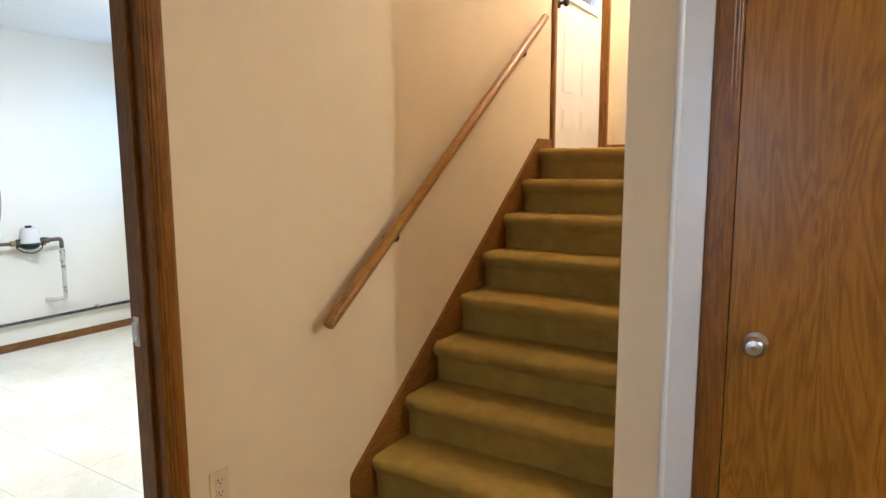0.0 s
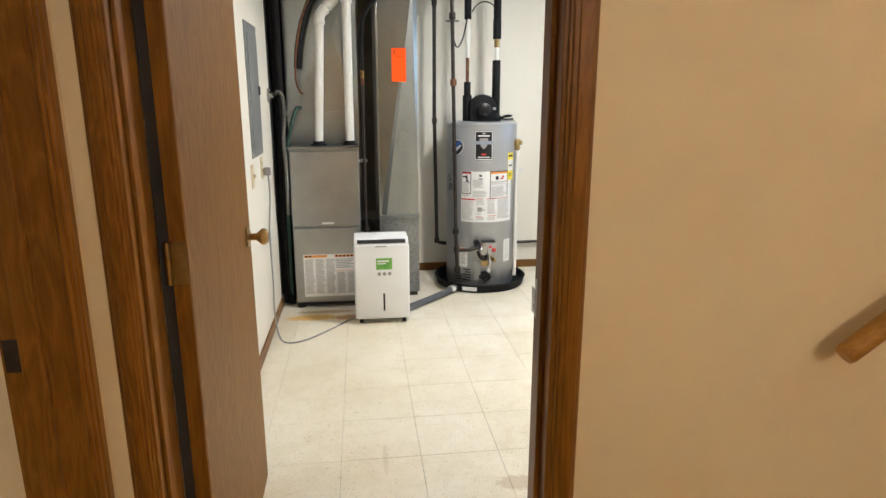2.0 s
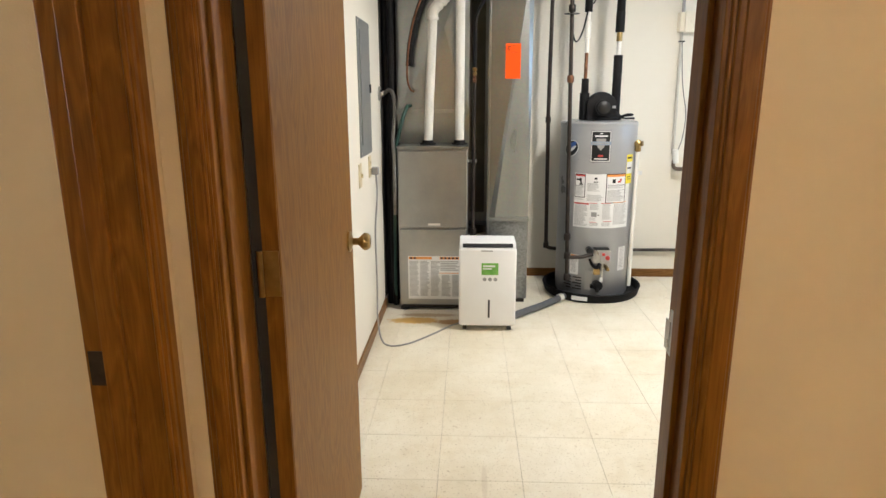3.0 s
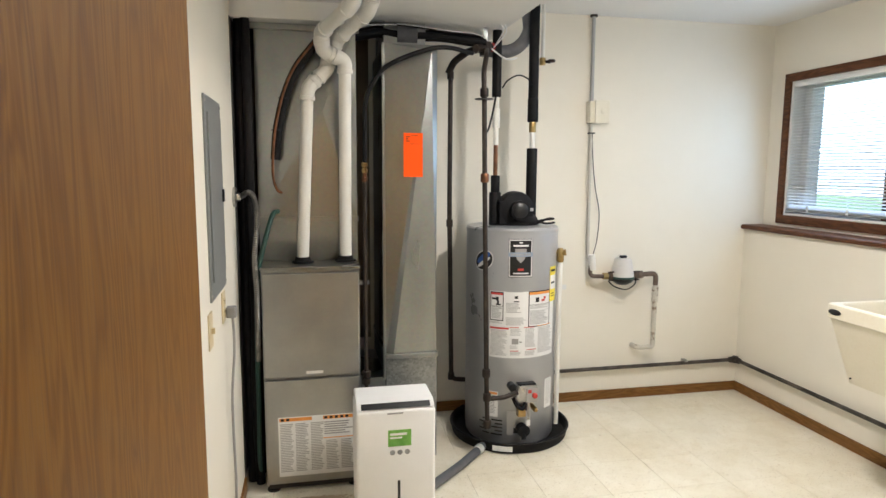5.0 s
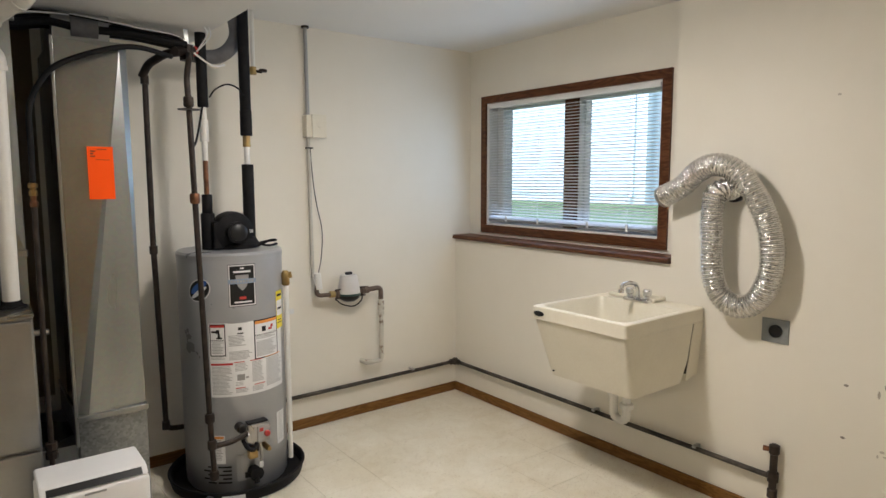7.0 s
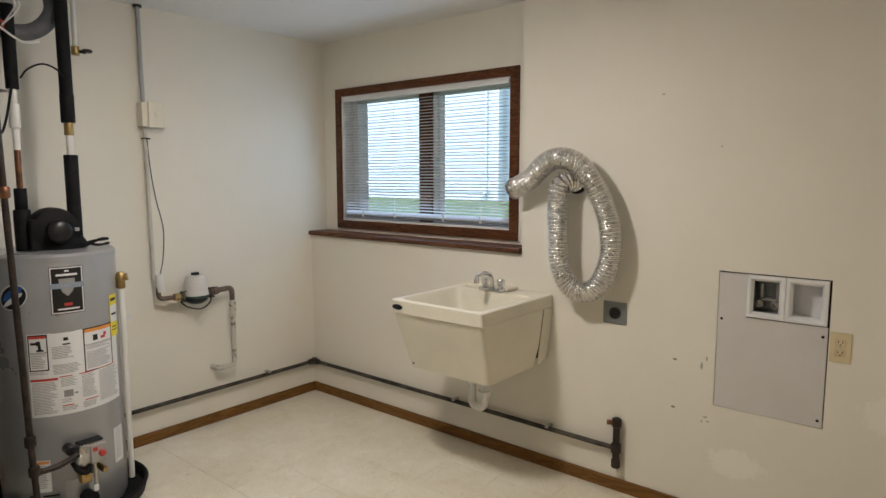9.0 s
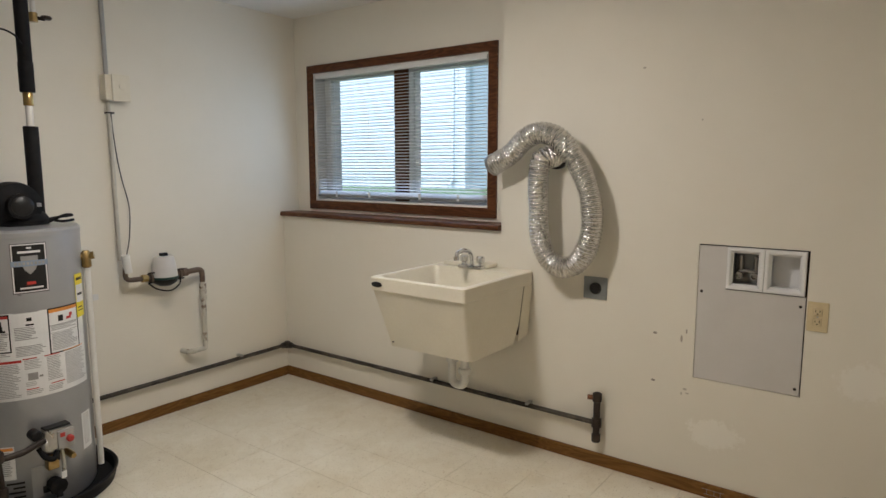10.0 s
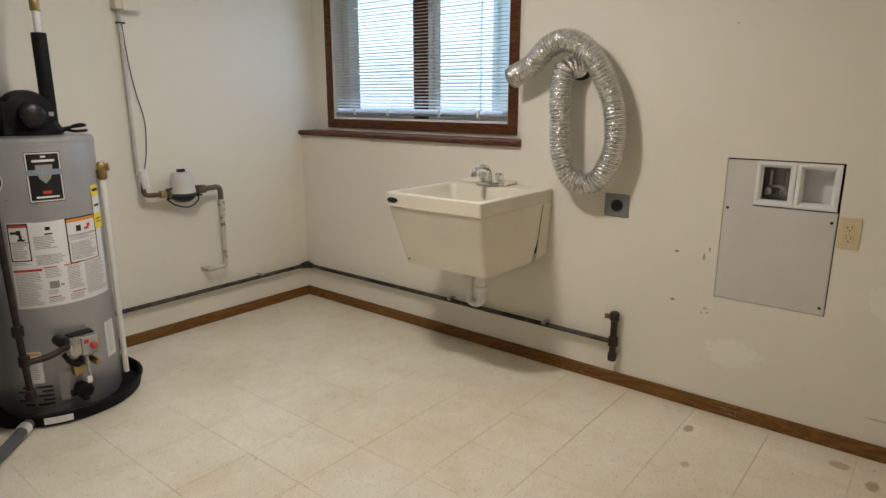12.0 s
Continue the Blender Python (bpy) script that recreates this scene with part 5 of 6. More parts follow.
part("burner_tube", tube(bmesh.new(), smooth_line([(1.863, 4.975, 0.27), (1.865, 4.97, 0.20), (1.863, 4.985, 0.13)], 6), 0.008, 10), M_STEEL, heater, smooth=True)
part("bracket", boxes((1.813, 1.855, 4.985, 5.02, 0.19, 0.245), bevel=0.003), M_BRASS, heater)
part("valve_tag", boxes((1.851, 1.871, 4.962, 4.964, 0.15, 0.178)), M_PAPER, heater)
dv = part("drain_valve", lathe(bmesh.new(), [(0.028, 5.03), (0.028, 4.985), (0.034, 4.982), (0.034, 4.968), (0.015, 4.962)], (1.841, 0, 0.118), "y", 10), M_BLACK, heater, "black plastic drain valve")
part("spout", tube(bmesh.new(), [(1.841, 4.98, 0.118), (1.839, 4.965, 0.075)], 0.013, 12), M_BLACK, dv, smooth=True)

# blower, insulated pipes and cord on top
part("blower_base", lathe(bmesh.new(), [(0.115, 1.186), (0.118, 1.205), (0.10, 1.235), (0.07, 1.25), (0.0, 1.252)], (HX + 0.02, HY - 0.02, 0), "z", 40), M_BLACK, heater, "black blower housing", True)
part("blower_volute", lathe(bmesh.new(), [(0.0, 5.155), (0.06, 5.155), (0.092, 5.17), (0.098, 5.20), (0.098, 5.25), (0.09, 5.275), (0.05, 5.285), (0.0, 5.285)], (HX - 0.005, 0, 1.268), "y", 40), M_BLACK, heater, smooth=True)
for k in range(5):
    part("cooling_rib", lathe(bmesh.new(), [(0.040, 5.118 + 0.009 * k), (0.052, 5.119 + 0.009 * k), (0.052, 5.123 + 0.009 * k), (0.040, 5.124 + 0.009 * k)], (HX - 0.005, 0, 1.268), "y", 28), M_BLACK, heater, smooth=False)
part("motor", lathe(bmesh.new(), [(0.0, 5.108), (0.03, 5.109), (0.041, 5.116), (0.042, 5.156)], (HX - 0.005, 0, 1.268), "y", 28), M_INK, heater, "glossy black motor cap", True)
part("inlet_stub", tube(bmesh.new(), bent([(HX + 0.09, HY - 0.03, 1.20), (HX + 0.09, HY - 0.03, 1.262), (HX + 0.05, HY - 0.03, 1.275)], 0.025), 0.026, 16), M_INK, heater, smooth=True)
part("blower_sticker", boxes((HX + 0.035, HX + 0.075, 5.148, 5.154, 1.262, 1.278)), M_GREYINK, heater)
part("junction_box", boxes((1.748, 1.793, 5.17, 5.23, 1.187, 1.32), bevel=0.008), M_BLACK, heater)
part("power_cord", tube(bmesh.new(), smooth_line([(1.943, 5.12, 1.20), (1.988, 5.09, 1.225), (2.033, 5.12, 1.222), (2.003, 5.16, 1.215), (1.953, 5.13, 1.21), (1.983, 5.10, 1.20), (2.043, 5.14, 1.20), (2.058, 5.2, 1.195)], 7), 0.006, 8), M_BLACK, heater, smooth=True)


def pipe_run(name, x, y, pieces, label):
    """An upright pipe of pieces (z0, z1, radius, material, part name)."""
    ob = base(name, (x, y, pieces[0][0]), label, "pipe")
    for z0, z1, r, mat, nm in pieces:
        part(nm, lathe(bmesh.new(), [(r * 0.93, z0), (r, z0 + 0.003), (r, z1 - 0.003), (r * 0.93, z1)], (x, y, 0), "z", 20), mat, ob, smooth=True)
    return ob


pipe_run("hot_water_pipe", 1.741, 5.235, [(1.186, 1.36, 0.032, M_BLACK, "foam_sleeve"), (1.36, 1.45, 0.024, M_BLACK, "foam_sleeve"), (1.45, 1.61, 0.012, M_COPPER, "copper_pipe"), (1.61, 1.70, 0.013, M_PVC, "white_pipe"),
         (1.70, 1.80, 0.020, M_PVC, "white_valve"), (1.80, 1.86, 0.014, M_PVC, "white_pipe"), (1.86, 2.22, 0.0245, M_BLACK, "foam_sleeve"), (2.22, TOP, 0.0235, M_BLACK, "foam_sleeve")], "hot water pipe with copper, white and foam covered lengths")
pipe_run("cold_water_pipe", 1.945, 5.235, [(1.186, 1.595, 0.0285, M_BLACK, "foam_sleeve"), (1.595, 1.68, 0.014, M_PVC, "white_pipe"), (1.68, 1.735, 0.019, M_BRASS, "brass_valve"), (1.735, 1.86, 0.0285, M_BLACK, "foam_sleeve"), (1.86, TOP, 0.0265, M_BLACK, "foam_sleeve")],
         "cold water pipe in black foam with a brass valve")
thing("bonding_wire", tube(bmesh.new(), smooth_line([(1.765, 5.212, 1.905), (1.788, 5.19, 1.942), (1.840, 5.18, 1.968), (1.895, 5.19, 1.955), (1.928, 5.21, 1.925)], 7), 0.004, 8), M_BLACK, "thin black bonding wire looped between two water pipes", "wire", smooth=True)
white = pipe_run("white_pipe", 2.073, 5.45, [(2.11, TOP, 0.011, M_PVC, "white_pipe"), (2.07, 2.11, 0.018, M_BRASS, "brass_valve")], "thin white pipe hanging from the ceiling with a brass tap")
part("tap_handle", lathe(tube(bmesh.new(), [(2.073, 5.45, 2.09), (2.113, 5.43, 2.085)], 0.008, 10), [(0.02, 2.085), (0.024, 2.092), (0.02, 2.099)], (2.118, 5.43, 0), "z", 12), M_IRON, white)

relief = base("relief_valve", (2.093, 5.16, 0.07), "brass relief valve with a white discharge pipe", "valve")
part("brass_body", lathe(tube(bmesh.new(), [(2.033, 5.17, 1.035), (2.088, 5.14, 1.035), (2.113, 5.125, 1.04)], 0.017, 12), [(0.014, 0.985), (0.02, 0.99), (0.02, 1.05), (0.012, 1.062)], (2.086, 5.14, 0), "z", 12), M_BRASS, relief, smooth=True)
part("discharge_pipe", lathe(bmesh.new(), [(0.013, 0.072), (0.013, 0.985)], (2.086, 5.14, 0), "z", 16), M_PVC, relief, "white plastic pipe", True)
part("paper_tag", boxes((2.097, 2.121, 5.128, 5.13, 0.835, 0.862)), M_PAPER, relief)

dh = base("drain_hose", (1.463, 4.85, 0.0), "grey drain hose running from the pan across the floor", "hose")
part("hose", tube(bmesh.new(), smooth_line([(1.631, 5.022, 0.032), (1.598, 4.985, 0.030), (1.463, 4.84, 0.024), (1.30, 4.68, 0.023), (1.24, 4.60, 0.023)], 6), 0.022, 16), M_VINYLGREY, dh, smooth=True)
part("white_fitting", tube(bmesh.new(), [(1.613, 5.002, 0.031), (1.588, 4.975, 0.0295)], 0.026, 16), M_PVC, dh, smooth=True)

# ---- dehumidifier ----
EX0, EX1, EY0, EY1, EZ = 0.932, 1.262, 4.43, 4.655, 0.53
deh = base("dehumidifier", (1.1, 4.54, 0.0), "white portable dehumidifier on castors with a green label", "dehumidifier")
body = bmesh.new()
box(body, EX0, EX1, EY0, EY1, 0.032, EZ - 0.03, 0.014, 3)
part("body", body, M_PLASTIC, deh, smooth=True)
top = bmesh.new()
prism(top, [(EY0 + 0.004, EZ - 0.0295), (EY0 + 0.03, EZ - 0.006), (EY0 + 0.05, EZ), (EY1 - 0.01, EZ), (EY1 - 0.002, EZ - 0.0295)], "x", EX0 + 0.004, EX1 - 0.004)
bmesh.ops.bevel(top, geom=top.edges[:], offset=0.004, segments=2, affect="EDGES")
part("top_cover", top, M_PLASTIC, deh, smooth=True)
strip = bmesh.new()
prism(strip, [(EY0 + 0.0075, EZ - 0.0255), (EY0 + 0.0275, EZ - 0.0075), (EY0 + 0.0265, EZ - 0.0062), (EY0 + 0.0062, EZ - 0.0245)], "x", EX0 + 0.022, EX1 - 0.022)
part("control_strip", strip, M_INK, deh, "black glossy control strip")
part("logo_mark", boxes((1.06, 1.125, EY0 - 0.0015, EY0 - 0.0002, 0.483, 0.490)), M_GREYINK, deh)
gl = part("green_label", boxes((1.062, 1.158, EY0 - 0.0018, EY0 - 0.0002, 0.345, 0.415)), M_GREEN, deh, "green picture label")
part("white_print", boxes((1.07, 1.14, EY0 - 0.0025, EY0 - 0.0019, 0.392, 0.402), (1.07, 1.12, EY0 - 0.0025, EY0 - 0.0019, 0.378, 0.385)), M_PAPER, gl)
for i in range(3):
    part("round_mark", lathe(bmesh.new(), [(0.011, EY0 - 0.0002), (0.011, EY0 - 0.0016)], (1.08 + 0.031 * i, 0, 0.318), "y", 18), M_GREYINK, deh)
part("water_window", boxes((1.101, 1.112, EY0 - 0.0015, EY0 - 0.0002, 0.085, 0.195), bevel=0.0005), M_INK, deh, "dark water level slot")
for x in (EX0 + 0.035, EX1 - 0.035):
    for y in (EY0 + 0.035, EY1 - 0.035):
        part("castor", lathe(boxes((x - 0.012, x + 0.012, y - 0.012, y + 0.012, 0.02, 0.0325)), [(0.0155, x - 0.012), (0.0155, x + 0.012)], (0, y, 0.0158), "x", 16), M_INK, deh, smooth=True)

# ---- left wall: electrical panel, switch, outlet, conduit ----
ep = base("electrical_panel", (LEFT, 4.26, 1.045), "grey enamelled electrical panel door set in the wall", "electrical panel")
part("trim_frame", boxes((LEFT, LEFT + 0.007, 4.084, 4.432, 1.045, 1.714), bevel=0.002), M_PANELGREY, ep)
part("panel_door", boxes((LEFT + 0.0072, LEFT + 0.013, 4.118, 4.398, 1.105, 1.66), bevel=0.002), M_PANELGREY, ep)
part("latch", boxes((LEFT + 0.0132, LEFT + 0.02, 4.362, 4.385, 1.36, 1.405), bevel=0.002), M_INK, ep, "black latch")
for y, z in ((4.095, 1.065), (4.420, 1.065), (4.095, 1.695), (4.420, 1.695)):
    part("screw", lathe(bmesh.new(), [(0.006, LEFT + 0.0072), (0.005, LEFT + 0.0095)], (0, y, z), "x", 12), M_STEEL, ep)
sw = base("light_switch", (LEFT, 4.06, 0.955), "ivory light switch plate on the wall", "switch")
part("plate", boxes((LEFT, LEFT + 0.005, 4.018, 4.092, 0.902, 1.019), bevel=0.002), M_CREAM, sw)
part("toggle", boxes((LEFT + 0.0052, LEFT + 0.017, 4.050, 4.060, 0.95, 0.97), bevel=0.002), M_CREAM, sw)
duplex_outlet((LEFT, 4.365, 0.972), ("x", 1), "ivory wall outlet with the dehumidifier plugged in")
cord = base("power_cord", (0.5, 4.4, 0.0), "grey power cord hanging from the outlet to the floor", "cord")
part("plug", boxes((LEFT + 0.0085, LEFT + 0.045, 4.372, 4.408, 0.925, 0.968), bevel=0.006), M_GREYCORD, cord)
part("cable", tube(bmesh.new(), smooth_line([(LEFT + 0.03, 4.39, 0.93), (LEFT + 0.03, 4.41, 0.8), (LEFT + 0.018, 4.39, 0.6), (LEFT + 0.024, 4.36, 0.3), (LEFT + 0.026, 4.33, 0.12), (0.50, 4.26, 0.012), (0.56, 4.18, 0.006), (0.66, 4.22, 0.006), (0.78, 4.36, 0.006), (0.88, 4.50, 0.006), (0.96, 4.58, 0.006), (1.02, 4.65, 0.02), (1.04, 4.665, 0.06)], 8), 0.0048, 10), M_GREYCORD, cord, smooth=True)
cd = base("flexible_conduit", (LEFT, 4.70, 1.36), "flexible metal conduit bending down from a wall box to the furnace", "conduit")
part("wall_flange", lathe(bmesh.new(), [(0.042, LEFT), (0.042, LEFT + 0.012), (0.02, LEFT + 0.016), (0.017, LEFT + 0.03)], (0, 4.80, 1.358), "x", 20), M_STEEL, cd, smooth=True)
cl_line = smooth_line([(LEFT + 0.03, 4.80, 1.358), (LEFT + 0.065, 4.79, 1.378), (0.535, 4.78, 1.345), (0.542, 4.775, 1.25), (0.528, 4.77, 1.1), (0.532, 4.77, 0.95), (0.53, 4.79, 0.80), (0.525, 4.83, 0.62)], 64)
part("conduit", tube(bmesh.new(), cl_line, lambda s: 0.0108 + 0.0015 * math.sin(s * 700), 12), M_FLEX, cd, smooth=True)


# ---- window, ledge and outside ----
Y0, Y1, Z0, Z1 = WIN
win = base("window_1", (RECESS, 4.77, Z0), "dark stained wooden double window with white mini blinds", "window")
tagged(win, kind="structure")
XF = RECESS - 0.016
YA, YB, ZA, ZB = Y0 - 0.054, Y1 + 0.047, Z0 - 0.055, Z1 + 0.050
for q in ([(YA, ZA), (Y0, Z0), (Y0, Z1), (YA, ZB)], [(Y1, Z0), (YB, ZA), (YB, ZB), (Y1, Z1)], [(YA, ZB), (Y0, Z1), (Y1, Z1), (YB, ZB)], [(YA, ZA), (YB, ZA), (Y1, Z0), (Y0, Z0)]):
    cy, cz = sum(p[0] for p in q) / 4, sum(p[1] for p in q) / 4
    q = [(y + (0.0004 if y < cy else -0.0004), z + (0.0004 if z < cz else -0.0004)) for y, z in q]
    part("casing", prism(bmesh.new(), q, "x", XF, RECESS - 0.0005), M_WINWOOD, win)
for b in ((RECESS, RECESS + 0.16, Y0, Y0 + 0.012, Z0, Z1), (RECESS, RECESS + 0.16, Y1 - 0.012, Y1, Z0, Z1), (RECESS, RECESS + 0.16, Y0 + 0.0125, Y1 - 0.0125, Z1 - 0.012, Z1), (RECESS, RECESS + 0.16, Y0 + 0.0125, Y1 - 0.0125, Z0, Z0 + 0.012)):
    part("jamb_liner", boxes(b), M_WHITE, win, "white painted reveal")
MID = 4.748
for a, b in ((Y0 + 0.014, MID - 0.001), (MID + 0.001, Y1 - 0.014)):
    sash = bmesh.new()
    e = 0.018 if a < MID - 0.2 else 0.055
    for q in ((a, a + e, Z0 + 0.014, Z1 - 0.014), (b - 0.055, b, Z0 + 0.014, Z1 - 0.014), (a + e, b - 0.055, Z1 - 0.04, Z1 - 0.014), (a + e, b - 0.055, Z0 + 0.014, Z0 + 0.06)):
        box(sash, RECESS + 0.085, RECESS + 0.125, *q, 0.003, 1)
    s = part("sash", sash, M_WHITE, win, "white sash frame")
    part("pane", boxes((RECESS + 0.103, RECESS + 0.107, a + e - 0.005, b - 0.05, Z0 + 0.055, Z1 - 0.035)), M_GLASS, s).visible_shadow = False
part("mullion", boxes((RECESS + 0.062, RECESS + 0.0845, MID - 0.050, MID + 0.050, Z0 + 0.0125, Z1 - 0.0125), bevel=0.003), M_WINWOOD, win, "dark stained middle post")

for a, b in ((Y0 + 0.0125, MID - 0.012), (MID + 0.012, Y1 - 0.0125)):
    ring = bmesh.new()
    e = 0.006 if a < MID - 0.2 else 0.05
    for q in ((a, a + e, Z0 + 0.0125, Z1 - 0.0125), (b - 0.05, b, Z0 + 0.0125, Z1 - 0.0125), (a + e, b - 0.05, Z1 - 0.035, Z1 - 0.0125), (a + e, b - 0.05, Z0 + 0.0125, Z0 + 0.05)):
        box(ring, RECESS + 0.128, RECESS + 0.185, *q, 0.003, 1)
    part("outer_frame", ring, M_WHITE, win, "white outer frame round the pane")

blind = base("mini_blind", (RECESS + 0.03, 4.77, Z1 - 0.013), "white mini blind lowered over the window with open slats", "blind")
BX = RECESS + 0.008
part("headrail", boxes((BX - 0.014, BX + 0.014, Y0 + 0.016, Y1 - 0.023, Z1 - 0.036, Z1 - 0.0125), bevel=0.002), M_WHITE, blind)
part("bottom_rail", boxes((BX - 0.012, BX + 0.012, Y0 + 0.018, Y1 - 0.025, Z0 + 0.028, Z0 + 0.042), bevel=0.003), M_PANELGREY, blind, "grey bottom rail")
slat = bmesh.new()
prof = [(-0.0125, -0.0036), (-0.006, -0.0006), (0.0, 0.0012), (0.006, 0.0021), (0.0125, 0.0022)]
ra = [slat.verts.new((u, Y0 + 0.020, w)) for u, w in prof]
rb = [slat.verts.new((u, Y1 - 0.027, w)) for u, w in prof]
rc = [slat.verts.new((u, Y0 + 0.020, w - 0.0006)) for u, w in prof]
rd = [slat.verts.new((u, Y1 - 0.027, w - 0.0006)) for u, w in prof]
for i in range(4):
    slat.faces.new((ra[i], ra[i + 1], rb[i + 1], rb[i]))
    slat.faces.new((rc[i], rd[i], rd[i + 1], rc[i + 1]))
slat.faces.new((ra[0], rb[0], rd[0], rc[0]))
slat.faces.new((ra[4], rc[4], rd[4], rb[4]))
slat_me = bpy.data.meshes.new("slat")
slat.to_mesh(slat_me)
slat.free()
slat_me.materials.append(M_SLAT)
N_SLAT = 39
for i in range(N_SLAT):
    s = new("slat", slat_me)
    s.parent, s.matrix_parent_inverse = blind, blind.matrix_basis.inverted()
    s.location = (BX, 0, Z0 + 0.066 + (Z1 - 0.06 - Z0 - 0.066) * i / (N_SLAT - 1))
for i in range(4):
    s = new("stacked_slat", slat_me)
    s.parent, s.matrix_parent_inverse = blind, blind.matrix_basis.inverted()
    s.location = (BX, 0, Z0 + 0.0475 + 0.0045 * i)
for y in (Y0 + 0.2, 4.55, 4.95, Y1 - 0.2):
    part("ladder_cord", tube(bmesh.new(), [(BX - 0.0135, y, Z0 + 0.03), (BX - 0.0135, y, Z1 - 0.03)], 0.0011, 6), M_SLAT, blind)
    part("rail_clip", boxes((BX - 0.0145, BX - 0.0122, y - 0.008, y + 0.008, Z0 + 0.022, Z0 + 0.065)), M_WHITE, blind)

ledge = bmesh.new()
prism(ledge, [(RIGHT - 0.026, SILL_Z + 0.004), (RIGHT - 0.030, SILL_Z + 0.014), (RIGHT - 0.026, SILL_Z + 0.026), (RIGHT - 0.018, SILL_Z + 0.031), (RECESS - 0.001, SILL_Z + 0.031), (RECESS - 0.001, SILL_Z + 0.001), (RIGHT - 0.012, SILL_Z + 0.001)], "y", JOG + 0.002, FAR - 0.001)
thing("window_ledge", ledge, M_WINWOOD, "dark stained wooden ledge with a rounded nose under the window", "ledge", kind="structure")

# garden and neighbour outside
structure("ground", boxes((3.93, 400, -300, 300, 0.60, 0.82)), M_GRASS, "mown green lawn outside the window")
house = base("neighbour_house", (15.0, 18.0, 0.82), "white sided neighbouring house across the lawn", "house")
part("wall", boxes((15.06, 22.0, 12.1, 34.0, 0.82, 6.2)), M_SIDING, house)
side = bmesh.new()
for i in range(28):
    z = 1.07 + 0.18 * i
    prism(side, [(15.06, z), (15.035, z), (15.052, z + 0.18), (15.06, z + 0.18)], "y", 12.1, 34.0)
tagged(part("siding_board", side, M_SIDING, house), kind="stuff")
part("corner_board", boxes((15.0, 15.034, 12.0, 12.25, 0.82, 6.2), (15.0345, 15.2, 12.0, 12.098, 0.82, 6.2)), M_SIDING, house)
part("downspout", tube(bmesh.new(), bent([(14.98, 12.40, 6.1), (14.96, 12.40, 1.07), (14.75, 12.40, 0.92)], 0.1), 0.05, 10), M_SIDING, house, smooth=True)
part("roof", prism(bmesh.new(), [(14.5, 6.1), (14.5, 6.25), (18.5, 8.4), (22.5, 6.25), (22.5, 6.1)], "y", 11.6, 34.5), M_BLUEGREY, house)
shed = base("blue_house", (26.0, 17.0, 0.82), "blue grey house beyond the white neighbouring house", "house")
part("wall", boxes((26.0, 32.0, 8.0, 26.0, 0.82, 6.8)), M_BLUEGREY, shed)
part("roof", prism(bmesh.new(), [(25.5, 6.8), (25.5, 6.95), (29.0, 8.9), (32.5, 6.95), (32.5, 6.8)], "y", 7.6, 26.4), M_DIRTY, shed)
part("red_door", boxes((25.95, 25.999, 18.2, 19.0, 0.82, 3.0)), M_RED, shed)
for y, z in ((18.3, 4.3), (19.6, 2.6), (16.4, 2.6)):
    w = part("window", boxes((25.94, 25.999, y, y + 0.9, z, z + 1.3)), M_WHITE, shed)
    part("pane", boxes((25.92, 25.939, y + 0.1, y + 0.8, z + 0.1, z + 1.2)), M_DARKGLASS, w)

# ---- sink wall ----
sink = base("utility_sink", (RIGHT, 3.99, 0.56), "ivory plastic wall-hung laundry sink with a tapered basin", "sink")
SX0, SX1, SY0, SY1, SZ = 2.97, RIGHT - 0.002, 3.722, 4.266, 0.912


def basin():
    """The tub: a rolled rim, an apron, tapered outer walls, an inner well and a faucet deck at the back."""
    bm = bmesh.new()

    def ring(x0, x1, y0, y1, z, r=0.02, n=4):
        out = []
        for cx, cy, a0 in ((x1 - r, y1 - r, 0), (x0 + r, y1 - r, 90), (x0 + r, y0 + r, 180), (x1 - r, y0 + r, 270)):
            for i in range(n + 1):
                a = radians(a0 + 90 * i / n)
                out.append(bm.verts.new((cx + r * math.cos(a), cy + r * math.sin(a), z)))
        return out
    rings = [ring(3.068, SX1 - 0.115, SY0 + 0.03, SY1 - 0.035, 0.56, 0.025), ring(SX0 + 0.010, SX1 - 0.004, SY0 + 0.007, SY1 - 0.007, SZ - 0.066, 0.012), ring(SX0 + 0.002, SX1 - 0.001, SY0 + 0.001, SY1 - 0.001, SZ - 0.062, 0.012),
             ring(SX0, SX1, SY0, SY1, SZ - 0.004, 0.012), ring(SX0 + 0.004, SX1 - 0.001, SY0 + 0.004, SY1 - 0.004, SZ, 0.012),
             ring(SX0 + 0.026, SX1 - 0.135, SY0 + 0.028, SY1 - 0.028, SZ, 0.04), ring(SX0 + 0.032, SX1 - 0.14, SY0 + 0.034, SY1 - 0.034, SZ - 0.008, 0.04),
             ring(3.10, SX1 - 0.165, SY0 + 0.065, SY1 - 0.07, 0.585, 0.04)]
    for a, b in zip(rings, rings[1:]):
        for i in range(len(a)):
            bm.faces.new((a[i], a[(i + 1) % len(a)], b[(i + 1) % len(b)], b[i]))
    bm.faces.new(rings[0][::-1])
    bm.faces.new(rings[-1])
    return bm


part("basin", basin(), M_SINK, sink, smooth=True)
part("back_ledge", boxes((SX1 - 0.10, SX1, SY1 - 0.34, SY1 - 0.06, SZ + 0.0005, SZ + 0.022), bevel=0.008), M_SINK, sink, smooth=True)


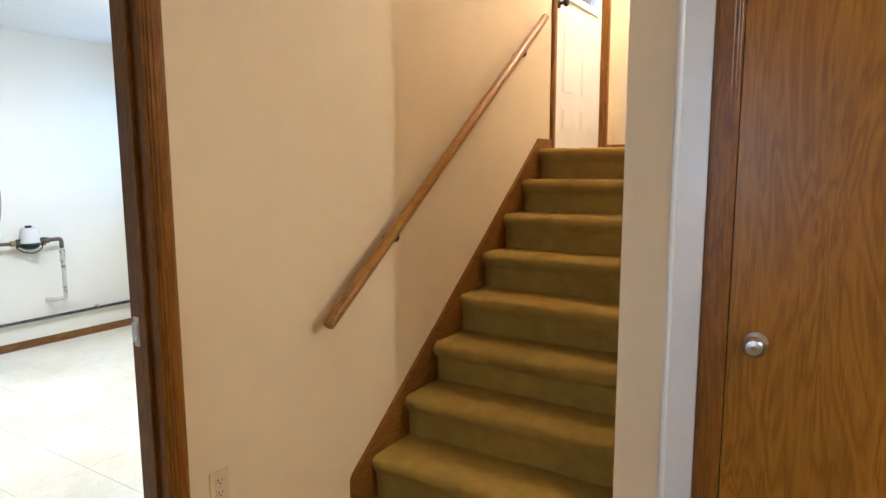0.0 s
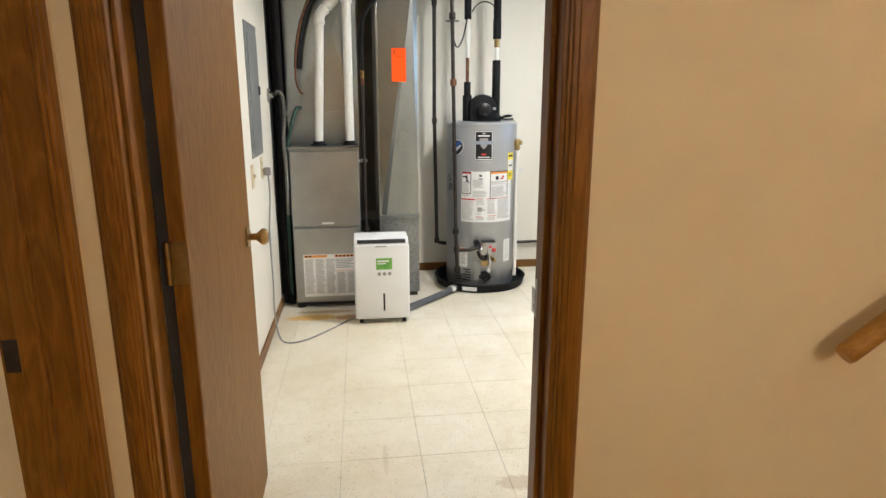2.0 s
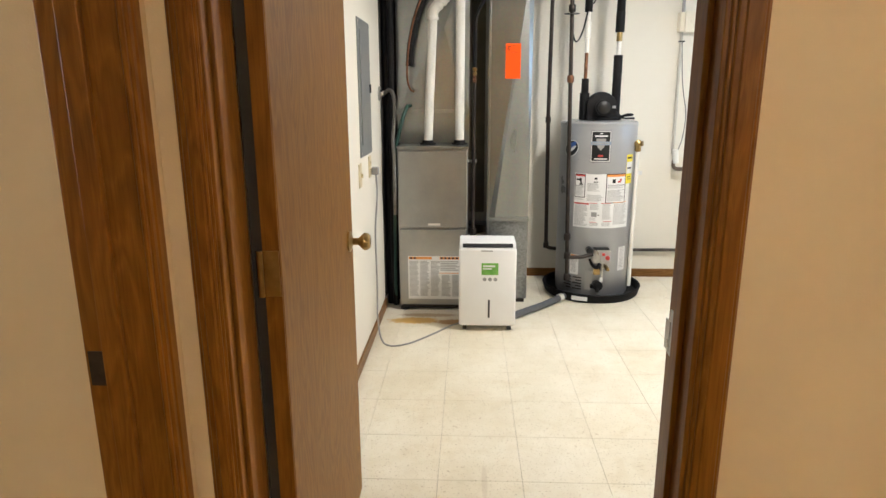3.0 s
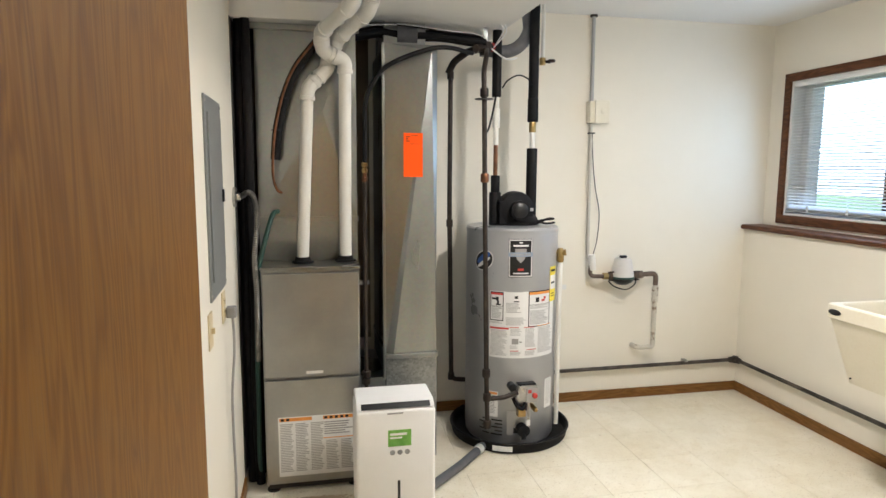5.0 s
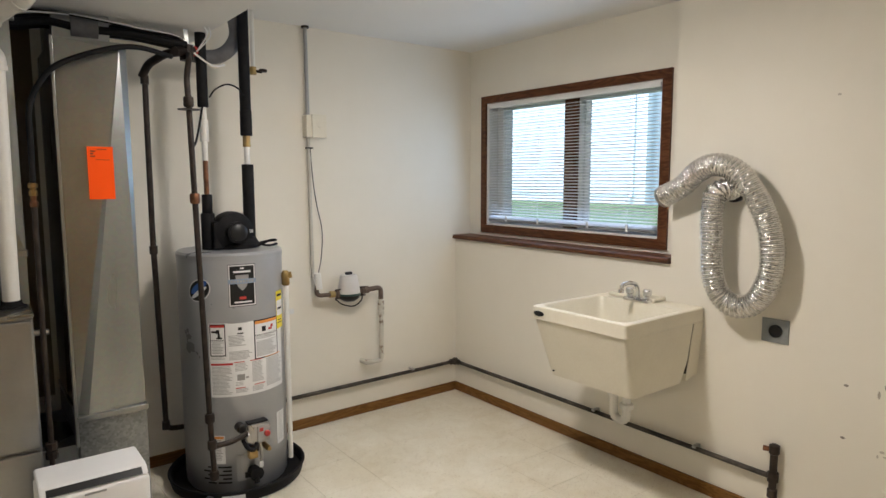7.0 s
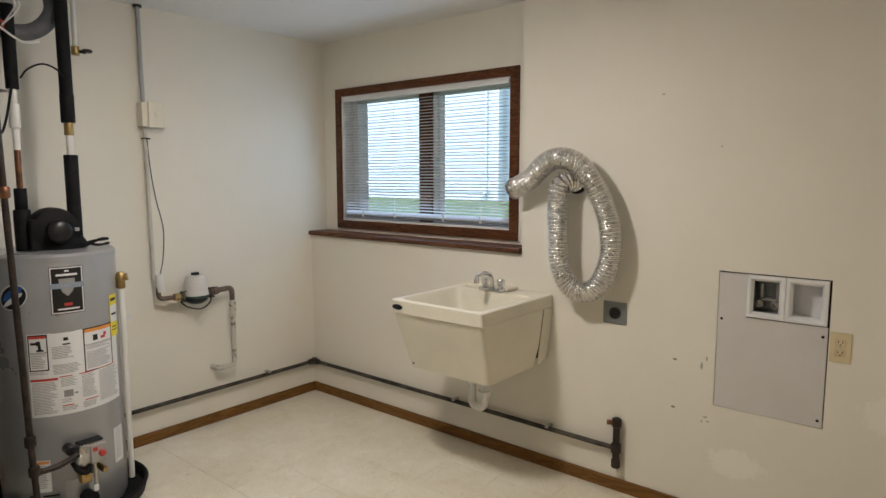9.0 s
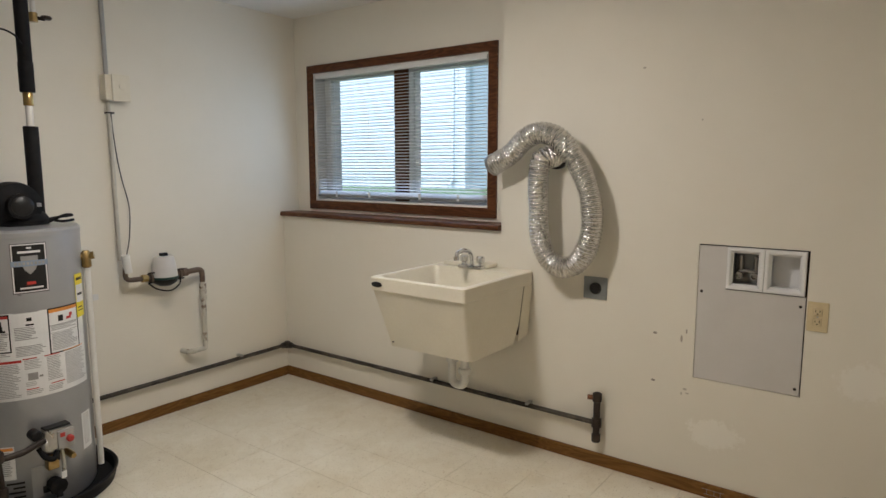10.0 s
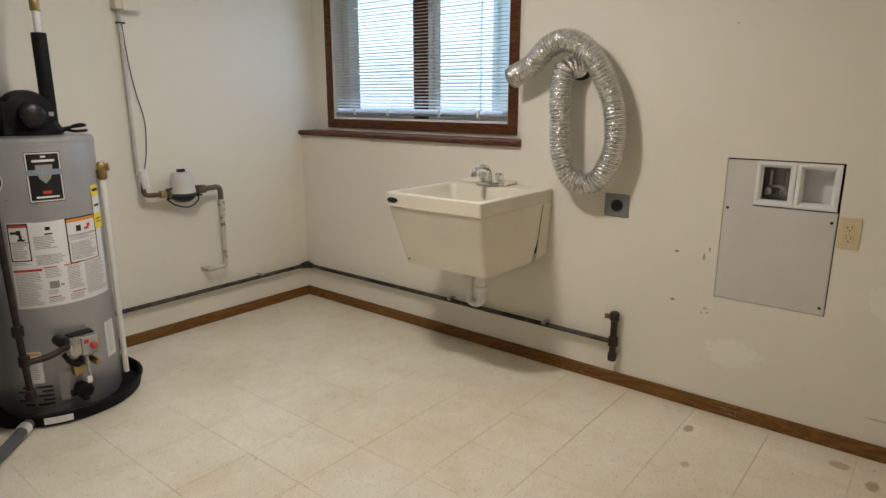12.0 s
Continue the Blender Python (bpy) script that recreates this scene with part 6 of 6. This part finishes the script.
def side_piece(outline, near, lift):
    """A piece against the tub's sloping side: near is the side by the door."""
    bm = prism(bmesh.new(), outline, "y", 0.0, 0.02)
    for v in bm.verts:
        k = (SZ - 0.066 - v.co.z) / (SZ - 0.626)
        v.co.y = SY0 + 0.007 + 0.023 * k - lift + v.co.y if near else SY1 - 0.007 - 0.028 * k + lift - v.co.y
    if not near:
        bmesh.ops.reverse_faces(bm, faces=bm.faces[:])
    return bm


for near in (True, False):
    part("wall_bracket", side_piece([(SX1 - 0.094, 0.565), (SX1, 0.585), (SX1, SZ - 0.068), (SX1 - 0.076, SZ - 0.068)], near, 0.004), M_SINK, sink)
    # thin dark strip drawn for the shaded slit between tub and bracket
    part("bracket_gap", side_piece([(SX1 - 0.0975, 0.60), (SX1 - 0.0935, 0.60), (SX1 - 0.0765, SZ - 0.07), (SX1 - 0.0795, SZ - 0.07)], near, 0.0006), M_DARK, sink)
ob = bmesh.new()
lathe(ob, [(1.0, 0.0), (1.0, 1.0), (0.9, 1.3), (0.0, 1.35)], (0, 0, 0), "z", 28)
bmesh.ops.transform(ob, matrix=Matrix.Translation((SX0 + 0.0015, 4.222, SZ - 0.034)) @ Matrix.Rotation(radians(-90), 4, "Y") @ Matrix.Diagonal((0.013, 0.033, 0.003, 1)), verts=ob.verts)
part("oval_badge", ob, M_INK, sink, "small black oval badge", True)
part("side_hole", lathe(bmesh.new(), [(0.004, 3.055), (0.004, 3.0625)], (0, 4.20, 0.585), "x", 10), M_INK, sink)
FY0 = 4.012
fa = base("faucet", (3.45, FY0, SZ), "chrome laundry faucet with two handles", "faucet")
part("base_plate", boxes((3.43, 3.49, FY0 - 0.072, FY0 + 0.072, SZ + 0.0005, SZ + 0.018), bevel=0.007), M_CHROME, fa, smooth=True)
part("spout", tube(bmesh.new(), bent([(3.458, FY0, SZ + 0.012), (3.455, FY0, SZ + 0.06), (3.44, FY0, SZ + 0.088), (3.385, FY0 + 0.004, SZ + 0.102), (3.335, FY0 + 0.006, SZ + 0.092), (3.328, FY0 + 0.006, SZ + 0.068)], 0.025, 6), 0.0105, 14), M_CHROME, fa, smooth=True)
part("aerator", tube(bmesh.new(), [(3.3285, FY0 + 0.006, SZ + 0.074), (3.328, FY0 + 0.006, SZ + 0.056)], 0.0145, 14), M_CHROME, fa, smooth=True)
for y in (FY0 - 0.05, FY0 + 0.05):
    part("handle", lathe(bmesh.new(), [(0.017, SZ + 0.018), (0.013, SZ + 0.03), (0.021, SZ + 0.034), (0.023, SZ + 0.058), (0.018, SZ + 0.066), (0.0, SZ + 0.067)], (3.462, y, 0), "z", 10), M_CHROME, fa, "chrome knob handle")
trap = base("sink_trap", (3.3, 3.98, 0.33), "white plastic drain trap under the sink", "pipe")
part("bend", tube(bmesh.new(), bent([(3.30, 4.02, 0.56), (3.30, 4.02, 0.345), (3.30, 3.945, 0.345), (3.30, 3.945, 0.525), (3.44, 3.945, 0.530), (RIGHT, 3.945, 0.532)], 0.037, 7), 0.021, 16), M_PVC, trap, smooth=True)
for p in ((3.30, 4.02, 0.475), (3.30, 3.945, 0.425)):
    part("slip_nut", lathe(bmesh.new(), [(0.031, p[2] - 0.014), (0.033, p[2] - 0.01), (0.033, p[2] + 0.01), (0.028, p[2] + 0.014)], (p[0], p[1], 0), "z", 12), M_PVC, trap)
part("wall_flange", lathe(bmesh.new(), [(0.04, RIGHT), (0.038, RIGHT - 0.006), (0.022, RIGHT - 0.01)], (0, 3.945, 0.532), "x", 20), M_PVC, trap, smooth=True)

# flexible dryer hose
dryer = base("dryer_hose", (RIGHT, 3.57, 1.45), "crinkled silver foil dryer hose looped against the wall", "hose")
HXW = RIGHT - 0.095
loop = smooth_line([(HXW + 0.005, 3.905, 1.437), (HXW - 0.01, 3.80, 1.485), (HXW - 0.02, 3.715, 1.555), (HXW - 0.025, 3.635, 1.583), (HXW - 0.02, 3.545, 1.555), (HXW - 0.01, 3.465, 1.463), (HXW, 3.402, 1.325), (HXW, 3.378, 1.18),
                    (HXW, 3.402, 1.055), (HXW, 3.46, 0.978), (HXW - 0.005, 3.54, 0.965), (HXW - 0.01, 3.605, 1.02), (HXW - 0.012, 3.635, 1.12), (HXW - 0.012, 3.643, 1.25), (HXW - 0.015, 3.645, 1.38), (HXW - 0.005, 3.635, 1.455), (HXW + 0.05, 3.605, 1.475), (RIGHT - 0.005, 3.60, 1.475)], 30)


def evenly(line, step):
    """The same line, cut into equal short steps."""
    out, left = [Vector(line[0])], step
    for a, b in zip(line, line[1:]):
        a, b = Vector(a), Vector(b)
        while (b - a).length > left:
            a = a + (b - a).normalized() * left
            out.append(a)
            left = step
        left -= (b - a).length
    return out


loop = evenly(loop, 0.0033)
bm = bmesh.new()
rr = random.Random(5)
n_ring = len(loop)
RIDGE = (-0.0030, 0.0018, 0.0042, 0.0020, -0.0028)
tube(bm, loop, lambda q: 0.0475 + RIDGE[int(q * (n_ring - 1) + 0.5) % 5] + 0.0012 * math.sin(q * 61), 30)
for v in bm.verts:
    v.co += Vector((rr.uniform(-1, 1), rr.uniform(-1, 1), rr.uniform(-1, 1))) * 0.0009
part("foil_tube", bm, M_FOIL, dryer)
part("clamp_ring", tube(bmesh.new(), [(HXW + 0.005, 3.912, 1.434), (HXW + 0.003, 3.898, 1.440)], 0.0545, 28), M_STEEL, dryer, smooth=True)
part("wall_collar", lathe(bmesh.new(), [(0.060, RIGHT), (0.060, RIGHT - 0.02), (0.056, RIGHT - 0.022)], (0, 3.60, 1.475), "x", 28), M_INK, dryer, smooth=True)

# dryer receptacle
rec = base("dryer_receptacle", (RIGHT, 3.39, 0.863), "grey steel dryer receptacle plate with a black socket", "outlet")
part("plate", boxes((RIGHT - 0.007, RIGHT, 3.333, 3.448, 0.811, 0.916), bevel=0.002), M_PANELGREY, rec)
part("socket", lathe(bmesh.new(), [(0.028, RIGHT - 0.0072), (0.028, RIGHT - 0.012), (0.024, RIGHT - 0.0125), (0.022, RIGHT - 0.009), (0.0, RIGHT - 0.009)], (0, 3.388, 0.863), "x", 28), M_INK, rec, smooth=True)

# access panel with washer box
AY0, AY1, AZ0, AZ1 = ACC
ap = base("access_panel", (RIGHT, 2.72, AZ0), "pale grey access panel loosely cut into the wall", "panel")
part("board", boxes((RIGHT - 0.001, RIGHT + 0.010, AY0 + 0.0045, AY1 - 0.003, AZ0 + 0.003, 0.922), (RIGHT - 0.001, RIGHT + 0.010, 2.824, AY1 - 0.003, 0.922, AZ1 - 0.006)), M_DULLPANEL, ap)
for y, z in ((AY1 - 0.018, 0.905), (AY0 + 0.02, 0.885), (AY0 + 0.02, AZ0 + 0.03)):
    part("screw", lathe(bmesh.new(), [(0.006, RIGHT - 0.001), (0.005, RIGHT - 0.004)], (0, y, z), "x", 12), M_IRON, ap)
structure("access_cavity", boxes((RIGHT + 0.1, RIGHT + 0.118, AY0, AY1, AZ0, AZ1), (RIGHT + 0.012, RIGHT + 0.1, AY0, AY0 + 0.003, AZ0, AZ1), (RIGHT + 0.012, RIGHT + 0.1, AY1 - 0.003, AY1, AZ0, AZ1), (RIGHT + 0.012, RIGHT + 0.1, AY0, AY1, AZ1 - 0.003, AZ1)), M_DARK, "dark rough wall cavity behind the access panel")
wb = base("washer_box", (RIGHT, 2.68, 0.926), "white plastic washer supply box with two bays", "supply box")
WY = (2.536, 2.683, 2.823)


def bezel(y0, y1, z0, z1, w=0.024):
    """A mitred plastic surround: rounded outer edge, flat face, and a slope down into the bay."""
    bm = bmesh.new()
    rings = [[bm.verts.new((RIGHT - d, y, z)) for y, z in ((y0 + k, z0 + k), (y1 - k, z0 + k), (y1 - k, z1 - k), (y0 + k, z1 - k))]
             for k, d in ((0, -0.004), (0, 0.006), (0.002, 0.009), (0.005, 0.010), (w * 0.5, 0.010), (w * 0.62, 0.008), (w, -0.004), (w - 0.001, -0.006))]
    for p, q in zip(rings, rings[1:]):
        for i in range(4):
            bm.faces.new((p[i], q[i], q[(i + 1) % 4], p[(i + 1) % 4]))
    return bm


for a, b in ((WY[0], WY[1] - 0.0005), (WY[1] + 0.0005, WY[2])):
    part("face_frame", bezel(a, b, 0.927, 1.101), M_PLASTIC, wb)
for a, b, mat in ((WY[0] + 0.022, WY[1] - 0.018, M_PLASTIC), (WY[1] + 0.022, WY[2] - 0.018, M_PANELGREY)):
    part("bay", boxes((RIGHT + 0.075, RIGHT + 0.079, a, b, 0.945, 1.084), (RIGHT + 0.004, RIGHT + 0.075, a - 0.003, a, 0.945, 1.084), (RIGHT + 0.004, RIGHT + 0.075, b, b + 0.003, 0.945, 1.084), (RIGHT + 0.004, RIGHT + 0.075, a, b, 0.942, 0.945), (RIGHT + 0.004, RIGHT + 0.075, a, b, 1.084, 1.087)), mat, wb)
for y in (2.725, 2.782):
    v = part("valve", tube(bmesh.new(), [(RIGHT + 0.06, y, 1.06), (RIGHT + 0.06, y, 0.985)], 0.009, 12), M_STEEL, wb, "chrome supply valve", True)
    part("hose_thread", lathe(bmesh.new(), [(0.015, RIGHT + 0.06), (0.015, RIGHT + 0.022), (0.010, RIGHT + 0.021), (0.008, RIGHT + 0.04)], (0, y, 0.982), "x", 16), M_STEEL, v, smooth=True)
part("cross_link", tube(bmesh.new(), [(RIGHT + 0.05, 2.725, 0.996), (RIGHT + 0.04, 2.753, 1.003), (RIGHT + 0.05, 2.782, 0.996)], 0.007, 10), M_STEEL, wb, smooth=True)
duplex_outlet((RIGHT, 2.4885, 0.854), ("x", -1), "ivory duplex wall outlet beside the access panel")

# black pipe along the wall foot with its end fitting
wp = base("wall_pipe", (RIGHT, 5.0, 0.2), "dark iron pipe running low along two walls", "pipe")
part("run_far", tube(bmesh.new(), [(1.75, FAR - 0.035, 0.214), (RIGHT - 0.035, FAR - 0.035, 0.222)], 0.0118, 12), M_DIRTY, wp, smooth=True)
part("run_right", tube(bmesh.new(), [(RIGHT - 0.033, FAR - 0.035, 0.222), (RIGHT - 0.033, 4.6, 0.224), (RIGHT - 0.033, 3.36, 0.222)], 0.0118, 12), M_DIRTY, wp, smooth=True)
part("elbow", lathe(tube(bmesh.new(), [(RIGHT - 0.075, FAR - 0.035, 0.222), (RIGHT - 0.033, FAR - 0.035, 0.222), (RIGHT - 0.033, FAR - 0.075, 0.222)], 0.020, 12), [(0.019, 0.2), (0.019, 0.243)], (RIGHT - 0.033, FAR - 0.035, 0), "z", 12), M_DIRTY, wp, smooth=True)
for y in (4.33, 3.72):
    part("clamp", boxes((RIGHT - 0.05, RIGHT, y - 0.009, y + 0.009, 0.228, 0.241), (RIGHT - 0.012, RIGHT, y - 0.012, y + 0.012, 0.205, 0.2275), bevel=0.002), M_STEEL, wp)
part("clamp", boxes((3.16, 3.18, FAR - 0.05, FAR, 0.228, 0.241), bevel=0.002), M_STEEL, wp)
part("riser", lathe(bmesh.new(), [(0.017, 0.128), (0.021, 0.132), (0.021, 0.165), (0.016, 0.17), (0.016, 0.20), (0.023, 0.203), (0.023, 0.243), (0.016, 0.246), (0.016, 0.325), (0.022, 0.33), (0.022, 0.366), (0.012, 0.372), (0.0, 0.374)], (RIGHT - 0.033, 3.352, 0), "z", 14), M_IRON, wp, "rusty iron tee fitting", True)
part("side_plug", tube(bmesh.new(), [(RIGHT - 0.033, 3.36, 0.345), (RIGHT - 0.045, 3.395, 0.345)], 0.012, 10), M_COPPER, wp, smooth=True)

# sprinkler timer / pump assembly on the far wall
cond = base("surface_conduit", (2.43, FAR, 0.9), "painted surface conduit dropping down the far wall", "conduit")
part("upper_conduit", tube(bmesh.new(), [(2.448, FAR - 0.016, TOP - 0.012), (2.452, FAR - 0.016, 1.89)], 0.011, 12), M_PALEGREY, cond, "grey conduit", True)
part("ceiling_flange", lathe(bmesh.new(), [(0.022, TOP - 0.012), (0.022, TOP)], (2.448, FAR - 0.016, 0), "z", 14), M_IRON, cond)
part("lower_conduit", tube(bmesh.new(), [(2.452, FAR - 0.016, 1.765), (2.458, FAR - 0.018, 0.93)], 0.011, 12), M_CONDUIT, cond, "cream painted conduit", True)
part("strap", boxes((2.438, 2.476, FAR - 0.028, FAR, 1.70, 1.708)), M_INK, cond)
eb = base("disconnect_box", (2.49, FAR, 1.76), "ivory switch box on the far wall conduit", "switch")
part("box", boxes((2.422, 2.540, FAR - 0.062, FAR, 1.765, 1.893), bevel=0.004), M_SINK, eb)
part("cover", boxes((2.452, 2.544, FAR - 0.074, FAR - 0.0625, 1.761, 1.897), bevel=0.003), M_SINK, eb)
part("recess_ring", lathe(bmesh.new(), [(0.018, FAR - 0.0745), (0.018, FAR - 0.077), (0.014, FAR - 0.078)], (2.503, 0, 1.835), "y", 20), M_SINK, eb, smooth=True)
thing("thermostat_wire", tube(bmesh.new(), smooth_line([(2.456, FAR - 0.03, 1.70), (2.47, FAR - 0.012, 1.60), (2.482, FAR - 0.010, 1.48), (2.50, FAR - 0.010, 1.36), (2.53, FAR - 0.010, 1.21), (2.52, FAR - 0.012, 1.05), (2.49, FAR - 0.025, 0.95)], 8), 0.0030, 8), M_GREYWIRE, "thin dark grey wire sagging beside the conduit", "wire", smooth=True)
pu = base("pressure_regulator", (2.66, 5.53, 0.8), "grey domed regulator on iron pipes against the wall", "regulator")
PYR = 5.535
part("inlet", tube(bmesh.new(), bent([(2.455, PYR, 0.945), (2.445, PYR, 0.83), (2.60, PYR, 0.825)], 0.035), 0.013, 14), M_RUSTY, pu, "dark iron inlet pipe", True)
part("inlet_sleeve", tube(bmesh.new(), [(2.462, PYR - 0.004, 0.87), (2.452, PYR - 0.004, 0.965)], 0.021, 14), M_PVC, pu, smooth=True)
part("brass_union", tube(bmesh.new(), [(2.535, PYR, 0.828), (2.565, PYR, 0.826)], 0.021, 8), M_BRASS, pu)
part("body", lathe(bmesh.new(), [(0.0, 0.770), (0.035, 0.774), (0.06, 0.79), (0.068, 0.803), (0.07, 0.812), (0.0, 0.813)], (2.665, PYR, 0), "z", 28), M_INK, pu, "black lower body", True)
part("green_ring", lathe(bmesh.new(), [(0.071, 0.813), (0.073, 0.818), (0.071, 0.825)], (2.665, PYR, 0), "z", 28), M_HOSEGREEN, pu, smooth=True)
part("dome", lathe(bmesh.new(), [(0.070, 0.8252), (0.064, 0.87), (0.054, 0.925), (0.047, 0.936), (0.0, 0.938)], (2.665, PYR, 0), "z", 32), M_DULLPANEL, pu, "pale grey plastic dome", True)
part("cap", boxes((2.645, 2.685, PYR - 0.012, PYR + 0.012, 0.9385, 0.955), bevel=0.003), M_INK, pu)
part("cable_loop", tube(bmesh.new(), smooth_line([(2.56, PYR - 0.02, 0.80), (2.60, PYR - 0.035, 0.765), (2.67, PYR - 0.045, 0.748), (2.73, PYR - 0.035, 0.775), (2.75, PYR - 0.015, 0.815)], 7), 0.004, 8), M_BLACK, pu, smooth=True)
part("outlet_pipe", tube(bmesh.new(), bent([(2.72, PYR, 0.828), (2.895, PYR, 0.835), (2.895, PYR, 0.76)], 0.03), 0.0155, 14), M_RUSTY, pu, smooth=True)
for x in (2.578, 2.748):
    part("bolt_flange", tube(bmesh.new(), [(x, PYR, 0.827), (x + 0.012, PYR, 0.8275)], 0.028, 12), M_RUSTY, pu)
    for dz in (-0.026, 0.026):
        part("bolt", tube(bmesh.new(), [(x - 0.012, PYR - 0.012, 0.827 + dz), (x + 0.026, PYR - 0.012, 0.827 + dz)], 0.005, 6), M_IRON, pu)
part("union", tube(bmesh.new(), [(2.77, PYR, 0.83), (2.80, PYR, 0.831)], 0.024, 8), M_RUSTY, pu)
part("drop_pipe", tube(bmesh.new(), bent([(2.895, PYR, 0.77), (2.895, PYR, 0.375), (2.89, PYR, 0.36), (2.82, PYR + 0.02, 0.352)], 0.03), 0.0145, 14), M_PAINTPIPE, pu, "flaking painted drop pipe", True)
for z in (0.70, 0.665, 0.735):
    part("coupling", lathe(bmesh.new(), [(0.02, z - 0.013), (0.02, z + 0.013)], (2.895, PYR, 0), "z", 12), M_PAINTPIPE, pu)
part("wall_elbow", tube(bmesh.new(), [(2.835, PYR + 0.015, 0.353), (2.80, PYR + 0.03, 0.352), (2.795, FAR, 0.352)], 0.0165, 12), M_PAINTPIPE, pu, smooth=True)

# baseboards
def baseboard(name, x0, x1, y0, y1, material):
    bm = boxes((x0, x1, y0, y1, 0.0, 0.062), bevel=0.002)
    return structure(name, bm, material, "stained oak baseboard with scuffs at the wall foot")


baseboard("baseboard_far", LEFT + 0.012, RIGHT - 0.012, FAR - 0.011, FAR, M_BASE_X)
baseboard("baseboard_right", RIGHT - 0.011, RIGHT, 2.173, FAR, M_BASE_Y)
baseboard("baseboard_left", LEFT, LEFT + 0.011, 2.12, 4.855, M_BASE_Y)
baseboard("baseboard_near", DOOR_R + 0.07, 1.95, NEAR + 0.012, NEAR + 0.023, M_BASE_X)
bb = bpy.data.objects["baseboard_right"]
bars(bb, (RIGHT - 0.0112, 2.87, 0.008), (0, -1, 0), (0, 0, 1), [(0.0, 0.09, 0.03, 0.0315), (0.01, 0.08, 0.008, 0.0095), (0.02, 0.0215, 0.01, 0.03), (0.05, 0.0515, 0.008, 0.032), (0.075, 0.0765, 0.01, 0.03)], M_GREYINK, name="chalk_mark")

# ---- floor tiles ----
TS = 0.3048
OX, OY = 3.320, 3.567
floor = bpy.data.objects["floor"]


def tile_mesh(x0, x1, y0, y1):
    bm = bmesh.new()
    e = 0.0008
    lo = [bm.verts.new(p) for p in ((x0, y0, -0.0049), (x1, y0, -0.0049), (x1, y1, -0.0049), (x0, y1, -0.0049))]
    mi = [bm.verts.new(p) for p in ((x0, y0, -0.0008), (x1, y0, -0.0008), (x1, y1, -0.0008), (x0, y1, -0.0008))]
    hi = [bm.verts.new(p) for p in ((x0 + e, y0 + e, 0), (x1 - e, y0 + e, 0), (x1 - e, y1 - e, 0), (x0 + e, y1 - e, 0))]
    for a, b in ((lo, mi), (mi, hi)):
        for i in range(4):
            bm.faces.new((a[i], a[(i + 1) % 4], b[(i + 1) % 4], b[i]))
    bm.faces.new(hi)
    me = bpy.data.meshes.new("tile")
    bm.to_mesh(me)
    bm.free()
    me.materials.append(M_TILE)
    return me


shared = {}
for i in range(-1, 11):
    for j in range(-8, 7):
        x0, x1 = OX - TS * (i + 1), OX - TS * i
        y0, y1 = OY + TS * j, OY + TS * (j + 1)
        x0, x1, y0, y1 = max(x0, LEFT), min(x1, RIGHT), max(y0, HALL + 0.06), min(y1, FAR)
        if x1 - x0 < 0.01 or y1 - y0 < 0.01:
            continue
        key = (round(x1 - x0, 4), round(y1 - y0, 4))
        g = 0.0006
        if key not in shared:
            shared[key] = tile_mesh(-key[0] / 2 + g, key[0] / 2 - g, -key[1] / 2 + g, key[1] / 2 - g)
        t = new("tile", shared[key])
        t.parent = floor
        t.location = ((x0 + x1) / 2, (y0 + y1) / 2, 0)
